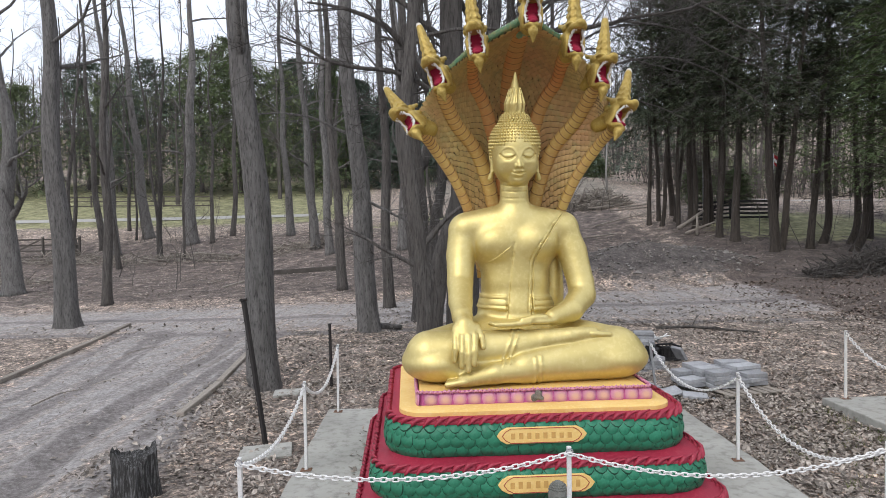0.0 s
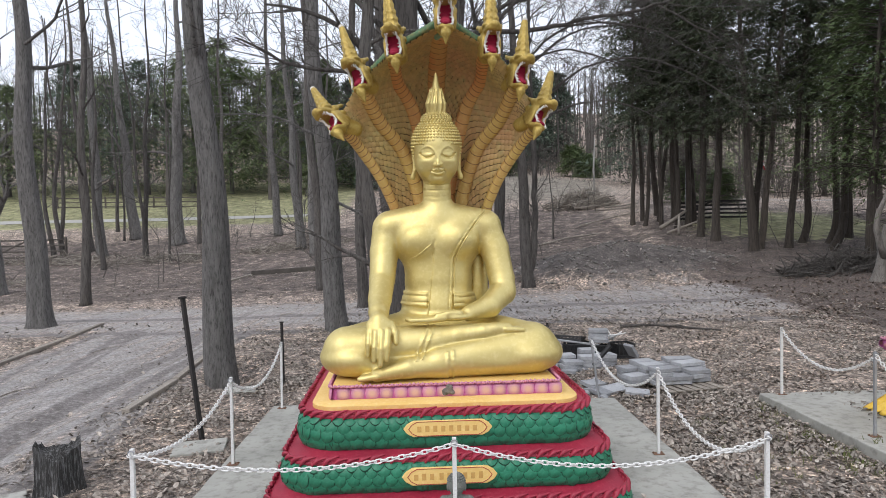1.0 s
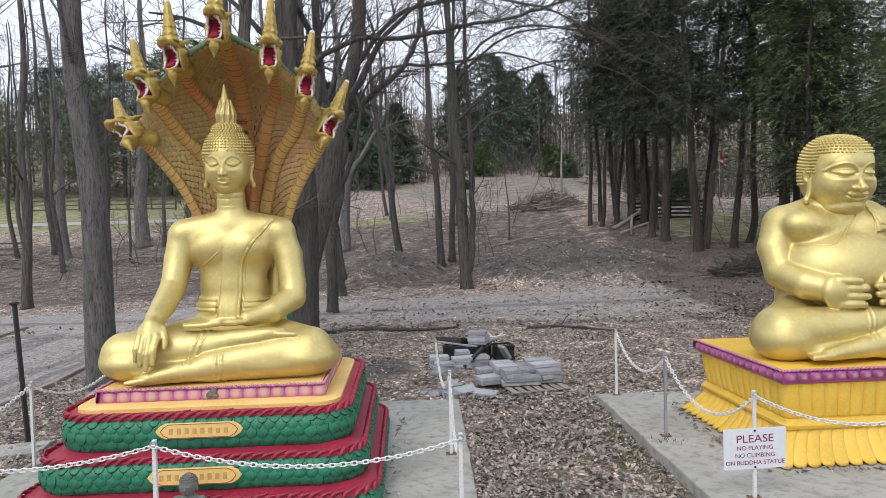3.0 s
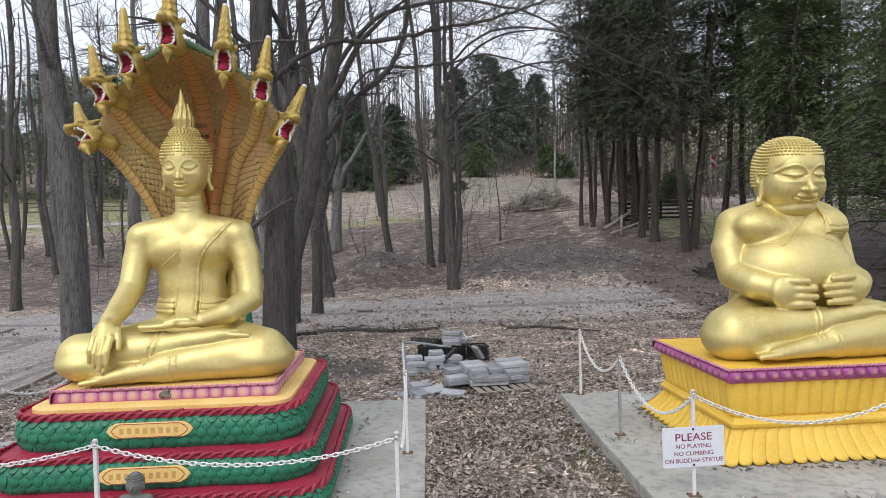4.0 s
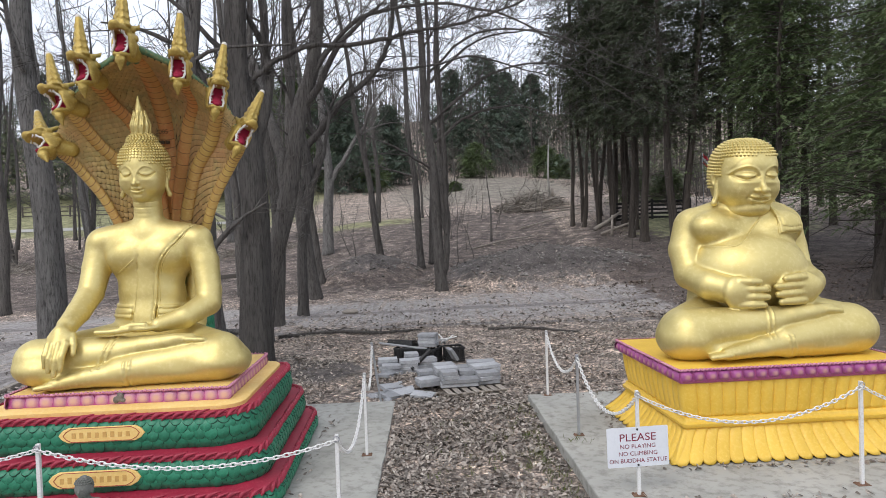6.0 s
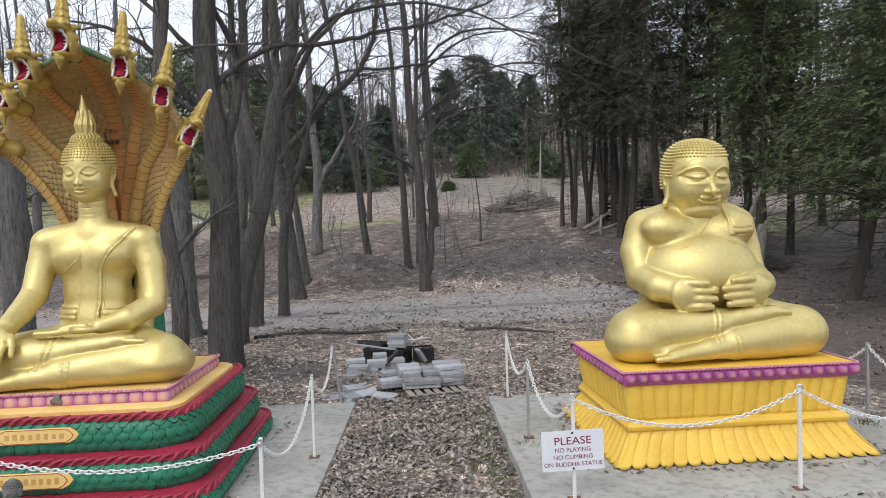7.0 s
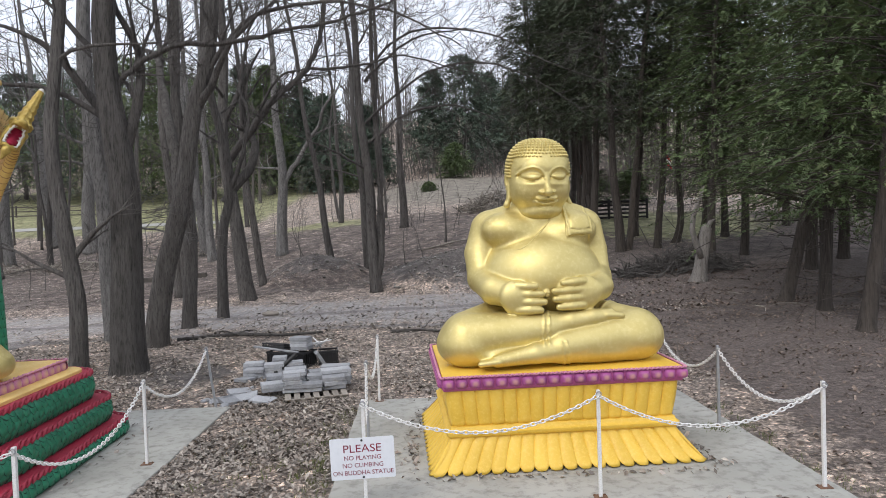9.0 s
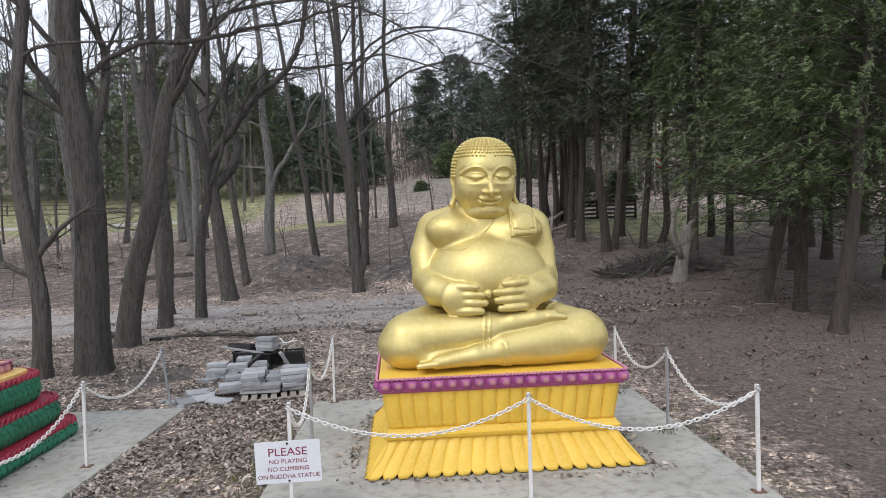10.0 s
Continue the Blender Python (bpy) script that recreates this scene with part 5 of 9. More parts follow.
def crest_mesh(w, h, mat):
    """A slanting leaf of the red crest: a long low ridge, thick at its foot, its tip swept sideways."""
    v, f = [], []
    n, m = 8, 7
    for i in range(n):
        u = i / (n - 1)
        x = -0.5 * w + w * (0.15 * u + 0.85 * u ** 1.4)
        z = -0.30 * h + 1.15 * h * math.sin(0.5 * math.pi * u) ** 0.9
        r = (0.030 * (1 - u) + 0.009) * (0.8 + 0.5 * math.sin(math.pi * min(1, u * 1.6)))
        for k in range(m):
            a = 2 * math.pi * k / m
            v.append((x + 0.35 * r * math.cos(a), -0.040 - 0.020 * math.sin(math.pi * u) + r * 0.9 * math.sin(a), z + r * math.cos(a)))
    for i in range(n - 1):
        for k in range(m):
            f.append((i * m + k, i * m + (k + 1) % m, (i + 1) * m + (k + 1) % m, (i + 1) * m + k))
    f += [tuple(reversed(range(m))), tuple((n - 1) * m + k for k in range(m))]
    return raw_mesh("crest_lobe", v, f, mat, True)


def plaque(parent, x, y, z, w, h, rows, tilt):
    """A pointed gilt plaque with a red outline; writing as plain bars."""
    bm = bmesh.new()
    shape = [(-w / 2, 0), (-w / 2 + h * 0.24, -h * 0.30), (-w / 2 + h * 0.62, -h / 2), (w / 2 - h * 0.62, -h / 2), (w / 2 - h * 0.24, -h * 0.30), (w / 2, 0), (w / 2 - h * 0.24, h * 0.30), (w / 2 - h * 0.62, h / 2), (-w / 2 + h * 0.62, h / 2), (-w / 2 + h * 0.24, h * 0.30)]
    face = bm.faces.new([bm.verts.new((a, 0, b)) for a, b in shape])
    ext = bmesh.ops.extrude_face_region(bm, geom=[face])
    bmesh.ops.translate(bm, vec=(0, -0.035, 0), verts=[v for v in ext["geom"] if isinstance(v, bmesh.types.BMVert)])
    bmesh.ops.recalc_face_normals(bm, faces=bm.faces[:])
    bmesh.ops.bevel(bm, geom=bm.edges[:], offset=0.008, segments=2, affect="EDGES", profile=0.5)
    pl = part("plaque", mesh_of(bm, "plaque", CREAM), parent, pose(x, y, z, tilt, 0, 0), "gilt plaque with incised writing")
    line = Soup()
    sc = 0.88
    pts = [(a * sc, -0.037, b * sc) for a, b in shape]
    for i in range(len(pts)):
        line.tube([pts[i], pts[(i + 1) % len(pts)]], [0.0035, 0.0035], 5)
    part("outline", line.mesh("outline", LETTER_RED), pl, None, "thin red painted outline")
    bars = bmesh.new()
    rng = random.Random(int(w * 1000))
    for k, (x0, x1) in enumerate(rows):
        box(bars, x0, x0 + (x1 - x0) * 0.72, -0.0375, -0.03, -h * 0.20, h * rng.uniform(0.12, 0.20))
    tagged(part("writing", mesh_of(bars, "writing", LETTER), pl, None, "worn brown incised lettering"), kind="stuff")
    return pl


SWELL = 0.105


def coil_at(a, z0, z1):
    """(offset, height, slope in degrees) on the coil's round section, a from 0 at its foot to pi."""
    off = SWELL * max(0, math.sin(a)) ** 0.8 - 0.014
    z = (z0 + z1) / 2 - (z1 - z0) / 2 * math.cos(a)
    dz = (z1 - z0) / 2 * math.sin(a)
    do = SWELL * 0.8 * math.sin(a) ** -0.2 * math.cos(a)
    return off, z, math.degrees(math.atan2(do, dz))


def coil_pedestal():
    base = thing("coil_pedestal", pose(-0.08, 2.50, -0.03, 0, 0, 2.5), "green serpent-coil pedestal with red crests and gilt plaques", "pedestal")
    rng = random.Random(5)
    # (half width, half depth, bottom, top)
    tiers = ((1.735, 1.635, 0.00, 0.185), (1.585, 1.465, 0.250, 0.545), (1.44, 1.28, 0.600, 0.935))
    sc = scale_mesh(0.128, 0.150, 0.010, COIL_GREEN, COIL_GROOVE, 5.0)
    lobe = crest_mesh(0.170, 0.060, RED)
    for t, (hx, hy, z0, z1) in enumerate(tiers):
        rc, n = 0.34, 12
        prof = []
        for k in range(n + 1):
            off, z, _ = coil_at(max(0.02, min(math.pi - 0.02, math.pi * k / n)), z0, z1)
            prof.append((off, z))
        coil = part("coil", sweep_rect("coil", hx, hy, rc, prof, COIL_GREEN, step=0.1), base, None, "glossy green scaled serpent coil")
        # scales in rows round the coil, each row over the one below
        rows = 3 if t == 0 else 5
        rest = Soup()
        made = 0
        for r in range(rows):
            off, zc, slope = coil_at(math.pi * (0.16 + 0.70 * r / (rows - 1)), z0, z1)
            places = spaced(hx + off, hy + off, rc + off, 0.121)
            for i, (x, y, turn) in enumerate(places):
                if r % 2:
                    x2, y2, t2 = places[(i + 1) % len(places)]
                    x, y, turn = (x + x2) / 2, (y + y2) / 2, turn if abs(turn - t2) > 90 else (turn + t2) / 2
                m = pose(x, y, zc, 0, 0, turn) @ pose(rng.uniform(-0.006, 0.006), 0, rng.uniform(-0.007, 0.007), slope * 0.92, 0, 0) @ pose(0, 0, 0, 0, rng.uniform(-11, 11), 0) @ Matrix.Diagonal((rng.uniform(0.90, 1.10), rng.uniform(0.8, 1.15), rng.uniform(0.90, 1.06) * (0.86 if t == 0 else 1.0), 1))
                seen = y < -0.9 or (x > 0.9 and y < 0.9)
                if seen and made < 290:
                    part("scale", sc, coil, m)
                    made += 1
                else:
                    rest.add([m @ v.co for v in sc.vertices], [tuple(p.vertices) for p in sc.polygons])
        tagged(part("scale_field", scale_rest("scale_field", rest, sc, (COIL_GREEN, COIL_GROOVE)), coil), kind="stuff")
        # red crest above the coil: a smooth roll with wave-like leaves on it
        top = (tiers[t + 1][2] if t < 2 else 0.985)
        prof = [(-0.05, z1 - 0.035), (0.026, z1 - 0.030), (0.044, z1 - 0.012), (0.046, z1 + 0.012), (0.034, z1 + 0.030), (-0.01, z1 + 0.036), (-0.06, z1 + 0.040), (-0.16, top + 0.02)]
        ledge = part("crest", sweep_rect("crest", hx, hy, rc, prof, RED, step=0.1), base, None, "dark red crest moulding")
        extra = Soup()
        for i, (x, y, turn) in enumerate(spaced(hx + 0.030, hy + 0.030, rc + 0.030, 0.108)):
            m = pose(x, y, z1 + 0.030, 0, 0, turn) @ pose(0, 0.040, -0.020, 0, rng.uniform(-5, 5), rng.uniform(-3, 3)) @ Matrix.Diagonal((1, 1, rng.uniform(0.8, 1.15), 1))
            if y < 0.6:
                part("crest_lobe", lobe, ledge, m)
            else:
                extra.add([m @ v.co for v in lobe.vertices], [tuple(p.vertices) for p in lobe.polygons])
        tagged(part("crest_rest", extra.mesh("crest_rest", RED, True), ledge), kind="stuff")
    # cream ledge and lotus seat
    part("ledge", sweep_rect("ledge", 1.375, 1.215, 0.26, [(-0.05, 0.92), (0, 0.95), (0.0, 1.015), (-0.02, 1.026), (-0.3, 1.035)], CREAM, step=0.15), base, None, "cream yellow ledge")
    seat = part("lotus_seat", sweep_rect("lotus_seat", 1.185, 0.995, 0.05, [(0.0, 1.02), (0.012, 1.04), (-0.010, 1.145), (0.02, 1.156), (0.022, 1.168), (0.0, 1.173)], PURPLE, top=False, step=0.1), base, None, "purple lotus band")
    part("seat_top", sweep_rect("seat_top", 1.180, 0.985, 0.05, [(-0.2, 1.06), (0.0, 1.08), (-0.01, 1.166), (-0.2, 1.169)], CREAM, step=0.2), seat, None, "cream painted seat top")
    petal = bead_mesh(0.146, 0.128, 0.024, PETAL_PINK)
    for i, (x, y, turn) in enumerate(spaced(1.188, 0.997, 0.04, 0.146)):
        part("petal", petal, seat, pose(x, y, 1.086, -6, rng.uniform(-3, 3), turn))
    wave = Soup()
    for i, (x, y, turn) in enumerate(spaced(1.203, 1.012, 0.05, 0.045)):
        a = radians(turn)
        wave.tube([(x - 0.02 * math.cos(a), y - 0.02 * math.sin(a), 1.156), (x, y, 1.172 + rng.uniform(-0.006, 0.008)), (x + 0.02 * math.cos(a), y + 0.02 * math.sin(a), 1.156)], [0.011, 0.015, 0.011], 5, True)
    part("beaded_edge", wave.mesh("beaded_edge", PINK_EDGE, True), seat, None, "pink beaded edge")
    # broken spot where the band has chipped down to the mortar
    fm = Form((0.029 - 0.09, -1.06, 0.98), (0.029 + 0.09, -0.96, 1.20), 0.009)
    for k in range(9):
        fm.ball((0.029 + rng.uniform(-0.045, 0.045), -1.015, 1.090 + rng.uniform(-0.04, 0.04)), (rng.uniform(0.02, 0.035), 0.022, rng.uniform(0.02, 0.04)), 0.006)
    part("chip", joined_mesh("chip", [fm.arrays()], MORTAR), seat, None, "chipped spot showing grey mortar")
    plaque(base, -0.01, -1.356, 0.815, 0.875, 0.155, [(-0.30 + 0.078 * i, -0.245 + 0.078 * i) for i in range(8)], -3)
    plaque(base, -0.01, -1.542, 0.415, 0.915, 0.165, [(-0.34 + 0.075 * i, -0.285 + 0.075 * i) for i in range(3)] + [(-0.10 + 0.075 * i, -0.045 + 0.075 * i) for i in range(6)], -3)
    return base


def bead_mesh(w, h, t, mat):
    """A swollen lotus petal, ochre at its heart, purple towards its rim."""
    v, f = [], []
    n, m = 12, 4
    for j in range(m + 1):
        q = 1 - j / m
        for k in range(n):
            a = 2 * math.pi * k / n
            e = 0.62
            cx, cz = math.copysign(abs(math.cos(a)) ** e, math.cos(a)), math.copysign(abs(math.sin(a)) ** e, math.sin(a))
            v.append((cx * q * w / 2, -t * math.sqrt(max(0, 1 - q * q)) - 0.0, cz * q * h / 2))
    for j in range(m):
        for k in range(n):
            f.append((j * n + k, j * n + (k + 1) % n, (j + 1) * n + (k + 1) % n, (j + 1) * n + k))
    return raw_mesh("petal", v, f, mat, True)


def lobed_ring(name, hx0, hy0, z0, hx1, hy1, z1, pitch, swell, mat, round_end=True):
    """Upright lotus petals side by side round a rectangle: each its own mesh piece; returns (mesh, places)."""
    out = []
    for side in range(4):
        long0, long1 = (hx0, hx1) if side % 2 == 0 else (hy0, hy1)
        d0, d1 = (hy0, hy1) if side % 2 == 0 else (hx0, hx1)
        count = round(2 * long1 / pitch)
        for i in range(count):
            u0, u1 = -1 + 2 * i / count, -1 + 2 * (i + 1) / count
            v, f = [], []
            nu, nv = 8, 9
            for jv in range(nv + 1):
                q = jv / nv
                for ju in range(nu + 1):
                    w = ju / nu
                    s = 4 * w * (1 - w)
                    end = (1 - (2 * w - 1) ** 4) if round_end else 1
                    # rounded lower tip
                    qq = q * (1 - (0.10 * (1 - end)))
                    L = (long0 * (1 - qq) + long1 * qq) * (u0 + (u1 - u0) * w)
                    curve = qq ** 1.5 if round_end else qq
                    D = d0 * (1 - curve) + d1 * curve
                    bulge = swell * (s ** 0.6) * (0.55 + 0.45 * math.sin(math.pi * min(1, q * 1.1)))
                    Z = z0 + (z1 - z0) * qq
                    v.append((L, -D - bulge, Z))
            for jv in range(nv):
                for ju in range(nu):
                    a = jv * (nu + 1) + ju
                    f.append((a, a + 1, a + nu + 2, a + nu + 1))
            # inner back so that each petal has thickness
            n0 = len(v)
            v += [(p[0], p[1] + 0.05, p[2]) for p in v[:n0]]
            rim = [ju for ju in range(nu + 1)], [nv * (nu + 1) + ju for ju in range(nu + 1)]
            for ju in range(nu):
                a, b = rim[1][ju], rim[1][ju + 1]
                f.append((a, b, b + n0, a + n0))
            out.append((raw_mesh(name, v, [tuple(reversed(q)) for q in f], mat, True), pose(0, 0, 0, 0, 0, 90 * side)))
    return out


def lotus_pedestal():
    base = thing("lotus_pedestal", pose(7.515, 2.78, 0.085, 0, 0, 3.2), "bright yellow lotus-petal pedestal with a purple beaded rim", "pedestal")
    part("core", sweep_rect("core", 1.265, 0.955, 0.02, [(0.12, 0.0), (0.10, 0.10), (-0.02, 0.30), (-0.02, 0.9)], YELLOW, step=0.3, smooth=False), base)
    part("ledge", sweep_rect("ledge", 1.30, 1.00, 0.03, [(-0.08, 0.335), (0.0, 0.34), (0.028, 0.365), (0.030, 0.40), (0.0, 0.415), (-0.012, 0.43), (-0.02, 0.455), (-0.09, 0.47)], YELLOW, step=0.3), base, None, "yellow moulded ledge")
    for me, m in lobed_ring("upper_petal", 1.31, 1.00, 0.895, 1.255, 0.945, 0.45, 0.148, 0.034, YELLOW, False):
        part("upper_petal", me, base, m)
    for me, m in lobed_ring("skirt_petal", 1.275, 0.975, 0.345, 1.53, 1.24, 0.012, 0.158, 0.030, YELLOW, True):
        part("skirt_petal", me, base, m)
    top = part("top_slab", sweep_rect("top_slab", 1.37, 1.055, 0.03, [(-0.10, 0.86), (-0.02, 0.87), (0.0, 0.90), (0.0, 1.012), (0.018, 1.020), (0.018, 1.035), (0.0, 1.040)], PURPLE, top=False, step=0.2), base, None, "purple rim of the top slab")
    part("seat_top", sweep_rect("seat_top", 1.365, 1.05, 0.03, [(-0.2, 0.98), (0.0, 1.0), (-0.004, 1.034), (-0.3, 1.038)], YELLOW, step=0.3), top, None, "yellow painted seat top")
    bead = bead_mesh(0.134, 0.112, 0.050, PETAL_PURPLE)
    for x, y, turn in spaced(1.372, 1.057, 0.03, 0.146):
        part("petal", bead, top, pose(x, y, 0.955, 0, 0, turn))
    wave = Soup()
    for x, y, turn in spaced(1.388, 1.073, 0.03, 0.05):
        a = radians(turn)
        wave.tube([(x - 0.022 * math.cos(a), y - 0.022 * math.sin(a), 1.02), (x, y, 1.040), (x + 0.022 * math.cos(a), y + 0.022 * math.sin(a), 1.02)], [0.010, 0.014, 0.010], 5, True)
    part("beaded_edge", wave.mesh("beaded_edge", PINK_EDGE, True), top, None, "pale pink beaded edge")
    return base


coil_pedestal()
lotus_pedestal()


# ---- seven-headed serpent hood ----
def spline(points):
    """Smooth curve through the points, as a function of 0..1."""
    P = [Vector(p) for p in points]
    P = [P[0] * 2 - P[1]] + P + [P[-1] * 2 - P[-2]]
    n = len(P) - 3

    def at(t):
        x = max(0.0, min(n - 1e-6, t * n))
        i = int(x)
        w = x - i
        a, b, c, d = P[i:i + 4]
        return 0.5 * (2 * b + (c - a) * w + (2 * a - 5 * b + 4 * c - d) * w * w + (3 * b - a - 3 * c + d) * w ** 3)
    return at


# the necks fan out from one trunk behind the shoulders and curl forward into the heads
TRUNKS = (
    ((0.30, 3.00, 1.10), (0.46, 2.96, 2.55), (0.67, 2.87, 3.24), (0.95, 2.75, 3.70), (1.11, 2.64, 3.90)),
    ((0.18, 3.06, 1.10), (0.22, 3.04, 2.75), (0.42, 2.95, 3.62), (0.72, 2.77, 4.04), (0.87, 2.55, 4.34)),
    ((0.09, 3.12, 1.10), (0.10, 3.16, 3.05), (0.31, 3.04, 4.14), (0.52, 2.78, 4.53), (0.53, 2.40, 4.70)),
    ((0.0, 3.15, 1.10), (0.0, 3.26, 3.25), (0.04, 3.27, 4.22), (0.02, 2.92, 4.72), (-0.02, 2.40, 4.97)))
HEAD_ENDS = ((-1.265, 2.63, 3.98), (-0.96, 2.43, 4.46), (-0.535, 2.20, 4.75), (0.03, 1.96, 5.00), (0.54, 2.26, 4.77), (0.89, 2.50, 4.48), (1.12, 2.67, 4.02))
NECKS = []
for k, end in enumerate(HEAD_ENDS):
    side = 1 if k > 3 else -1
    NECKS.append(spline([(side * x - 0.04, y, z) for x, y, z in TRUNKS[min(k, 6 - k)]] + [end]))


def hood_point(u, t, back=0.0):
    """Sheet point: u from 0 to 6 across the necks, t along them; back: metres behind the front face."""
    i = min(5, int(u))
    w = u - i
    a, b = NECKS[i](t), NECKS[i + 1](t)
    p = a.lerp(b, w)
    belly = math.sin(math.pi * w)
    p = p + Vector((0, 0.02, 0.0)) + Vector((0, 0.03, 0.02 * t)) * belly
    if back:
        d = (NECKS[i](min(1, t + 0.02)).lerp(NECKS[i + 1](min(1, t + 0.02)), w) - NECKS[i](t - 0.02).lerp(NECKS[i + 1](t - 0.02), w)).normalized()
        nrm = Vector((1, 0, 0)).cross(d)
        nrm = nrm if nrm.y > 0 or nrm.z > 0.2 else -nrm
        p = p + nrm * back
    return p


def serpent_head(parent, m):
    """Crowned head, mouth open towards -y, origin at the mouth."""
    head = part("serpent_head", None, parent, m)
    fm = Form((-0.22, -0.26, -0.36), (0.22, 0.44, 0.82), 0.0105)
    # neck and skull
    fm.limb((0, 0.26, -0.06), (0, 0.08, 0.0), 0.098, 0.108, 0.03)
    fm.egg((0, 0.07, 0.06), (0.112, 0.15, 0.15), 2.6, 0.03)
    # upper jaw, snout and lower jaw round a square mouth
    fm.egg((0, -0.07, 0.150), (0.098, 0.150, 0.045), 3.0, 0.015)
    fm.ball((0, -0.205, 0.180), (0.055, 0.040, 0.038), 0.015)
    fm.egg((0, -0.04, -0.145), (0.088, 0.105, 0.034), 3.0, 0.015)
    for s in (-1, 1):
        fm.ball((s * 0.10, 0.03, -0.02), (0.030, 0.085, 0.14), 0.015)
    # beard: a swelling drop under the lower jaw
    fm.chain([(0, -0.075, -0.15), (0, -0.085, -0.215), (0, -0.080, -0.335)], [0.048, 0.054, 0.010], 0.012)
    fm.ball((0, -0.12, -0.185), (0.030, 0.028, 0.022), 0.008)
    fm.put((-0.08, -0.3, -0.13), (0.08, 0.02, 0.13), lambda X, Y, Z, D: np.maximum(np.maximum(np.abs(X) - 0.074 + 0.10 * (Z + 0.0) * (Z > 0), np.abs(Z) - 0.116), Y - 0.0), 0.008, cut=True)
    # brows, cheek frills and a crest running back along the neck
    for s in (-1, 1):
        fm.ball((s * 0.080, -0.06, 0.196), (0.040, 0.075, 0.026), 0.010)
        fm.ball((s * 0.112, 0.04, 0.175), (0.024, 0.050, 0.040), 0.008)
        fm.ball((s * 0.118, 0.10, 0.085), (0.022, 0.045, 0.038), 0.008)
        fm.ball((s * 0.112, 0.11, -0.010), (0.022, 0.042, 0.036), 0.008)
        fm.chain([(s * 0.095, 0.06, 0.20), (s * 0.120, 0.15, 0.225), (s * 0.105, 0.23, 0.285)], [0.028, 0.024, 0.007], 0.008)
    for j in range(4):
        fm.ball((0, 0.11 + 0.065 * j, 0.175 - 0.045 * j), (0.028, 0.038, 0.050), 0.010)
    # crown: a brim, then tapering tiers with leaf points, curving back to a blunt tip
    z, n = 0.205, 5
    for i in range(n):
        r = 0.092 - 0.0112 * i
        y = 0.0 + 0.010 * i
        fm.limb((0, y, z), (0, y + 0.006, z + 0.088), r, r * 0.80, 0.010)
        fm.egg((0, y, z - 0.006), (r * 1.10, r * 1.10, 0.020), 2.0, 0.006)
        for a in (-100, -55, -10, -145, -190, 90):
            ca, sa = math.cos(radians(a)), math.sin(radians(a))
            fm.chain([(ca * r * 0.98, y + sa * r * 0.98, z + 0.010), (ca * r * 0.84, y + sa * r * 0.84, z + 0.066)], [0.021 - 0.002 * i, 0.006], 0.006)
        z += 0.088
    fm.chain([(0, 0.05, z - 0.05), (0, 0.056, z + 0.02), (0, 0.054, z + 0.060)], [0.040, 0.036, 0.030], 0.02)
    body = joined_mesh("gilt_head", [fm.arrays()], GOLD_TRIM)
    part("gilt_head", body, head, None, "gilded crowned serpent head")
    # mouth lining with a tongue
    lin = Form((-0.10, -0.20, -0.15), (0.10, 0.06, 0.15), 0.010)
    lin.put((-0.08, -0.03, -0.12), (0.08, 0.03, 0.12), lambda X, Y, Z, D: np.maximum(np.maximum(np.abs(X) - 0.078, np.abs(Z) - 0.122), np.abs(Y - 0.012) - 0.022), 0.004)
    lin.chain([(0, 0.0, -0.03), (0, -0.055, -0.085), (0, -0.130, -0.118)], [0.058, 0.055, 0.034], 0.02, flat=0.6)
    part("mouth", joined_mesh("mouth", [lin.arrays()], MOUTH_RED), head, None, "crimson painted open mouth")
    tip = Form((-0.06, -0.02, z + 0.0), (0.06, 0.13, z + 0.12), 0.0095)
    tip.ball((0, 0.054, z + 0.060), (0.034, 0.034, 0.034), 0.01)
    part("crown_tip", joined_mesh("crown_tip", [tip.arrays()], TOOTH), head, None, "pale worn crown tip")
    teeth = Soup()
    rng = random.Random(4)
    for s in (-1, 1):
        # frilled white lip down each side of the mouth, ragged teeth along it and above
        lip = [(s * (0.078 - (0.014 if j < 3 else 0) + rng.uniform(-0.006, 0.006)), -0.030 - 0.085 * abs(j - 5.5) / 5.5 - 0.008 * (j % 2), 0.124 - 0.0225 * j) for j in range(12)]
        teeth.tube(lip, [0.016 if j % 2 else 0.011 for j in range(12)], 6, True)
        for j in range(1, 12, 2):
            x, y, zz = lip[j]
            teeth.tube([(x, y, zz), (x - s * (0.018 + rng.uniform(0, 0.014)), y - 0.014, zz + rng.uniform(-0.012, 0.012))], [0.013, 0.003], 5, True)
        for x in (0.062, 0.036):
            teeth.tube([(s * x, -0.145, 0.122), (s * (x - 0.003), -0.150, 0.080 if x > 0.05 else 0.098)], [0.013, 0.003], 5, True)
    part("teeth", teeth.mesh("teeth", TOOTH, True), head, None, "white painted fangs")
    return head


HEADS = {}


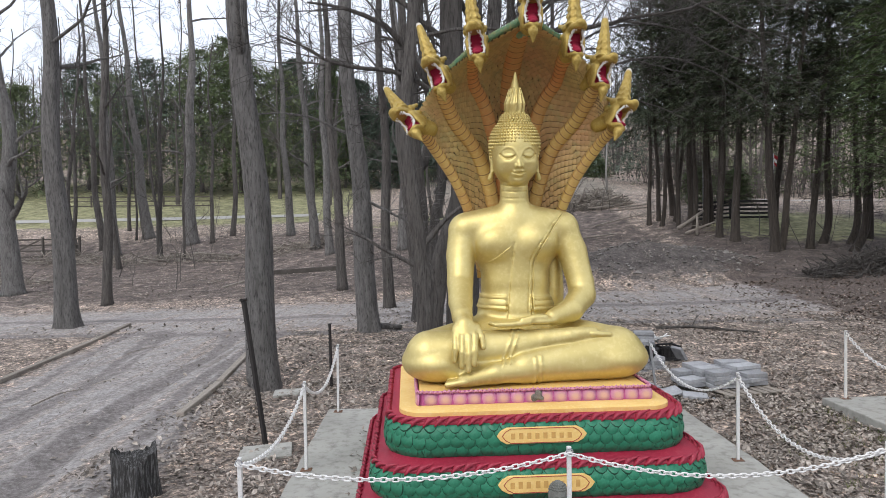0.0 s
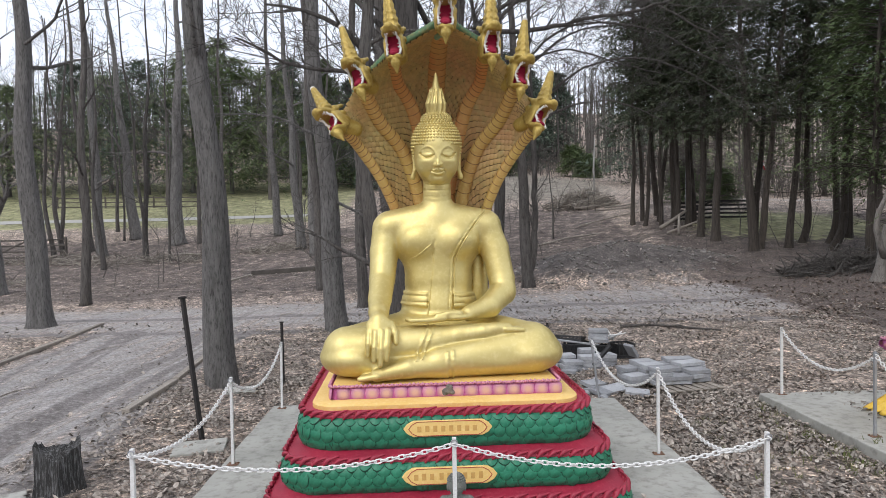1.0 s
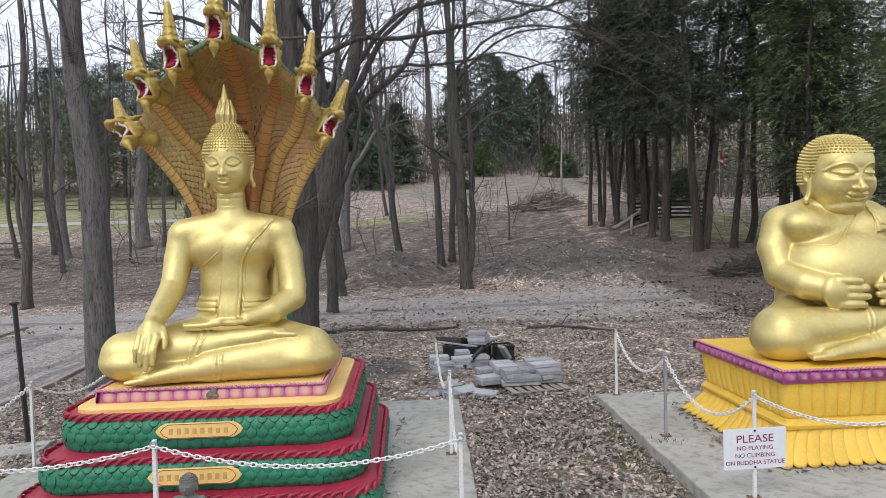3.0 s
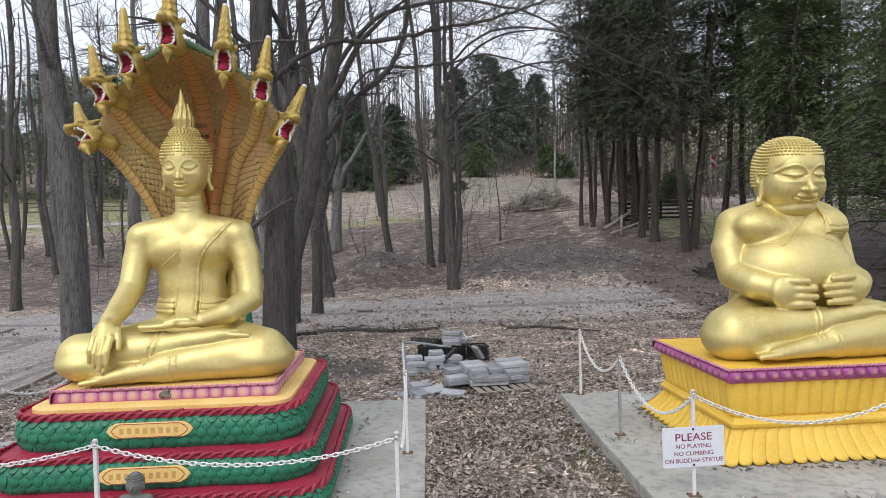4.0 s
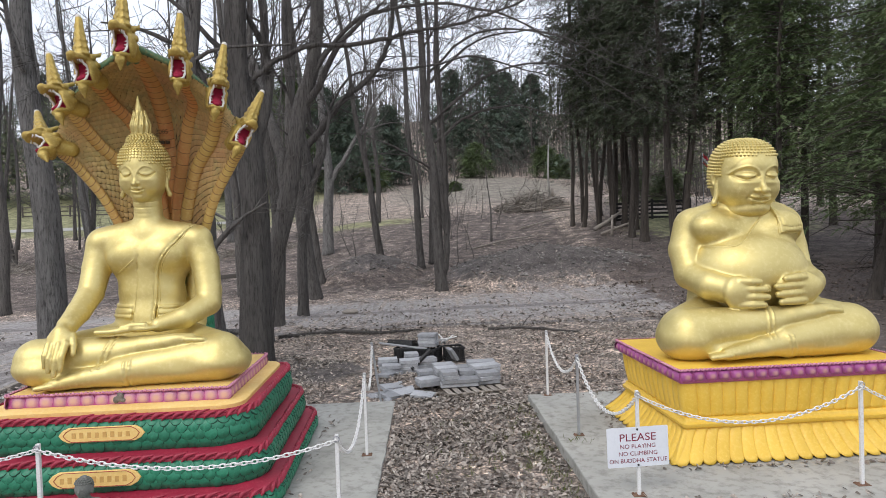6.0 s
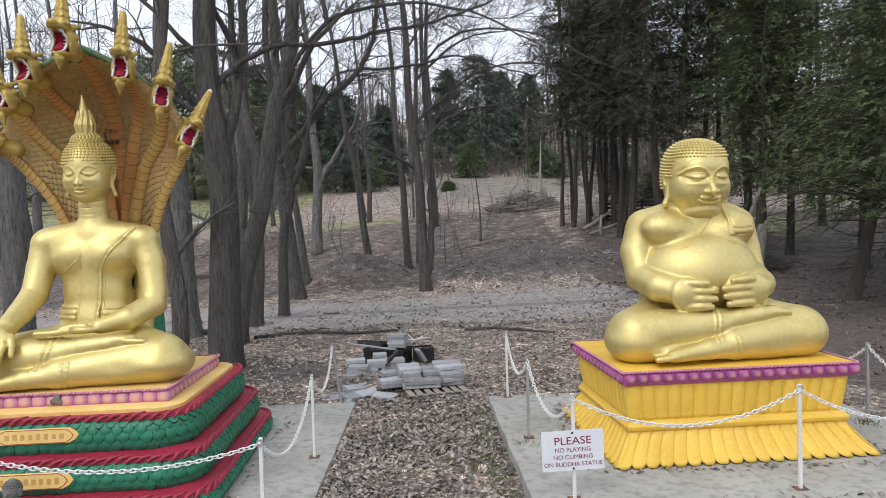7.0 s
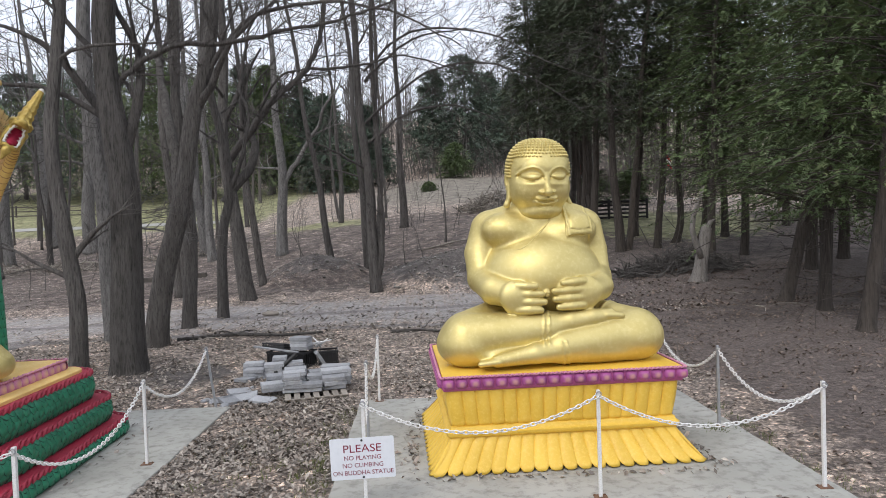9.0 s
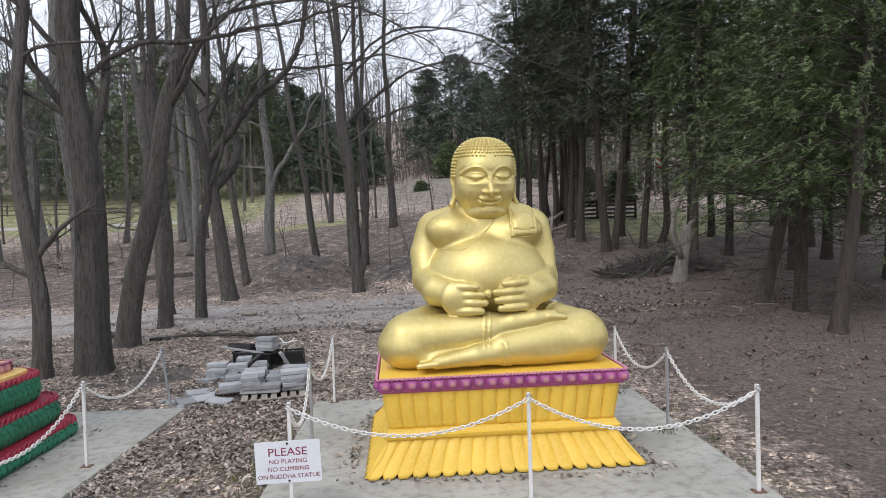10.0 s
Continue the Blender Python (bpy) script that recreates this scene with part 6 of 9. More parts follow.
def serpent_hood():
    hood = thing("serpent_hood", pose(0, 0, 0), "gilded seven-headed serpent hood rising behind the seated statue", "sculpture")
    # the spread sheet: front face, back face
    for name, back, mat, label in (("hood_front", 0.0, HOOD_DARK, "gold and orange scaled inner face"), ("hood_back", 0.08, HOOD_GREEN, "green scaled outer face")):
        nu, nt = 72, 60
        v, f = [], []
        for j in range(nt + 1):
            for i in range(nu + 1):
                u = 6 * i / nu
                w = u - min(5, int(u))
                tmax = 0.985 - 0.045 * math.sin(math.pi * w) + (0.02 if 0 < u < 6 else 0)
                t = 0.02 + (tmax - 0.02) * j / nt
                v.append(hood_point(u, t, back))
        for j in range(nt):
            for i in range(nu):
                a = j * (nu + 1) + i
                f.append((a, a + 1, a + nu + 2, a + nu + 1) if back == 0 else (a + nu + 1, a + nu + 2, a + 1, a))
        if back:
            n0 = len(v)
            rim = [i for i in range(nu + 1)] + [j * (nu + 1) + nu for j in range(1, nt + 1)] + [nt * (nu + 1) + i for i in range(nu - 1, -1, -1)] + [j * (nu + 1) for j in range(nt - 1, 0, -1)]
            for i in rim:
                j, i2 = divmod(i, nu + 1)
                u = 6 * i2 / nu
                w = u - min(5, int(u))
                tmax = 0.985 - 0.045 * math.sin(math.pi * w) + (0.02 if 0 < u < 6 else 0)
                v.append(hood_point(u, 0.02 + (tmax - 0.02) * j / nt, 0.004))
            for k in range(len(rim)):
                k2 = (k + 1) % len(rim)
                f.append((rim[k], rim[k2], n0 + k2, n0 + k))
        part(name, raw_mesh(name, v, f, mat, True), hood, None, label)
    # necks: ribbed bellies
    for k in range(7):
        pts = [NECKS[k](0.14 + 0.86 * i / 52) for i in range(53)]
        r0, r1 = ((0.060, 0.072), (0.078, 0.092), (0.088, 0.100), (0.125, 0.120))[min(k, 6 - k)]
        rad = [(r0 + (r1 - r0) * i / 52) * (1 if i < 38 else 1 - 0.032 * (i - 38)) for i in range(53)]
        ring, faces = tube_data(pts, rad, 16)
        for i in range(53):
            d = (pts[min(52, i + 1)] - pts[max(0, i - 1)]).normalized()
            s = (Vector((1, 0, 0)) - d * d.x).normalized()
            out = s.cross(d)
            for q in range(i * 16, i * 16 + 16):
                ring[q] = Vector(ring[q]) - out * ((Vector(ring[q]) - pts[i]).dot(out) * 0.45)
        nk = part("neck", raw_mesh("neck", ring, faces, HOOD_ORANGE if k in (2, 3, 4) else HOOD_GOLD, True), hood, None, "ribbed serpent neck")
        band = Soup()
        for i in range(1, 50, 2):
            a = pts[i]
            d = (pts[i + 1] - pts[i - 1]).normalized()
            s = Vector((1, 0, 0)) - d * d.x
            s.normalize()
            fwd = s.cross(d)
            fwd = fwd if fwd.y < 0 else -fwd
            arc = [a + (s * math.cos(q) + fwd * math.sin(q) * 0.55) * rad[i] - d * 0.035 * math.sin(q) for q in (0.1, 0.55, 1.05, 1.57, 2.09, 2.59, 3.04)]
            band.tube(arc, [0.005] * 7, 5)
        tagged(part("belly_ribbing", band.mesh("belly_ribbing", NECK_LINE, True), nk, None, "dark incised belly lines"), kind="stuff")
    # year painted on a band of the middle neck, with an unread line under it
    part("year", words_mesh("year", "2005", 0.085, HOOD_LINE), hood, pose(-0.10, 3.135, 4.20, 90, 0, 0) @ pose(0, 0, 0, 4, 0, 0), "painted year")
    bars = bmesh.new()
    for i in range(3):
        box(bars, -0.09 + 0.066 * i, -0.045 + 0.066 * i, -0.004, 0.03, -0.02, 0.02)
    tagged(part("writing", mesh_of(bars, "writing", HOOD_LINE), hood, pose(-0.10, 3.138, 4.09), "unreadable painted writing"), kind="stuff")
    # thick green body that rises from the pedestal behind the seat and opens into the hood
    rings, round_n = 15, 30
    wide = lambda u: 0.455 - 0.10 * u * u
    bv, bf = [], []
    for j in range(rings + 1):
        u = j / rings
        for k in range(round_n):
            a = 2 * math.pi * k / round_n
            bv.append((0.02 + wide(u) * math.cos(a), 3.17 + 0.30 * math.sin(a), 0.96 + 1.95 * u))
    for j in range(rings):
        for k in range(round_n):
            k2 = (k + 1) % round_n
            bf.append((j * round_n + k, j * round_n + k2, (j + 1) * round_n + k2, (j + 1) * round_n + k))
    bf.append(tuple(rings * round_n + k for k in range(round_n)))
    body = part("serpent_body", raw_mesh("serpent_body", bv, bf, COIL_GREEN, True), hood, None, "green scaled serpent body")
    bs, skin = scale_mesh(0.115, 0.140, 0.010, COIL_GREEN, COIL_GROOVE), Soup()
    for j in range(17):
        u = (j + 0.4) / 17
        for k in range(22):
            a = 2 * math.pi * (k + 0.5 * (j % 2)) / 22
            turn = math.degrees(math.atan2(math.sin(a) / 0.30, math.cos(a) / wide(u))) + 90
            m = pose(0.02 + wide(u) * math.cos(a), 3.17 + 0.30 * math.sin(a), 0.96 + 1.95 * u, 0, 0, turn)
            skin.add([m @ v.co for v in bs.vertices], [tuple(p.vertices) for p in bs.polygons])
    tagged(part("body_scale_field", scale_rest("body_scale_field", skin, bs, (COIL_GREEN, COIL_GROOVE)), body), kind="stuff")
    # scales of the inner face
    sc = scale_mesh(0.080, 0.096, 0.009, HOOD_SCALE, HOOD_LINE, lip=0.89)
    rest = Soup()
    rng = random.Random(9)
    for i in range(6):
        for j in range(50):
            t = 0.16 + 0.82 * j / 50
            width = (NECKS[i](t) - NECKS[i + 1](t)).length
            cols = max(1, int(width / 0.072))
            for c in range(cols):
                w = (c + 0.5 + 0.5 * (j % 2)) / cols
                if not 0.06 < w < 0.94:
                    continue
                p, p2, p3 = hood_point(i + w, t), hood_point(i + w, min(0.99, t + 0.02)), hood_point(i + min(0.99, w + 0.05), t)
                up, right = (p2 - p).normalized(), (p3 - p).normalized()
                n3 = right.cross(up).normalized()
                right = up.cross(n3)
                m = Matrix((right, -n3, up)).transposed().to_4x4()
                m = Matrix.Translation(p + n3 * 0.004) @ m @ pose(0, 0, 0, 0, rng.uniform(-8, 8), 0) @ Matrix.Diagonal((rng.uniform(0.92, 1.05), 1, rng.uniform(0.92, 1.06), 1))
                rest.add([m @ v.co for v in sc.vertices], [tuple(q.vertices) for q in sc.polygons])
    tagged(part("scale_field", scale_rest("scale_field", rest, sc, (HOOD_SCALE, HOOD_LINE)), hood), kind="stuff")
    # the rolled rim, with low round scales over it and down the upper back
    def edge_t(u):
        return 0.985 - 0.045 * math.sin(math.pi * (u - min(5, int(u)))) + 0.01

    steps = 150
    line = [hood_point(6 * i / steps, edge_t(6 * i / steps), 0.050) for i in range(steps + 1)]
    part("hood_rim", raw_mesh("hood_rim", *tube_data(line, [0.036] * (steps + 1), 10), HOOD_GREEN, True), hood, None, "mottled green rolled rim")
    rim = Soup()

    def dome(p, nrm, r):
        a = nrm.orthogonal().normalized()
        b = nrm.cross(a)
        ring = [p + (a * math.cos(q) + b * math.sin(q)) * r - nrm * 0.008 for q in (0, 0.9, 1.8, 2.7, 3.6, 4.5, 5.4)]
        rim.add([*ring, p + nrm * 0.016], [(i, (i + 1) % 7, 7) for i in range(7)])

    for i in range(0, steps, 1):
        d = (line[i + 1] - line[i]).normalized()
        side = d.cross(Vector((0, 0, 1))).normalized()
        top = side.cross(d)
        for j in range(6):
            q = radians(-35 + 47 * j + 23 * (i % 2))
            nrm = side * math.sin(q) + top * math.cos(q)
            dome(line[i] + nrm * 0.036, nrm, 0.030 * rng.uniform(0.85, 1.15))
    for i in range(0, steps, 2):
        u = min(5.99, 6 * i / steps + 0.01)
        for j in range(9):
            t = edge_t(u) - 0.03 - 0.026 * j
            p, q, w = (hood_point(x, y, 0.084) for x, y in ((u, t), (min(5.995, u + 0.04), t), (u, t - 0.03)))
            nrm = (q - p).cross(w - p).normalized()
            nrm = nrm if nrm.y > 0 or nrm.z > 0.3 else -nrm
            dome(p, nrm, 0.042 * rng.uniform(0.85, 1.15))
    tagged(part("rim_scale_field", rim.mesh("rim_scale_field", HOOD_GREEN, True), hood, None, "mottled green scales on the rim"), kind="stuff")
    for k in range(7):
        end = NECKS[k](1)
        q = (k - 3) / 3
        tilt = (45, 22, 8, 0, -2, -10, -28)[k]
        m = Matrix.Translation(end + Vector((0.0, -0.11, 0.02))) @ pose(0, 0, 0, 0, -tilt, (-42, -24, -9, 0, 9, 24, 38)[k]) @ Matrix.Scale(0.98, 4)
        if 3 in HEADS:
            h = copy_thing(HEADS[3], m)
            h.parent = hood
        else:
            HEADS[3] = serpent_head(hood, m)
    return hood


serpent_hood()

# ---- chain posts, chains, sign ----
def post_mesh(h):
    bm = bmesh.new()
    box(bm, -0.017, 0.017, -0.017, 0.017, 0.006, h)
    bmesh.ops.bevel(bm, geom=bm.edges[:], offset=0.004, segments=2, affect="EDGES", profile=0.5)
    return mesh_of(bm, "post", WHITE)


POST = post_mesh(1.05)
POST_GREY = post_mesh(1.05)
POST_GREY.materials[0] = GALV
PLATE = block("base_plate", 0.13, 0.10, 0.008, RUST, 0.002, 1)
BOLT = block("bolt", 0.018, 0.018, 0.012, RUST, 0.004, 1)
HOOK = raw_mesh("eye_hook", *tube_data([Vector((0.026 * math.cos(a), -0.026, 0.026 * math.sin(a))) for a in np.linspace(0, 2 * math.pi, 11)], [0.005] * 11, 6), GALV, True)


def chain_post(x, y, z, lean=(0, 0), grey=False, plate=True, group="chain posts round the slab"):
    ob = thing("chain_post", pose(x, y, z, -lean[1], lean[0], 0), "thin bare grey steel chain post" if grey else "thin white square steel chain post on a rusty plate", "post", group)
    part("post", POST_GREY if grey else POST, ob)
    part("eye_hook", HOOK, ob, pose(0, 0, 1.015))
    if plate:
        part("base_plate", PLATE, ob, None, "rusty base plate")
        for bx in (-0.05, 0.05):
            part("bolt", BOLT, ob, pose(bx, 0.03, 0.007))
    return Vector(ob.matrix_basis @ Vector((0, -0.02, 1.0)))


def link_mesh():
    pts, L, W = [], 0.030, 0.017
    for k in range(12):
        a = 2 * math.pi * k / 12
        pts.append(Vector((math.cos(a) * W + (L - W) * (1 if math.cos(a) > 0.01 else -1 if math.cos(a) < -0.01 else 0), math.sin(a) * W, 0)))
    pts += [pts[0].copy()]
    v, f = tube_data(pts, [0.0062] * 13, 5, False)
    return raw_mesh("link", v, f, PLASTIC, True)


LINK = link_mesh()


def chain(a, b, sag):
    a, b = Vector(a), Vector(b)
    ob = thing("plastic_chain", Matrix.Translation(a), "white plastic chain hanging between two posts", "chain", "chains round the slabs")
    n = 160
    pts = [a.lerp(b, i / n) - Vector((0, 0, 4 * sag * (i / n) * (1 - i / n))) for i in range(n + 1)]
    length = [0.0]
    for p, q in zip(pts, pts[1:]):
        length.append(length[-1] + (q - p).length)
    pitch = 0.047
    k, j = 0, 0
    while k * pitch < length[-1]:
        s = k * pitch
        while j + 1 < n and length[j + 1] < s:
            j += 1
        d = (pts[j + 1] - pts[j]).normalized()
        p = pts[j].lerp(pts[j + 1], min(1, (s - length[j]) / max(1e-6, length[j + 1] - length[j])))
        side = d.cross(Vector((0, 0, 1))).normalized()
        m = Matrix((d, side, d.cross(side))).transposed().to_4x4()
        part("link", LINK, ob, Matrix.Translation(p - a) @ m @ pose(0, 0, 0, 45 + 90 * (k % 2) + 6 * math.sin(k * 2.1), 0, 0))
        k += 1
    return ob


S1 = -0.03
A = {
    "fl": chain_post(-2.57, -0.02, S1), "fm": chain_post(0.0, 0.0, S1 + 0.03), "fr": chain_post(2.57, 0.06, S1),
    "ml": chain_post(-2.58, 2.54, S1), "mr": chain_post(2.54, 2.58, S1), "bl": chain_post(-2.57, 5.0, S1, (0.6, 0)), "br": chain_post(2.50, 5.25, -0.08, (-7, 0), True, False),
}
for p, q, s in (("fl", "fm", 0.16), ("fm", "fr", 0.20), ("fl", "ml", 0.22), ("ml", "bl", 0.32), ("fr", "mr", 0.42), ("mr", "br", 0.40)):
    chain(A[p], A[q], s)
S2 = 0.085
B = {
    "fl": chain_post(5.44, 0.76, S2), "fm": chain_post(7.714, 0.812, S2), "fr": chain_post(9.93, 0.84, S2),
    "ml": chain_post(5.27, 2.70, S2, grey=True), "bl": chain_post(5.23, 4.78, S2), "mr": chain_post(9.785, 2.88, S2, grey=True), "br": chain_post(9.66, 4.80, S2),
}
for p, q, s in (("fl", "fm", 0.31), ("fm", "fr", 0.34), ("fl", "ml", 0.40), ("ml", "bl", 0.36), ("fr", "mr", 0.36), ("mr", "br", 0.38)):
    chain(B[p], B[q], s)


def words(text, size, mat, parent, x, z, wide):
    part("lettering", words_mesh("lettering", text, size, mat, wide), parent, pose(x, -0.0055, z, 90, 0, 0), "maroon capital letters")


def warning_sign():
    ob = thing("warning_sign", pose(5.425, 0.722, 0.585, 2, -1.5, 1.2), "white metal sign with maroon capital letters on a chain post", "sign")
    bm = bmesh.new()
    box(bm, -0.306, 0.306, -0.004, 0.002, -0.2, 0.2)
    bmesh.ops.bevel(bm, geom=[e for e in bm.edges if abs(e.verts[0].co.y - e.verts[1].co.y) > 0.001], offset=0.015, segments=3, affect="EDGES", profile=0.5)
    panel = part("panel", mesh_of(bm, "panel", SIGN_WHITE), ob)
    for text, size, z in (("PLEASE", 0.108, 0.062), ("NO PLAYING", 0.060, -0.012), ("NO CLIMBING", 0.060, -0.084), ("ON BUDDHA STATUE", 0.060, -0.156)):
        words(text, size, SIGN_RED, panel, 0.0, z, {"PLEASE": 0.36, "NO PLAYING": 0.35, "NO CLIMBING": 0.385}.get(text, 0.575))
    for z in (0.175, -0.182):
        part("bolt", raw_mesh("bolt", *tube_data([(0, -0.004, 0), (0, -0.012, 0)], [0.012, 0.009], 8), BLACK, True), ob, pose(0, 0, z))


warning_sign()

# ---- trees ----
def grow(soup, rng, p, d, length, r, level, sides, up=0.25, spread=1.0, twig_min=0.006):
    """A crooked branch with side branches, thinning to twigs."""
    n = max(2 if level == 0 else 3, int(length / (0.6 if level < 2 else 0.42)))
    pts, rad = [Vector(p)], [r]
    d = Vector(d).normalized()
    for i in range(n):
        d = (d + Vector((rng.gauss(0, 0.16), rng.gauss(0, 0.16), rng.gauss(0, 0.10) + 0.05 * up))).normalized()
        pts.append(pts[-1] + d * (length / n))
        rad.append(max(twig_min, r * (1 - 0.82 * (i + 1) / n)))
    soup.tube(pts, rad, sides)
    if level <= 0:
        return
    kids = rng.randint(3, 5) if level > 1 else rng.randint(3, 6)
    for k in range(kids):
        u = rng.uniform(0.25, 0.98)
        j = min(n - 1, int(u * n))
        base = pts[j].lerp(pts[j + 1], u * n - j)
        axis = (pts[j + 1] - pts[j]).normalized()
        side = axis.orthogonal().normalized()
        side.rotate(Matrix.Rotation(rng.uniform(0, 2 * math.pi), 3, axis))
        nd = (axis * rng.uniform(0.5, 0.9) + side * spread + Vector((0, 0, up))).normalized()
        grow(soup, rng, base, nd, length * rng.uniform(0.35, 0.6), max(twig_min, rad[j] * rng.uniform(0.4, 0.6)), level - 1, 3 if level < 2 else max(3, sides - 2), up, spread, twig_min)


def trunk_arrays(pts, rads, rng, sides=16, flare=1.26):
    """A trunk with root flare and an uneven, fluted round."""
    fine, rad = [], []
    m = 18 if sides > 20 else 10
    ph = rng.uniform(0, 6)
    P = [Vector(p) for p in pts]
    for i in range(len(P) - 1):
        for k in range(m):
            t = k / m
            a, b, c, d = P[max(0, i - 1)], P[i], P[i + 1], P[min(len(P) - 1, i + 2)]
            q = 0.5 * ((2 * b) + (c - a) * t + (2 * a - 5 * b + 4 * c - d) * t * t + (3 * b - a - 3 * c + d) * t ** 3)
            sway = min(1.0, q.z / 4) * 0.07
            fine.append(q + Vector((sway * math.sin(q.z * 0.9 + ph), sway * math.cos(q.z * 0.7 + ph), 0)))
            rad.append(rads[i] * (1 - t) + rads[i + 1] * t)
    fine.append(P[-1])
    rad.append(rads[-1])
    z0 = fine[0].z
    rad = [r * (1 + (flare - 1) * math.exp(-(p.z - z0) / 0.28)) for p, r in zip(fine, rad)]
    v, f = tube_data(fine, rad, sides)
    out = []
    for i, q in enumerate(v):
        k, ring = i % sides, i // sides
        c = fine[min(ring, len(fine) - 1)]
        a = 2 * math.pi * k / sides
        w = 1 + 0.05 * math.sin(3 * a + ph + c.z * 0.5) + 0.035 * math.sin(5 * a - ph) + 0.04 * noise.noise(Vector((math.cos(a), math.sin(a), c.z * 0.9)) * 1.7 + Vector((ph, ph, 0)))
        if sides > 20:
            lump = noise.noise(Vector((math.cos(a) * 7, math.sin(a) * 7, c.z * 0.55 + ph)))
            w += 0.075 * (0.30 - abs(lump)) + 0.02 * noise.noise(Vector((math.cos(a) * 16, math.sin(a) * 16, c.z * 2.2)))
        low = math.exp(-(c.z - z0) / 0.25)
        w += 0.16 * low * math.sin(4 * a + ph)
        out.append(c + (q - c) * w)
    return out, f


def bare_tree(x, y, dia, path, height=15.0, seed=0, forks=(), limbs=6, low=4.0, mat=None, twigs=2, label="", arms=()):
    """path: (height, shift in x, shift in y) marks of the trunk's line; forks: (height, dx, dy, length, share)."""
    rng = random.Random(seed)
    z0 = ground_at(x, y) - 0.12
    ob = thing("bare_tree", pose(x, y, z0), label or "leafless tree with furrowed grey bark", "tree", "leafless trees")
    marks = [(0.0, 0.0, 0.0), *path]
    if marks[-1][0] < height:
        h, dx, dy = marks[-1]
        g = (height - h) / max(0.1, h)
        marks.append((height, dx + (dx * g if len(marks) < 4 else 0.0) + rng.uniform(-0.3, 0.3), dy + rng.uniform(-0.3, 0.3)))
    pts = [(a, b, h) for h, a, b in marks]
    rads = [max(0.03, dia / 2 * (1 - 0.86 * (h / height) ** 0.85)) for h, _, _ in marks]
    v, f = trunk_arrays(pts, rads, rng, 44 if y < 17 and dia > 0.25 else 18 if dia > 0.45 else 12)
    part("trunk", raw_mesh("trunk", v, f, mat or BARK, True), ob)
    crown = Soup()

    def at(h):
        for (h0, a0, b0), (h1, a1, b1) in zip(marks, marks[1:]):
            if h0 <= h <= h1:
                t = (h - h0) / (h1 - h0)
                return Vector((a0 + (a1 - a0) * t, b0 + (b1 - b0) * t, h)), dia / 2 * (1 - 0.80 * (h / height) ** 1.15)
        return Vector((marks[-1][1], marks[-1][2], h)), 0.05

    for h, dx, dy, ln, share in forks:
        p, r = at(h)
        side = Vector((dx, dy, 1.0)).normalized()
        grow(crown, rng, p - side * 0.15, side, ln, r * share, 3, 8, 0.35, 0.75)
    for k in range(limbs):
        h = low + (height - low) * (k + rng.uniform(0, 0.8)) / limbs
        if h > height * 0.98:
            continue
        p, r = at(h)
        a = rng.uniform(0, 2 * math.pi)
        d = Vector((math.cos(a), math.sin(a), rng.uniform(0.2, 0.9)))
        grow(crown, rng, p, d, rng.uniform(1.8, 4.4) * (1 - 0.25 * h / height) * (dia / 0.5) ** 0.4, max(0.018, r * rng.uniform(0.18, 0.36)), twigs, 6, 0.3, 0.9)
    # long limbs with a course of their own, in world coordinates
    for course, r0, r1 in arms:
        run = [Vector(q) - Vector((x, y, z0)) for q in course]
        n = len(run) - 1
        fine = []
        for i in range(n):
            a, b, c, d = run[max(0, i - 1)], run[i], run[i + 1], run[min(n, i + 2)]
            for k in range(5):
                w = k / 5
                fine.append(0.5 * (2 * b + (c - a) * w + (2 * a - 5 * b + 4 * c - d) * w * w + (3 * b - a - 3 * c + d) * w ** 3) + Vector((rng.gauss(0, 0.02), 0, rng.gauss(0, 0.02))))
        fine.append(run[-1])
        rr = [r0 + (r1 - r0) * i / (len(fine) - 1) for i in range(len(fine))]
        crown.tube(fine, rr, 8)
        for i in range(3, len(fine) - 1):
            for _ in range(1 + i % 2):
                ax = (fine[i + 1] - fine[i]).normalized()
                grow(crown, rng, fine[i], ax * rng.uniform(0.4, 1.0) + Vector((rng.gauss(0, 0.3), rng.gauss(0, 0.3), rng.choice((-0.35, 0.5, 0.9)))), rng.uniform(0.9, 2.2), max(0.013, rr[i] * 0.28), 1 + i % 2, 4, 0.15, 0.8)
    if crown.v:
        part("crown", crown.mesh("crown", mat or BARK, True), ob, None, "bare crooked limbs and twigs")
    return ob


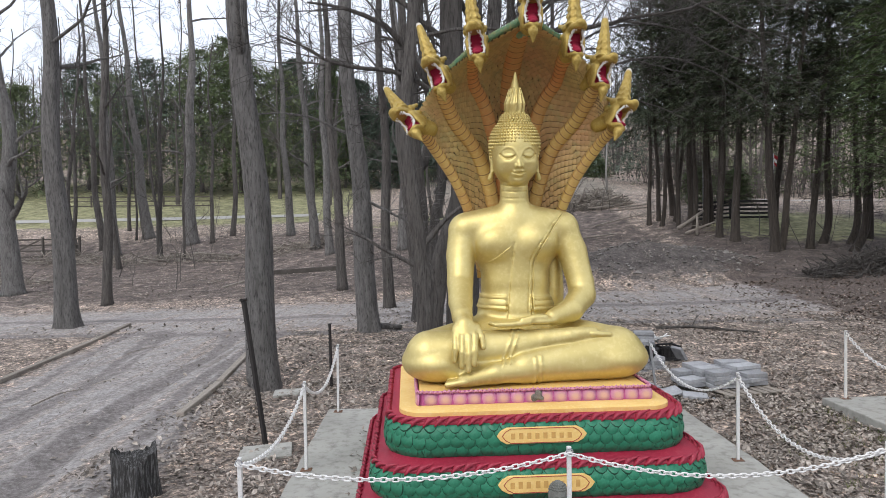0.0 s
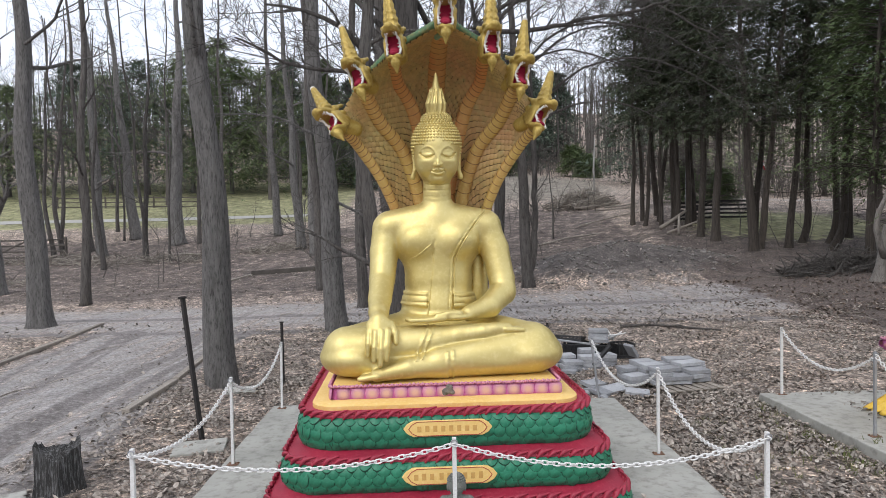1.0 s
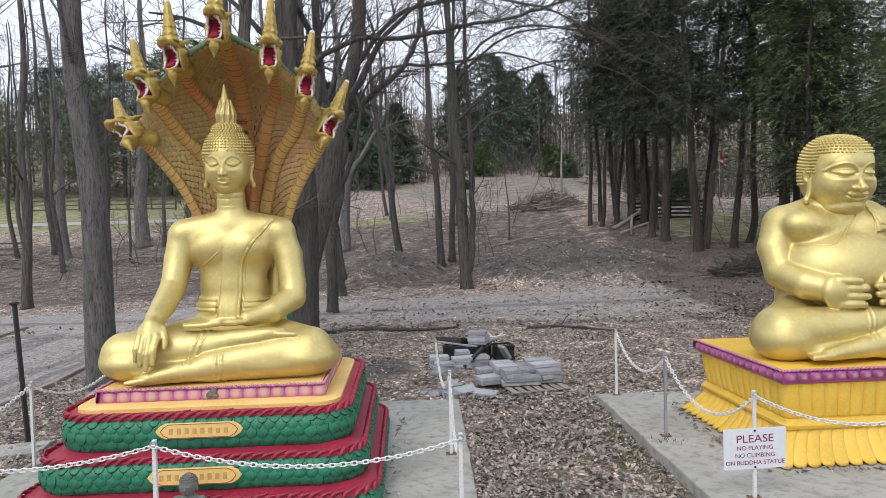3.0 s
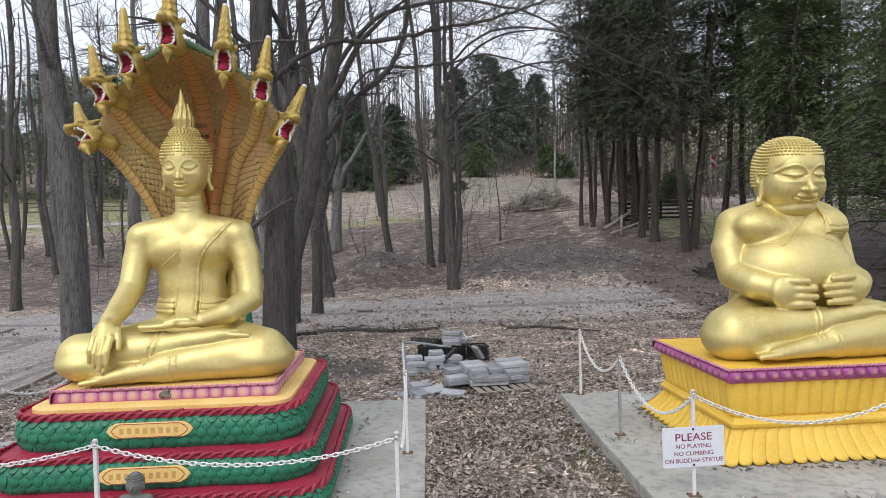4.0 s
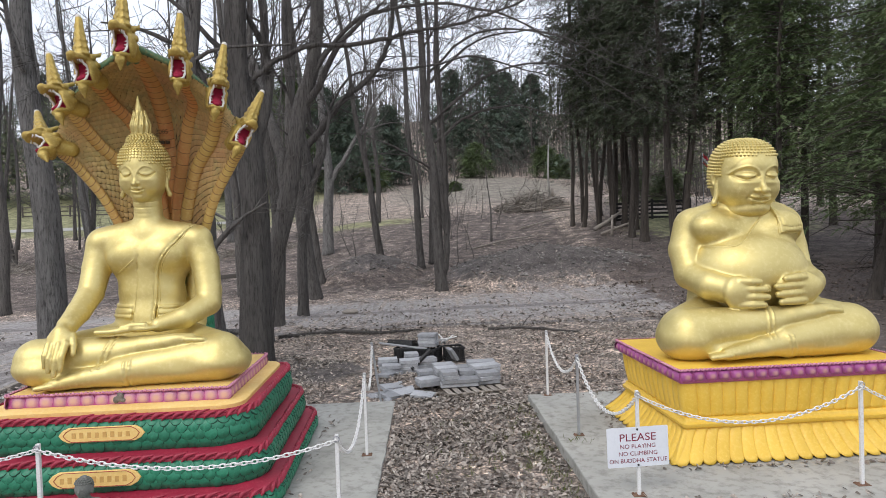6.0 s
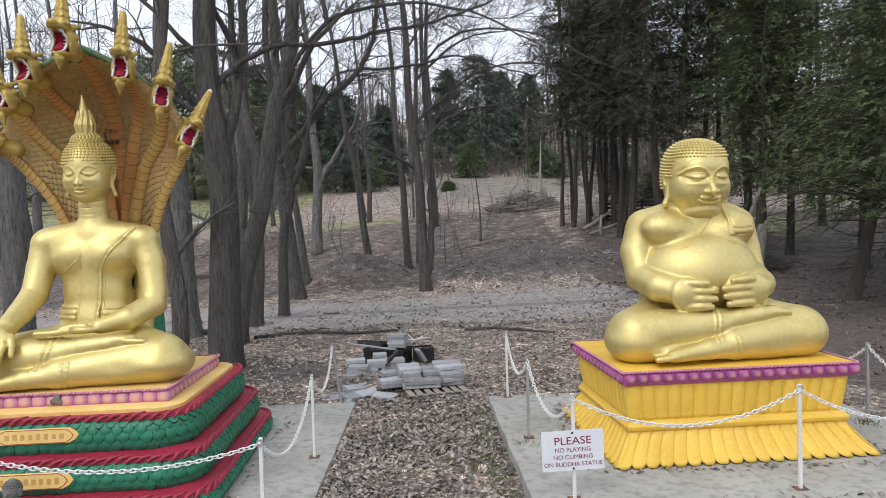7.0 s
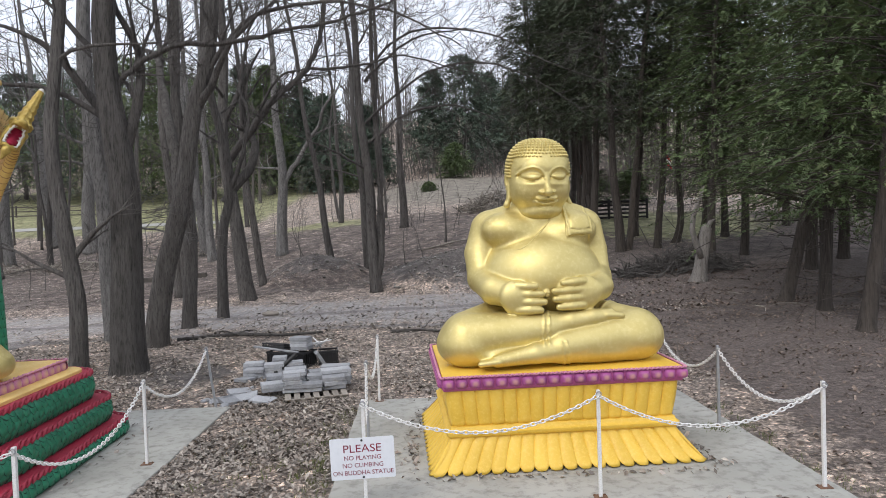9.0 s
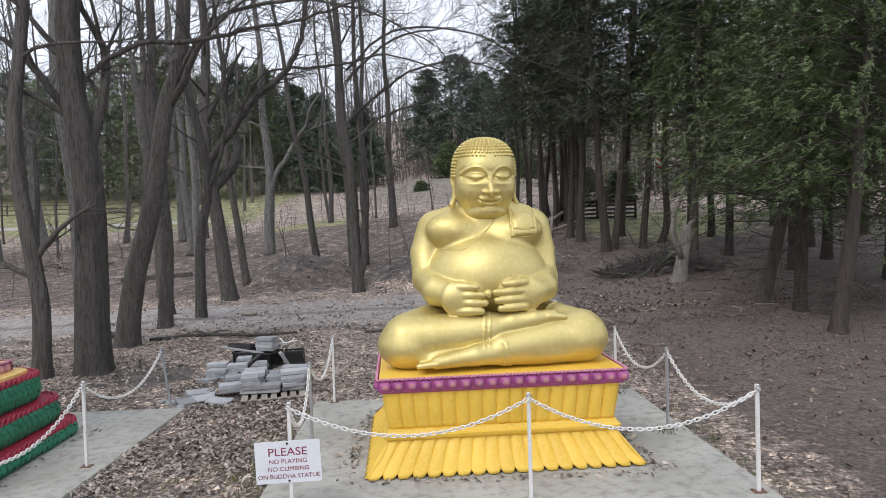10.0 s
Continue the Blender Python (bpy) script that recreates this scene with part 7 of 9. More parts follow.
#          x      y      dia   path                                                             forks
TREES = (
    (-4.52, 8.05, 0.63, ((3.3, -0.12, 0), (7.8, -0.30, 0)), ()),
    (-12.64, 15.5, 0.72, ((4.0, -0.15, 0), (12.0, -0.45, 0)), ()),
    (-21.4, 26.6, 0.95, ((4.5, -0.2, 0), (8, -0.1, 0), (12.0, -0.45, 0)), ((3.6, 0.8, 0, 3.0, 0.5),)),
    (-2.87, 13.0, 0.62, ((4.0, -0.25, 0), (10.0, -0.55, 0)), ()),
    (-5.07, 23.3, 0.46, ((6.0, -0.3, 0), (12.0, -0.55, 0)), ()),
    (-0.45, 8.5, 0.72, ((2.5, 0.0, 0), (5.0, -0.02, 0), (8, -0.10, 0)), ((4.6, 0.35, 0.1, 5.0, 0.46), (5.2, -0.5, 0.2, 4.5, 0.38))),
    (-1.30, 8.1, 0.36, ((1.5, 0.03, 0), (2.6, -0.08, 0), (5, -0.22, 0), (8, -0.1, 0)), ((2.5, 0.55, 0.1, 2.0, 0.5), (2.2, -1.5, 0, 2.0, 0.35))),
    (-1.2, 11.6, 0.58, ((2.0, 0.28, 0), (4.2, 0.95, 0), (6.2, 1.35, 0), (9, 1.75, 0)), ((4.0, -0.12, 0.1, 7.0, 0.72), (6.2, 0.7, 0, 4, 0.5))),
    (-1.56, 14.9, 0.44, ((3.0, 0.1, 0), (9.0, -0.1, 0)), ()),
    (-1.13, 16.9, 0.38, ((3.0, 0.10, 0), (5, 0.3, 0), (10.0, -0.25, 0)), ((4.2, 0.55, 0, 5.0, 0.6),)),
    (-1.57, 21.5, 0.66, ((2.4, -0.35, 0), (5.0, -0.62, 0), (10, -0.7, 0)), ((4.6, 0.75, 0.0, 7.0, 0.8), (7.5, 0.5, 0, 5, 0.5))),
    (-1.85, 25.0, 0.38, ((4.0, -0.5, 0), (11.0, -0.85, 0)), ()),
    (0.60, 29.9, 0.42, ((4.0, -0.55, 0), (9.0, -1.25, 0)), ()),
    (2.80, 27.6, 0.40, ((5.0, -0.3, 0), (12.0, -0.7, 0)), ()),
    (3.75, 21.5, 0.50, ((4.0, -0.22, 0), (10.0, -0.55, 0)), ()),
    (4.20, 38.5, 0.55, ((5.0, -0.1, 0), (12.0, -0.2, 0)), ()),
    (3.35, 28.4, 0.36, ((5.0, 0.05, 0), (12.0, 0.1, 0)), ()),
    (6.85, 33.0, 0.16, ((2.0, 0.05, 0), (3.2, -0.05, 0)), ()),
    (-8.7, 37.0, 0.62, ((5.0, -0.35, 0), (12.0, -0.8, 0)), ()),
    (-11.6, 43.0, 0.62, ((5.0, -0.3, 0), (12.0, -0.5, 0)), ()),
    (-16.1, 43.7, 0.42, ((5.0, 0.3, 0), (12.0, 0.2, 0)), ()),
    (-18.4, 41.6, 1.05, ((5.0, -0.1, 0), (12.0, 0.3, 0)), ()),
    (-22.6, 44.4, 0.85, ((5.0, -0.6, 0), (12.0, -1.2, 0)), ()),
    (-22.4, 38.8, 0.72, ((5.0, -0.3, 0), (12.0, -0.5, 0)), ()),
    (-24.2, 40.8, 0.5, ((5.0, -0.5, 0), (12.0, -0.9, 0)), ()),
    (-14.4, 21.5, 0.42, ((5.0, 0.1, 0), (12.0, 0.2, 0)), ()),
    (-2.67, 18.0, 0.42, ((5.0, -0.1, 0), (12.0, -0.2, 0)), ()),
    (-2.9, 33.5, 0.7, ((5.0, 0.1, 0), (12.0, -0.2, 0)), ((3, 0.2, 0, 9, 0.6),)),
    (-7.4, 34.5, 0.55, ((5.0, -0.2, 0), (12.0, -0.3, 0)), ()),
)
ARMS = {
    5: ((((-0.45, 8.5, 5.9), (-0.1, 8.5, 6.35), (0.83, 8.5, 6.81), (2.30, 8.5, 6.91), (2.97, 8.5, 7.06), (4.32, 8.5, 7.30), (5.40, 8.5, 7.64), (6.6, 8.4, 8.3)), 0.070, 0.016),
        ((( -0.45, 8.5, 5.2), (-1.6, 8.2, 5.9), (-2.9, 8.0, 6.1), (-4.0, 7.8, 6.6)), 0.07, 0.018)),
    10: ((((-2.1, 21.2, 5.9), (-0.9, 20.7, 7.1), (0.0, 20.4, 8.1), (1.2, 20.3, 9.05), (1.95, 20.3, 10.4), (2.15, 20.3, 12.0), (2.3, 20.3, 15.0)), 0.165, 0.06),
         (((1.4, 20.3, 9.3), (2.6, 20.2, 9.25), (3.9, 20.1, 9.39), (5.3, 20.0, 9.61), (7.4, 20.0, 9.0), (9.0, 20.0, 8.6)), 0.065, 0.016),
         (((-0.9, 20.7, 7.1), (0.2, 20.3, 8.9), (1.4, 20.3, 9.3)), 0.05, 0.04)),
    7: ((((0.0, 11.6, 6.4), (1.5, 11.4, 8.2), (3.2, 11.2, 8.6), (5.2, 11.0, 8.3), (7.0, 11.0, 7.4)), 0.07, 0.015),),
    14: ((((3.86, 21.5, 1.0), (4.02, 21.5, 3.0), (4.00, 21.5, 6.0), (3.85, 21.5, 10.0), (3.95, 21.5, 15.0)), 0.150, 0.06), (((3.6, 21.5, 6.5), (5.2, 21.4, 7.6), (7.2, 21.4, 7.9), (9.3, 21.4, 7.1)), 0.07, 0.015), (((3.5, 21.5, 9.0), (5.5, 21.3, 10.6), (8.0, 21.3, 11.0)), 0.07, 0.015),
         (((3.6, 21.5, 7.4), (6.0, 21.2, 9.2), (8.5, 21.0, 9.5), (10.5, 20.9, 8.7), (12.4, 20.8, 7.35)), 0.06, 0.012), (((3.5, 21.5, 9.4), (5.5, 21.2, 10.9), (8.5, 21.0, 10.7), (11.0, 20.8, 9.4), (13.2, 20.6, 8.5)), 0.06, 0.012)),
    3: ((((-2.95, 13.0, 3.6), (-1.8, 12.7, 3.1), (-0.6, 12.5, 3.0)), 0.05, 0.012), (((-3.0, 13.0, 5.2), (-4.4, 12.8, 5.9), (-6.2, 12.6, 6.0)), 0.055, 0.012)),
}
for i, (x, y, dia, path, forks) in enumerate(TREES):
    bare_tree(x, y, dia, path, 21 if dia > 0.3 else 4.5, 100 + i, forks, limbs=(4 if y < 14 else 8) if dia > 0.3 else 3, arms=ARMS.get(i, ()), low=4.8 if y > 12 else 4.2, twigs=2, mat=BARK if x < -2.5 and dia > 0.5 else BARK_DARK)

more = random.Random(31)
for i in range(26):
    x, y = more.uniform(-34, 12), more.uniform(31, 48)
    d = more.uniform(0.14, 0.42)
    if x > 3:
        continue
    bare_tree(x, y, d, ((5.0, more.gauss(0, 0.3), 0), (11.0, more.gauss(0, 0.6), 0)), more.uniform(14, 19), 200 + i, (), limbs=12, low=3.5, mat=BARK_DARK, twigs=2, label="slender leafless tree on the slope")

# ---- evergreens ----
def spray_arrays(centres, dirs, size, blades, rng, droop=0.55, width=0.095, frond=3.0):
    """Flat drooping fronds: slips set like a feather along each twig."""
    n = len(centres)
    d = np.asarray(dirs) + rng.normal(0, 0.35, (n, 3))
    d[:, 2] -= droop * rng.random(n)
    d /= np.linalg.norm(d, axis=1)[:, None] + 1e-9
    s = np.cross(d, np.array([0, 0, 1.0]) + rng.normal(0, 0.45, (n, 3)))
    s /= np.linalg.norm(s, axis=1)[:, None] + 1e-9
    flat = np.cross(d, s)
    k = n * blades
    c, d, s, flat = (np.repeat(q, blades, 0) for q in (np.asarray(centres), d, s, flat))
    u = rng.random(k)[:, None]
    o = c + d * (u - 0.4) * size * frond + flat * rng.normal(0, size * 0.12, (k, 1)) - np.array([0, 0, 1.0]) * (u * u) * size * frond * 0.23
    a = d * 0.75 + s * rng.choice((-1.0, 1.0), (k, 1)) * (0.85 - 0.5 * u) + rng.normal(0, 0.22, (k, 3))
    a /= np.linalg.norm(a, axis=1)[:, None] + 1e-9
    side = np.cross(a, flat)
    ln = size * rng.uniform(0.55, 1.25, (k, 1)) * (1.15 - 0.45 * u)
    w = ln * width
    v = np.stack([o - side * w, o + side * w, o + a * ln], 1).reshape(-1, 3)
    f = np.arange(k * 3).reshape(-1, 3)
    return v, f


def crown_places(rng, h0, h1, radius, count, taper, lean, hollow=0.25):
    """Tips of many branches about a trunk: crowded outwards, with gaps."""
    branches = max(24, count // 11)
    cs, ds, lines = [], [], []
    for b in range(branches):
        u = rng.random() ** 0.9
        h = h0 + (h1 - h0) * u
        reach = radius * ((1 - u) ** taper * 0.9 + 0.12) * rng.uniform(0.55, 1.2)
        az = rng.uniform(0, 2 * math.pi)
        d = np.array([math.cos(az), math.sin(az), rng.uniform(-0.15, 0.35)])
        root = np.array([lean[0] * h, lean[1] * h, h])
        lines.append((root, root + d * reach * 0.5 + np.array([0, 0, 0.06 * reach]), root + d * reach + np.array([0, 0, -0.10 * reach])))
        m = max(4, int(count / branches * rng.uniform(0.6, 1.4)))
        t = hollow + (1 - hollow) * rng.random(m) ** 0.7
        p = root + d * reach * t[:, None] + np.stack([np.zeros(m), np.zeros(m), (0.12 * t - 0.24 * t * t) * reach], 1)
        p += rng.normal(0, 0.12 * reach + 0.10, (m, 3)) * np.array([1, 1, 0.6]) * t[:, None]
        cs.append(p)
        ds.append(np.tile(d, (m, 1)))
    return np.concatenate(cs), np.concatenate(ds), lines


def evergreen(name, x, y, dia, height, base, radius, count, size, blades, seed, taper=0.8, lean=(0, 0), mats=None, label="", category="tree", group="", bend=0.0, dead=10, frond=3.0, wide=0.12):
    rng, r2 = np.random.default_rng(seed), random.Random(seed)
    z0 = ground_at(x, y) - 0.1
    ob = thing(name, pose(x, y, z0), label, category, group)
    bark, leaf = mats
    pts = [(0, 0, 0), (lean[0] * 1.2 + bend, lean[1] * 1.2, 1.2), (lean[0] * 3.5 + bend * 0.7, lean[1] * 3.5, 3.5), (lean[0] * height * 0.6, lean[1] * height * 0.6, height * 0.6), (lean[0] * height, lean[1] * height, height)]
    v, f = trunk_arrays(pts, [dia / 2, dia / 2 * 0.94, dia / 2 * 0.8, dia / 2 * 0.45, 0.03], r2, 12, 1.35)
    part("trunk", raw_mesh("trunk", v, f, bark, True), ob)
    c, d, lines = crown_places(rng, base, height, radius, count, taper, lean)
    part("crown", joined_mesh("crown", [spray_arrays(c, d, size, blades, rng, width=wide, frond=frond)], leaf), ob, None, "dense dark green sprays")
    limbs = Soup()
    for a, b, e in lines[: max(10, len(lines) // 2)]:
        limbs.tube([Vector(a), Vector(b), Vector(e)], [dia * 0.07, dia * 0.045, 0.008], 4)
    for k in range(dead):
        h = base * r2.uniform(0.35, 1.0)
        az = r2.uniform(0, 6.28)
        grow(limbs, r2, (lean[0] * h, lean[1] * h, h), (math.cos(az), math.sin(az), r2.uniform(-0.3, 0.3)), r2.uniform(0.6, 2.2), 0.018, 1, 4, -0.1, 0.8, 0.005)
    tagged(part("dead_brush", limbs.mesh("dead_brush", bark, True), ob, None, "thin dead lower branches"), kind="stuff")
    return ob


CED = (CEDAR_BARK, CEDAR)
# nearest cedars: (x, y, trunk, height, crown base, crown radius, lean)
for i, (x, y, dia, h, b, r, lx) in enumerate(((20.2, 18.6, 0.40, 12.5, 1.9, 3.1, 0.05), (16.35, 13.4, 0.37, 12.0, 2.3, 3.3, 0.27), (16.55, 11.75, 0.33, 12.5, 2.7, 3.1, 0.03), (15.95, 9.2, 0.34, 12.5, 3.1, 2.8, 0.13),
                                            (22.0, 16.0, 0.42, 13.0, 1.6, 3.4, 0.03), (21.4, 11.5, 0.45, 13.0, 1.7, 3.3, -0.03), (22.6, 20.5, 0.42, 13.0, 1.8, 3.0, 0.05), (17.3, 20.6, 0.36, 13.5, 3.4, 3.0, 0.04), (19.6, 22.6, 0.36, 13.5, 3.0, 2.9, 0.03))):
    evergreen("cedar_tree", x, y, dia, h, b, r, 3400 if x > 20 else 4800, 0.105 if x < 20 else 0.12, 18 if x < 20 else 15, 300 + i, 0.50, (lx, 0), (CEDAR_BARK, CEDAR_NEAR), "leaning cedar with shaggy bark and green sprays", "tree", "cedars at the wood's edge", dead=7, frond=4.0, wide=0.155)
# the row behind: tall bare stems under a closed dark canopy
for i, (x, y, dia, lx, bend) in enumerate(((15.1, 25.6, 0.46, 0.0, 0.0), (15.5, 25.9, 0.34, 0.12, 0.1), (17.0, 26.0, 0.36, 0.05, 0), (18.3, 27.2, 0.36, 0.08, 0.25), (18.2, 24.6, 0.38, 0.10, 0.4), (19.4, 26.7, 0.34, -0.02, 0.3), (21.2, 28.0, 0.38, 0.05, 0),
                                         (14.6, 28.6, 0.44, 0.02, 0), (14.3, 29.8, 0.36, -0.02, 0), (15.1, 31.6, 0.34, 0.03, 0), (14.7, 32.6, 0.36, -0.01, 0), (15.3, 33.2, 0.30, 0.02, 0), (14.4, 34.0, 0.38, 0, 0), (15.0, 35.4, 0.34, -0.02, 0),
                                         (14.2, 36.3, 0.40, -0.03, 0), (12.1, 34.6, 0.27, 0.01, 0), (12.6, 33.9, 0.25, 0.02, 0.08), (12.9, 35.2, 0.28, 0, 0), (13.3, 33.1, 0.26, -0.01, 0), (13.7, 34.5, 0.28, 0.03, 0), (13.9, 32.2, 0.30, 0.02, 0.05), (16.9, 29.2, 0.36, 0.06, 0), (24.0, 24.0, 0.42, 0.02, 0), (25.5, 30.0, 0.42, 0, 0), (28.5, 27.0, 0.45, 0, 0), (24.6, 18.0, 0.4, 0.02, 0), (28.0, 20.0, 0.45, 0, 0), (31.5, 33.0, 0.45, 0.02, 0.2), (33.5, 36.0, 0.45, -0.05, 0), (29.0, 37.0, 0.4, 0, 0))):
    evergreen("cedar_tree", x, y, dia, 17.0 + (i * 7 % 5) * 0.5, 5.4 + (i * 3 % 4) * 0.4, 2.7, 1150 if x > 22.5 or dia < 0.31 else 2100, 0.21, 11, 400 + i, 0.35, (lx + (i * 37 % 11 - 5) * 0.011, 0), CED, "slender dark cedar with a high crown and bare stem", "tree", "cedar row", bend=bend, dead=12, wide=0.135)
# round evergreens beyond the road, and spruces on the slopes
for i, (x, y, h, r, tp) in enumerate(((-36, 68, 13, 4.2, 0.5), (-31, 66, 14.5, 4.4, 0.45), (-26.5, 67, 15.5, 4.4, 0.5), (-22, 66, 14.5, 4.2, 0.45), (-18, 67, 13.5, 3.8, 0.6), (-41, 71, 14.5, 4.2, 0.6), (-46, 66, 12, 4, 0.6), (-12.5, 70, 15, 3.0, 0.9),
                                      (-28, 80, 18, 4.4, 0.8), (24, 70, 15, 4.4, 0.6), (31, 66, 15, 4.4, 0.6), (39, 62, 15, 4.6, 0.6), (47, 56, 15, 4.6, 0.6), (-55, 72, 15, 4.6, 0.6))):
    evergreen("evergreen_tree", x, y, 0.45, h, 0.9, r * 1.65, 2900, 0.46, 6, 500 + i, tp, (0, 0), (BARK_DARK, (SPRUCE, FIR, SPRUCE, CEDAR_NEAR)[i % 4]), "dark full evergreen tree beyond the road", "tree", "evergreens beyond the road", dead=0)
# spruces and firs at the head of the open slope
for i, (x, y, h, r, tp) in enumerate(((-6.3, 72, 11.5, 4.4, 0.75), (-10.5, 79, 13.0, 5.0, 0.8), (-2.2, 82, 10.5, 4.4, 0.9), (6.6, 93, 15.0, 5.4, 0.7), (11.2, 90, 17.5, 6.6, 0.55), (-15.5, 84, 15.0, 5.4, 0.8), (19.5, 97, 14.0, 5.0, 0.8), (-21, 90, 16, 6, 0.7), (15.8, 102, 14, 5.5, 0.7))):
    evergreen("spruce_tree", x, y, 0.45, h, 0.3, r, 3000, 0.46, 8, 530 + i, tp, (0, 0), (BARK_DARK, FIR), "dark green spruce at the head of the slope", "tree", "spruces on the slope", dead=0, wide=0.17)
for i, (x, y, h, r) in enumerate(((9.3, 81, 4.6, 2.5), (18.2, 80, 4.2, 2.2), (20.4, 81, 3.0, 1.8), (5.8, 63, 1.0, 0.7), (-3.6, 72, 4.2, 2.3), (17.5, 40.5, 2.6, 1.5), (20.5, 41.5, 2.4, 1.6))):
    evergreen("evergreen_shrub", x, y, 0.12, h, 0.15, r, 1500, 0.20 if y < 70 else 0.32, 7, 560 + i, 0.45, (0, 0), (BARK_DARK, CEDAR_NEAR), "low dark green evergreen shrub on the slope", "shrub", "shrubs on the slope", dead=0, wide=0.17)


# ---- far leafless woods ----
def far_woods():
    rng = random.Random(77)
    s = Soup()
    for k in range(760):
        x, y = rng.uniform(-105, 75), rng.uniform(56, 150)
        if y < 70 and -48 < x < -4 and rng.random() < 0.8:
            continue
        if y < 84 and -10 < x < 24:
            continue
        z, h = ground_at(x, y) - 0.2, rng.uniform(9, 17)
        lx = rng.gauss(0, 0.03)
        s.tube([(x, y, z), (x + lx * h * 0.5, y, z + h * 0.5), (x + lx * h, y, z + h)], [rng.uniform(0.10, 0.24), 0.09, 0.03], 5)
        for j in range(12):
            t = rng.uniform(0.3, 0.97)
            a = rng.uniform(0, 6.28)
            L = rng.uniform(1.2, 3.4) * (1.15 - t * 0.6)
            p = Vector((x + lx * h * t, y, z + h * t))
            d = Vector((math.cos(a), math.sin(a) * 0.6, rng.uniform(0.4, 1.3))).normalized()
            q = p + d * L * 0.55
            e = q + (d + Vector((rng.gauss(0, 0.3), 0, 0.35))).normalized() * L * 0.5
            s.tube([p, q, e], [0.05, 0.035, 0.012], 3)
            for _ in range(3):
                b = p.lerp(q, rng.random())
                s.tube([b, b + (d + Vector((rng.gauss(0, 0.8), rng.gauss(0, 0.4), rng.gauss(0.3, 0.4)))).normalized() * L * 0.45], [0.024, 0.010], 3)
    return s.mesh("far_woods", TWIG)


tagged(new("far_woods", far_woods()), "grey leafless woods on the hillside behind", "woods", kind="stuff")


def saplings():
    rng = random.Random(91)
    s = Soup()
    for k in range(80):
        x, y = rng.uniform(-30, 24), rng.uniform(25, 48)
        if 8 < x < 13 and y < 30:
            continue
        z, h = ground_at(x, y) - 0.05, rng.uniform(0.9, 3.6) * (1.8 if rng.random() < 0.2 else 1)
        grow(s, rng, (x, y, z), (rng.gauss(0, 0.08), 0, 1), h, rng.uniform(0.012, 0.035), 2, 4, 0.5, 0.6, 0.005)
    return s.mesh("undergrowth", TWIG)


tagged(new("undergrowth", saplings()), "thin leafless saplings and brushwood on the slope", "undergrowth", kind="stuff")


def thicket():
    """Close grey brushwood on the hillside beyond the slope."""
    rng = random.Random(52)
    s = Soup()
    for k in range(1700):
        x, y = rng.uniform(-26, 44), 82 + 62 * rng.random() ** 1.3
        if x > 22:
            y -= 26
        z, h = ground_at(x, y) - 0.1, rng.uniform(1.8, 5.5) * (1 + max(0, y - 84) / 45)
        lean = Vector((rng.gauss(0, 0.16), rng.gauss(0, 0.1), 1)).normalized()
        p = Vector((x, y, z))
        s.tube([p, p + lean * h * 0.5, p + lean * h + Vector((rng.gauss(0, 0.3), 0, 0))], [0.045, 0.03, 0.01], 3)
        for j in range(7):
            b = p + lean * h * rng.uniform(0.15, 0.9)
            d = Vector((rng.gauss(0, 1), rng.gauss(0, 0.6), rng.uniform(0.1, 1.2))).normalized()
            L = rng.uniform(0.5, 1.5)
            s.tube([b, b + d * L * 0.5, b + d * L + Vector((0, 0, 0.2 * L))], [0.024, 0.018, 0.008], 3)
    return s.mesh("thicket", TWIG)


tagged(new("thicket", thicket()), "dense grey leafless thicket on the hillside", "thicket", kind="stuff")

# ---- things on the ground ----
def on_ground(x, y, up=0.0, turn=0.0, tilt=0.0, roll=0.0):
    return pose(x, y, ground_at(x, y) + up, tilt, roll, turn)


PAVER = [block("paver", 0.39, 0.28, 0.068, STONE_GREY, 0.006, 1), block("paver", 0.28, 0.28, 0.068, STONE_GREY, 0.006, 1), block("paver", 0.52, 0.28, 0.066, STONE_GREY, 0.006, 1)]


def paver(x, y, z, turn, kind=0, tilt=0.0, roll=0.0):
    ob = new("paver", PAVER[kind])
    ob.matrix_basis = pose(x, y, z, tilt, roll, turn)
    return tagged(ob, "loose grey concrete paver stacked on the ground", "paver", "pile of pavers")


def pallet(x, y, turn):
    g = ground_at(x, y)
    ob = thing("wooden_pallet", pose(x, y, g - 0.01, 0, 0, turn), "low weathered wooden pallet under grey pavers", "pallet")
    slat, beam = block("slat", 1.5, 0.10, 0.022, WOOD, 0.004, 1), block("bearer", 0.09, 1.05, 0.085, WOOD, 0.004, 1)
    for k in range(3):
        part("bearer", beam, ob, pose(-0.66 + 0.66 * k, 0, 0))
    for k in range(7):
        part("slat", slat, ob, pose(0, -0.47 + 0.157 * k, 0.086, 0, 0, (k * 37 % 5 - 2) * 0.4))


def paver_stack(cx, cy, z, turn, columns, loose, rnd):
    """columns: (dx, dy, kind, how many high)."""
    a = radians(turn)
    for dx, dy, k, high in columns:
        for lay in range(high):
            x, y = dx * 0.90 + rnd.uniform(-0.015, 0.015), dy + rnd.uniform(-0.015, 0.015)
            paver(cx + x * math.cos(a) - y * math.sin(a), cy + x * math.sin(a) + y * math.cos(a), z + lay * 0.069, turn + rnd.uniform(-loose, loose), k)


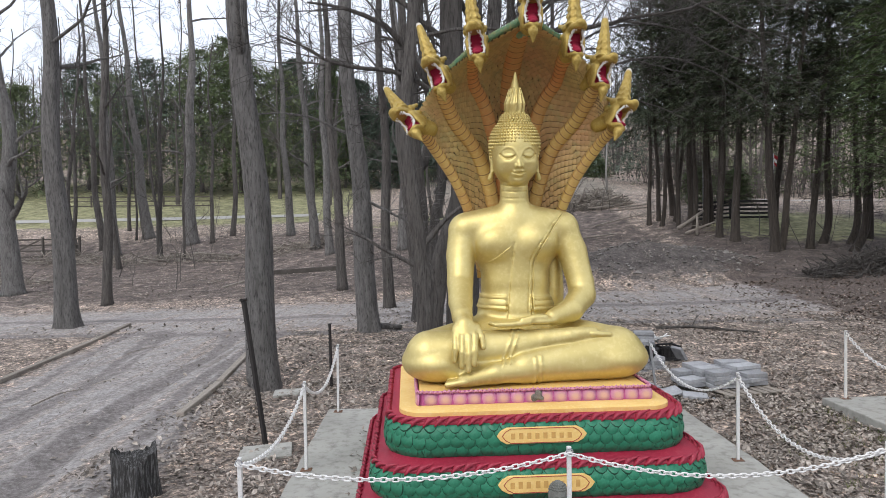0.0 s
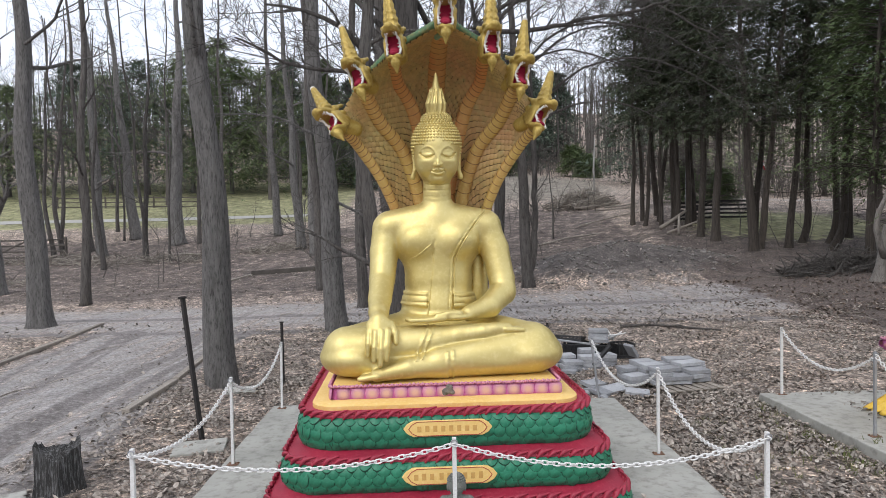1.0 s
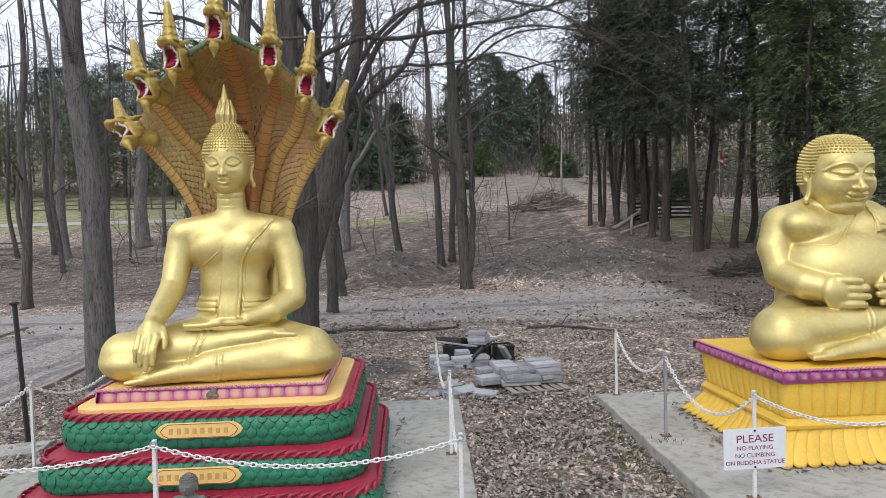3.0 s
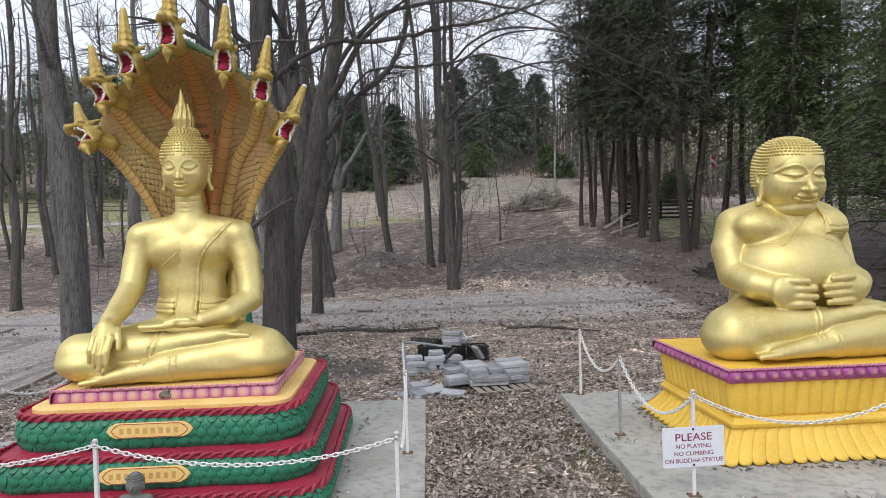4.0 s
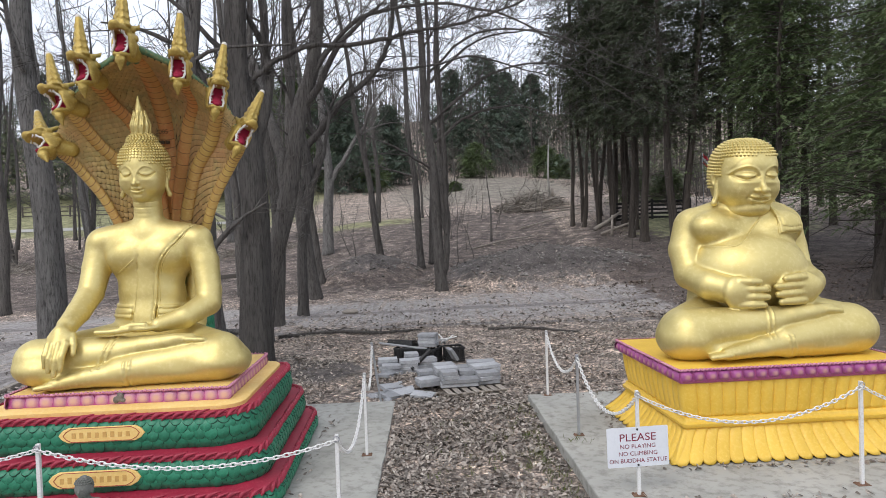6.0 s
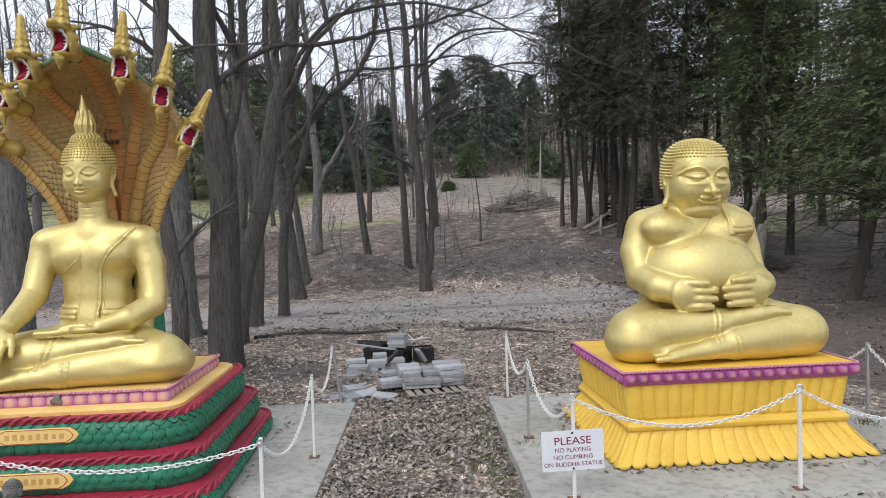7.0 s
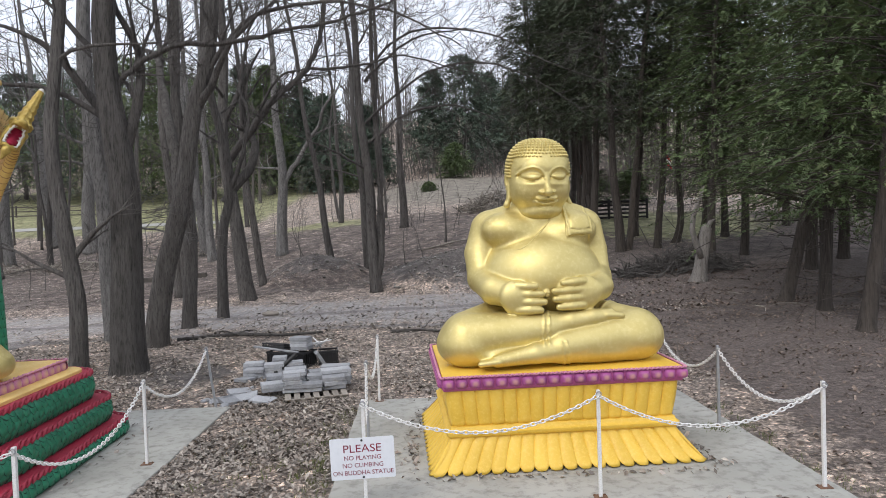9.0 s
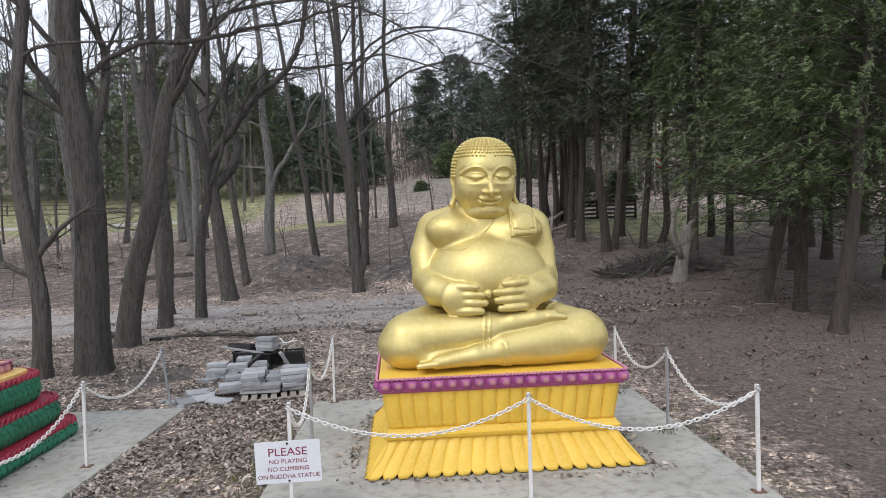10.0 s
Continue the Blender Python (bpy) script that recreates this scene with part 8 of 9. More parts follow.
rnd = random.Random(8)
pallet(3.97, 6.06, 104)
paver_stack(3.93, 6.10, ground_at(3.93, 6.10) + 0.109, 14,
            ((-0.40, -0.30, 1, 4), (-0.04, -0.34, 0, 2), (0.40, -0.30, 0, 3), (-0.76, -0.08, 0, 2), (-0.74, 0.24, 1, 3), (-0.36, 0.04, 0, 4), (0.06, 0.00, 1, 3), (0.46, 0.02, 2, 4), (-0.30, 0.36, 0, 4), (0.10, 0.34, 1, 3), (0.50, 0.34, 2, 4)), 12, rnd)
g1 = ground_at(3.0, 7.9)
paver_stack(2.92, 7.72, g1 + 0.01, 8, ((-0.48, -0.22, 0, 3), (-0.52, 0.12, 0, 4), (-0.06, -0.14, 0, 4), (0.36, -0.06, 0, 4), (0.02, 0.20, 1, 5)), 11, rnd)
paver_stack(3.28, 8.36, ground_at(3.28, 8.36) + 0.385, -14, ((0, 0, 0, 4),), 5, rnd)
for x, y, k, t, r, tu in ((2.45, 7.25, 2, 0, 4, 70), (3.75, 7.72, 1, 0, 58, 20), (2.62, 6.12, 0, 6, 3, 30), (2.45, 5.72, 1, -12, 10, 75), (2.86, 5.72, 0, 12, -9, 10), (3.20, 5.50, 0, 3, 4, -15), (2.62, 5.55, 1, 9, 2, 40)):
    paver(x, y, ground_at(x, y) + 0.0 + (0.30 if abs(r) > 30 else 0), tu, k, t, r)


def rubble(x, y, size, seed):
    r = random.Random(seed)
    bm = bmesh.new()
    bmesh.ops.create_icosphere(bm, subdivisions=2, radius=1)
    for v in bm.verts:
        v.co *= 1 + 0.35 * noise.noise(v.co * 1.4 + Vector((seed, 0, 0)))
        v.co = Vector((v.co.x, v.co.y * 0.75, max(-0.3, v.co.z * 0.45)))
    bmesh.ops.scale(bm, vec=(size, size, size), verts=bm.verts)
    ob = new("rubble_stone", mesh_of(bm, "rubble_stone", STONE_GREY))
    ob.matrix_basis = on_ground(x, y, 0.04 * size, r.uniform(0, 360), r.uniform(-8, 8), r.uniform(-8, 8))
    tagged(ob, "broken chunk of grey rubble beside the pavers", "stone", "rubble beside the pavers")


for i, (x, y, s) in enumerate(((2.35, 5.65, 0.14), (2.60, 5.85, 0.12), (2.9, 5.95, 0.09), (3.25, 5.35, 0.08), (2.6, 5.35, 0.10), (2.15, 5.75, 0.10), (3.3, 5.75, 0.08), (3.45, 5.42, 0.07), (2.75, 6.5, 0.07))):
    rubble(x, y, s, i)


def black_crate(x, y, z, turn, tilt, w, d, h):
    """Slatted plastic crate: floor, corner posts, rails and upright bars."""
    ob = thing("plastic_crate", pose(x, y, z, tilt, 0, turn), "black slatted plastic crate dumped behind the pavers", "crate", "black plastic pieces")
    t = 0.02
    part("crate_floor", block("crate_floor", w, d, t, BLACK, 0.004, 1), ob)
    for s in (-1, 1):
        part("panel", block("panel", w - 0.06, 0.006, h - 0.08, BLACK, 0.001, 1), ob, pose(0, s * (d / 2 - 0.03), 0.03))
    bar = block("bar", 0.022, t * 0.7, h - 0.07, BLACK, 0.003, 1)
    for s in (-1, 1):
        for zz in (0.022, h - 0.04):
            part("rail", block("rail", w, t, 0.04, BLACK, 0.004, 1), ob, pose(0, s * (d / 2 - t / 2), zz))
            part("rail", block("rail", t, d - 2 * t - 0.004, 0.04, BLACK, 0.004, 1), ob, pose(s * (w / 2 - t / 2), 0, zz))
        n = int(w / 0.07)
        for k in range(n):
            part("bar", bar, ob, pose(-w / 2 + w * (k + 0.5) / n, s * (d / 2 - t / 2), 0.05))
        n = int(d / 0.07)
        for k in range(n):
            part("bar", bar, ob, pose(s * (w / 2 - t / 2), -d / 2 + d * (k + 0.5) / n, 0.05, 0, 0, 90))


black_crate(3.05, 8.46, ground_at(3.05, 8.46) + 0.02, -20, 0, 0.95, 0.50, 0.355)
black_crate(3.82, 8.50, ground_at(3.82, 8.50) + 0.02, 10, 0, 0.42, 0.40, 0.30)
black_crate(2.72, 8.62, g1 + 0.39, -28, -10, 0.62, 0.34, 0.12)
rail = new("plastic_rail", block("plastic_rail", 1.15, 0.07, 0.035, STONE_GREY, 0.006, 1))
rail.matrix_basis = pose(2.72, 8.40, g1 + 0.40, 0, 4, -24)
tagged(rail, "pale grey plastic rail lying across a black crate", "rail")
coilpts = [(2.93 + 0.012 * k, 7.45 + 0.006 * k, g1 + 0.10 + 0.0105 * k) for k in range(34)]
pipe = new("corrugated_pipe", raw_mesh("corrugated_pipe", *tube_data(coilpts, [0.052 if k % 2 else 0.036 for k in range(34)], 12), BLACK, True))
tagged(pipe, "short black corrugated pipe leaning on the pavers", "pipe")
spool = Soup()
for k in range(6):
    a = k * 1.3
    spool.tube([(3.45 + 0.20 * math.cos(a), 8.6, g1 + 0.40), (3.55 + 0.16 * math.cos(a + 1), 8.55, g1 + 0.50), (3.66 + 0.26 * math.cos(a + 2), 8.5, g1 + 0.46 + 0.035 * k)], [0.020, 0.018, 0.012], 5, True)
tagged(new("plastic_scraps", spool.mesh("plastic_scraps", PLASTIC, True)), "white plastic scraps on top of the black crates", "scrap", kind="stuff")


def steel_stake(a, b, r, label):
    ob = thing("steel_stake", Matrix.Translation(a), label, "stake")
    d = Vector(b) - Vector(a)
    web = raw_mesh("web", *tube_data([(0, 0, 0), d], [r, r], 4), STEEL_DARK)
    part("web", web, ob)
    nub = Soup()
    for k in range(12):
        p = d * (0.25 + 0.06 * k)
        nub.add(*tube_data([p + Vector((-r, -r, 0)), p + Vector((-r * 1.2, -r * 1.2, 0))], [0.010, 0.007], 4))
    part("stud", nub.mesh("stud", STEEL_DARK), ob, None, "row of small steel studs")
    part("cap", raw_mesh("cap", *tube_data([d, d * 1.012], [r * 1.7, r * 1.7], 6), STEEL_DARK), ob)


steel_stake((-3.34, 3.66, -0.15), (-3.71, 4.05, 1.82), 0.036, "leaning dark steel fence stake in the soil")
steel_stake((-2.96, 6.8, -0.15), (-2.97, 6.8, 1.08), 0.026, "short upright dark steel stake")


def charred_stump(x, y):
    v, f = [], []
    n, rows = 34, 8
    for j in range(rows + 1):
        u = j / rows
        for k in range(n):
            a = 2 * math.pi * k / n
            r = 0.215 * (1 + 0.30 * (1 - u) ** 3) * (1 + 0.10 * math.sin(5 * a + 1) + 0.07 * math.sin(11 * a + u * 2))
            top = 0.46 + 0.10 * math.sin(2 * a + 0.6) + 0.07 * noise.noise(Vector((math.cos(a) * 3, math.sin(a) * 3, 1)))
            v.append((r * math.cos(a), r * math.sin(a), -0.15 + (top + 0.15) * u))
    for j in range(rows):
        for k in range(n):
            f.append((j * n + k, j * n + (k + 1) % n, (j + 1) * n + (k + 1) % n, (j + 1) * n + k))
    for q in (0.72, 0.4):
        base = len(v) - n
        for k in range(n):
            a = 2 * math.pi * k / n
            v.append((0.215 * q * math.cos(a), 0.215 * q * math.sin(a), 0.455 + 0.09 * noise.noise(Vector((math.cos(a) * 4 * q, math.sin(a) * 4 * q, 3)))))
            f.append((base + k, base + (k + 1) % n, base + n + (k + 1) % n, base + n + k))
    f.append([len(v) - n + k for k in range(n)])
    me = raw_mesh("tree_stump", v, f, CHARRED, True)
    me.set_sharp_from_angle(angle=radians(45))
    ob = new("tree_stump", me)
    ob.matrix_basis = on_ground(x, y)
    tagged(ob, "charred black tree stump with a ragged split top", "stump")


charred_stump(-4.32, 1.98)
for x, y, w, d, tu in ((-3.25, 3.3, 0.66, 0.5, 12), (-4.75, 1.62, 0.5, 0.36, 30), (-3.62, 6.35, 0.55, 0.4, 8)):
    me = block("stepping_stone", w, d, 0.07, CONCRETE, 0.012, 2)
    ob = new("stepping_stone", me)
    ob.matrix_basis = on_ground(x, y, -0.03, tu, 1.5, -1)
    tagged(ob, "flat grey concrete stepping stone sunk in leaves", "stone", "stepping stones")


def timber(a, b, w, h, mat, name="landscape_timber", label="half-buried weathered timber edging the dirt drive"):
    a, b = Vector((*a, ground_at(*a))), Vector((*b, ground_at(*b)))
    d = b - a
    me = block(name, d.length, w, h, mat, min(w, h) * 0.18, 2)
    ob = new(name, me)
    ob.matrix_basis = Matrix.Translation((a + b) / 2 + Vector((0, 0, -h * 0.25))) @ (d.to_track_quat("X", "Z").to_matrix().to_4x4())
    tagged(ob, label, "timber", "timber edging")


for a, b in (((-5.02, 5.0), (-5.2, 7.4)), ((-5.22, 7.5), (-5.42, 10.1)), ((-9.55, 7.4), (-9.9, 10.2)), ((-9.95, 10.3), (-10.3, 12.8)), ((-10.35, 12.9), (-10.75, 15.6)), ((-11.2, 26.0), (-9.9, 29.6))):
    timber(a, b, 0.13, 0.10, WOOD)
timber((-9.9, 29.7), (-6.0, 29.4), 0.20, 0.30, WOOD_GREY)


def fallen(points, r, label, mat=DEADWOOD, twigs=4, seed=0):
    rng = random.Random(seed)
    s = Soup()
    pts = [Vector((x, y, ground_at(x, y) + r * 0.7 + up)) for x, y, up in points]
    s.tube(pts, [r * (1 - 0.6 * i / len(pts)) for i in range(len(pts))], 7, True)
    for k in range(twigs):
        p = pts[rng.randrange(1, len(pts))]
        d = Vector((rng.gauss(0, 1), rng.gauss(0, 1), 0.25)).normalized()
        s.tube([p, p + d * 0.3, p + d * 0.6 + Vector((0, 0, -0.12))], [r * 0.4, r * 0.28, r * 0.12], 4)
    tagged(new("fallen_branch", s.mesh("fallen_branch", mat, True)), label, "branch", "fallen branches")


fallen([(4.9, 12.4, 0), (5.8, 12.2, 0.05), (6.6, 11.9, 0.02), (7.3, 11.5, 0)], 0.045, "dark fallen branch lying on leaf litter", BARK_DARK, 5, 1)
fallen([(-0.9, 12.3, 0), (0.6, 12.6, 0.03), (1.9, 12.5, 0.02), (3.0, 12.7, 0)], 0.06, "long dark fallen limb on leaf litter", BARK_DARK, 5, 2)
fallen([(-3.0, 13.35, 0), (-2.5, 13.2, 0.02), (-2.0, 13.15, 0)], 0.11, "short cut log beside a tree trunk", BARK, 0, 3)
fallen([(12.6, 31.2, 0.3), (13.3, 31.6, 0.5), (14.4, 32.2, 0.9)], 0.13, "pale barkless log leaning by the cedars", WOOD, 0, 4)
fallen([(13.4, 30.6, 0), (13.45, 30.7, 0.6), (13.5, 30.8, 1.1)], 0.09, "pale upright broken branch by the cedars", WOOD, 0, 5)
fallen([(12.9, 30.9, 0.1), (13.9, 31.2, 0.3), (15.0, 31.4, 0.5)], 0.08, "pale dead branch by the cedars", WOOD, 2, 6)
fallen([(5.5, 31.0, 0), (7.5, 32.2, 0.1), (9.5, 33.0, 0.05)], 0.055, "weathered fallen log on the slope", DEADWOOD, 3, 7)
fallen([(9.0, 35.5, 0.1), (11.5, 36.5, 0.2), (14.0, 37.4, 0.1)], 0.055, "weathered fallen log on the slope", DEADWOOD, 3, 8)
fallen([(-18.5, 36.5, 0.1), (-16.0, 36.2, 0.3), (-13.5, 36.0, 0.1)], 0.09, "dead limb tangled in brush by the drive", DEADWOOD, 6, 9)
for i, (x0, y0, x1, y1, up0, up1, r) in enumerate(((9.5, 41.9, 9.8, 41.7, 0.5, 1.5, 0.10), (10.5, 41.5, 10.7, 41.3, 0.9, 1.6, 0.09), (11.3, 41.4, 12.3, 41.2, 0.5, 0.8, 0.08), (9.9, 41.2, 11.6, 40.9, 0.15, 0.2, 0.07), (12.0, 40.9, 14.2, 40.4, 0.05, 0.1, 0.07), (11.2, 40.3, 13.6, 39.6, 0.0, 0.05, 0.06), (13.4, 48.4, 13.4, 48.4, 0.0, 0.7, 0.22))):
    fallen([(x0, y0, up0), ((x0 + x1) / 2, (y0 + y1) / 2, (up0 + up1) / 2), (x1, y1, up1)], r, "pale cut log end beside the brush pile", WOOD, 0, 30 + i)
fallen([(11.0, 26.6, 0.0), (12.2, 26.0, 0.1), (13.4, 25.2, 0.0)], 0.05, "thin pale fallen branch under the cedars", DEADWOOD, 3, 10)

stone = new("flat_stone", PAVER[0].copy())
bm = bmesh.new()
bmesh.ops.create_icosphere(bm, subdivisions=2, radius=0.28)
for v in bm.verts:
    v.co = Vector((v.co.x * 1.1, v.co.y * 0.8, v.co.z * 0.35)) * (1 + 0.12 * noise.noise(v.co * 5))
stone.data = mesh_of(bm, "flat_stone", WOOD, True)
stone.matrix_basis = on_ground(0.5, 16.9, 0.06, 10)
tagged(stone, "flat tan sawn log round lying on the drive", "log")


def forked_stump(x, y, seed):
    """Leaning barkless stub, broken off, with one thin crooked fork beside it."""
    r2 = random.Random(seed)
    ob = thing("forked_stump", pose(x, y, ground_at(x, y) - 0.08), "pale leaning dead stump with a crooked broken fork", "tree stump")
    part("stub", raw_mesh("stub", *trunk_arrays([(0, 0, 0), (0.10, 0, 0.6), (0.24, 0, 1.3), (0.36, 0, 1.95)], [0.25, 0.215, 0.20, 0.175], r2, 12, 1.3), GREY_WOOD, True), ob)
    part("fork", raw_mesh("fork", *tube_data([Vector(q) for q in ((0.08, -0.12, 0.9), (-0.12, -0.18, 1.35), (-0.26, -0.20, 1.9), (-0.20, -0.20, 2.4), (0.02, -0.20, 2.9), (0.20, -0.20, 3.4))], [0.12, 0.105, 0.095, 0.085, 0.07, 0.035], 9), GREY_WOOD, True), ob)
    part("splinter", raw_mesh("splinter", *tube_data([Vector(q) for q in ((0.34, 0.0, 1.88), (0.48, 0.0, 2.15), (0.62, -0.02, 2.24))], [0.11, 0.07, 0.015], 7), GREY_WOOD, True), ob)


forked_stump(15.42, 17.3, 61)


def brush_heap(name, x, y, rx, ry, h, count, seed, label, mat=DEADWOOD):
    rng = random.Random(seed)
    s = Soup()
    for k in range(count):
        a, q = rng.uniform(0, 6.28), rng.random() ** 0.6
        px, py = x + rx * q * math.cos(a), y + ry * q * math.sin(a)
        up = h * (1 - q) * rng.uniform(0.2, 1.0)
        d = Vector((rng.gauss(0, 1), rng.gauss(0, 0.6), rng.gauss(0.05, 0.35))).normalized()
        L, r = rng.uniform(0.5, 1.7), 0.008 + 0.034 * rng.random() ** 2
        c = Vector((px, py, ground_at(px, py) + 0.05 + up))
        bendv = Vector((rng.gauss(0, 0.1), rng.gauss(0, 0.1), rng.gauss(0, 0.1)))
        s.tube([c - d * L / 2, c + bendv, c + d * L / 2], [r, r * 0.85, r * 0.5], 5, True)
    tagged(new(name, s.mesh(name, mat)), label, "brush pile", kind="stuff")


brush_heap("brush_pile", 10.7, 42.7, 2.8, 1.5, 1.6, 620, 21, "heap of cut grey branches on the slope")
brush_heap("brush_pile", 15.6, 19.6, 2.6, 1.0, 0.9, 420, 22, "low heap of dead brush under the cedars", BARK_DARK)
brush_heap("brush_pile", -17.5, 35.8, 4.5, 1.4, 0.5, 200, 23, "tangle of dead brush along the drive")
brush_heap("brush_pile", -9.0, 37.5, 4.0, 1.2, 0.6, 220, 25, "tangle of dead brush along the drive")
brush_heap("brush_pile", -24.0, 37.0, 4.0, 1.3, 0.6, 220, 26, "tangle of dead brush along the drive")
brush_heap("brush_pile", -24.0, 29.5, 3.0, 1.4, 0.5, 120, 24, "dead branches heaped by the fence")


def mound_stones():
    """Small broken stones over the two spoil heaps."""
    rng = random.Random(63)
    s = Soup()
    for cx, cy, rx, ry, n in ((8.2, 24.0, 5.2, 3.7, 760), (0.2, 26.8, 2.5, 2.7, 200)):
        for k in range(n):
            a, q = rng.uniform(0, 6.28), math.sqrt(rng.random())
            x, y = cx + rx * q * math.cos(a), cy + ry * q * math.sin(a)
            r = 0.025 + 0.09 * rng.random() ** 3
            c = Vector((x, y, ground_at(x, y) + r * 0.3))
            ring = [c + Vector((math.cos(t) * r * rng.uniform(0.7, 1.3), math.sin(t) * r * rng.uniform(0.6, 1.1), rng.uniform(-0.2, 0.2) * r)) for t in (0, 1.2, 2.5, 3.8, 5.0)]
            s.add([*ring, c + Vector((rng.uniform(-0.3, 0.3) * r, 0, r * rng.uniform(0.5, 0.9))), c - Vector((0, 0, r))], [(i, (i + 1) % 5, 5) for i in range(5)] + [((i + 1) % 5, i, 6) for i in range(5)])
    return s.mesh("mound_stones", STONE_EARTH)


tagged(new("mound_stones", mound_stones()), "broken stones and clods on the spoil heaps", "stones", kind="stuff")


# ---- fences ----
def rail_fence(name, a, b, z_up, rails, tall, mat, label, brace=False, rail_h=0.12):
    ax, bx = Vector((a[0], a[1], 0)), Vector((b[0], b[1], 0))
    n = max(1, round((bx - ax).length / 2.4))
    ob = thing(name, pose(0, 0, 0), label, "fence")
    P = []
    for i in range(n + 1):
        q = ax.lerp(bx, i / n)
        P.append(Vector((q.x, q.y, ground_at(q.x, q.y) + z_up)))
        part("post", block("post", 0.13, 0.13, tall + 0.35, mat, 0.015, 1), ob, Matrix.Translation(P[-1] - Vector((0, 0, 0.25))))
    for i in range(n):
        p, q = P[i], P[i + 1]
        for k in range(rails):
            h = tall * (0.12 + 0.84 * k / (rails - 1))
            d = q - p
            me = block("rail", d.length - 0.135, 0.045, rail_h, mat, 0.01, 1)
            part("rail", me, ob, Matrix.Translation((p + q) / 2 + Vector((0, -0.0, h - rail_h / 2))) @ d.to_track_quat("X", "Z").to_matrix().to_4x4())
        if brace and i % 2 == 0:
            lo, hi = p + Vector((0, -0.05, tall * 0.12)), q + Vector((0, -0.05, tall * 0.95))
            d = hi - lo
            part("brace", block("brace", d.length * 0.96, 0.04, 0.11, mat, 0.01, 1), ob, Matrix.Translation((lo + hi) / 2) @ d.to_track_quat("X", "Z").to_matrix().to_4x4())
    return ob


rail_fence("board_fence", (14.6, 34.3), (19.2, 34.1), -0.05, 5, 1.15, BLACK_PAINT, "black painted board fence with diagonal braces", True)
rail_fence("split_rail_fence", (-34.0, 38.0), (-24.6, 38.4), 0.0, 4, 1.35, WOOD_GREY, "dark weathered rail fence beside the drive", True, 0.10)
rail_fence("split_rail_fence", (-36, 57.5), (-22, 56.8), 0.0, 3, 1.0, WOOD_GREY, "grey split-rail fence beyond the road", False, 0.10)


def flag(x, y, z, cols, label):
    ob = thing("small_flag", pose(x, y, ground_at(x, y)), label, "flag")
    z -= ground_at(x, y)
    part("flagpole", raw_mesh("flagpole", *tube_data([(0, 0, -0.1), (0, 0, z + 0.9)], [0.03, 0.02], 8), GALV, True), ob)
    for k, c in enumerate(cols):
        v, f = [], []
        for i in range(7):
            for j in (0, 1):
                v.append((0.02 + 0.06 * i + 0.05 * j * (k + j), 0.05 * math.sin(i * 1.3 + k), z + 0.85 - 0.28 * (k + j) - 0.05 * i))
        for i in range(6):
            f.append((2 * i, 2 * i + 1, 2 * i + 3, 2 * i + 2))
        me = raw_mesh("cloth", v, f, material("flag_cloth", c, rough=0.8, size=8, bump=0.1), True)
        part("cloth", me, ob)


flag(14.9, 33.4, 5.7, ((0.6, 0.03, 0.03), (0.75, 0.16, 0.02), (0.7, 0.7, 0.72)), "small red and orange flag hanging on a pole")
flag(22.3, 39.5, 6.8, ((0.55, 0.02, 0.04), (0.75, 0.73, 0.72), (0.55, 0.02, 0.04)), "small red and white flag hanging on a pole")
snag = new("dead_snag", raw_mesh("dead_snag", *tube_data([(13.1, 48.0, 4.8), (13.0, 48.0, 7.4), (13.12, 48, 10.2)], [0.11, 0.08, 0.03], 9), material("bleached_wood", (0.36, 0.35, 0.33), (0.25, 0.24, 0.225), rough=0.85, size=2, bump=0.3), True))
tagged(snag, "thin pale dead tree trunk standing on the slope", "tree")

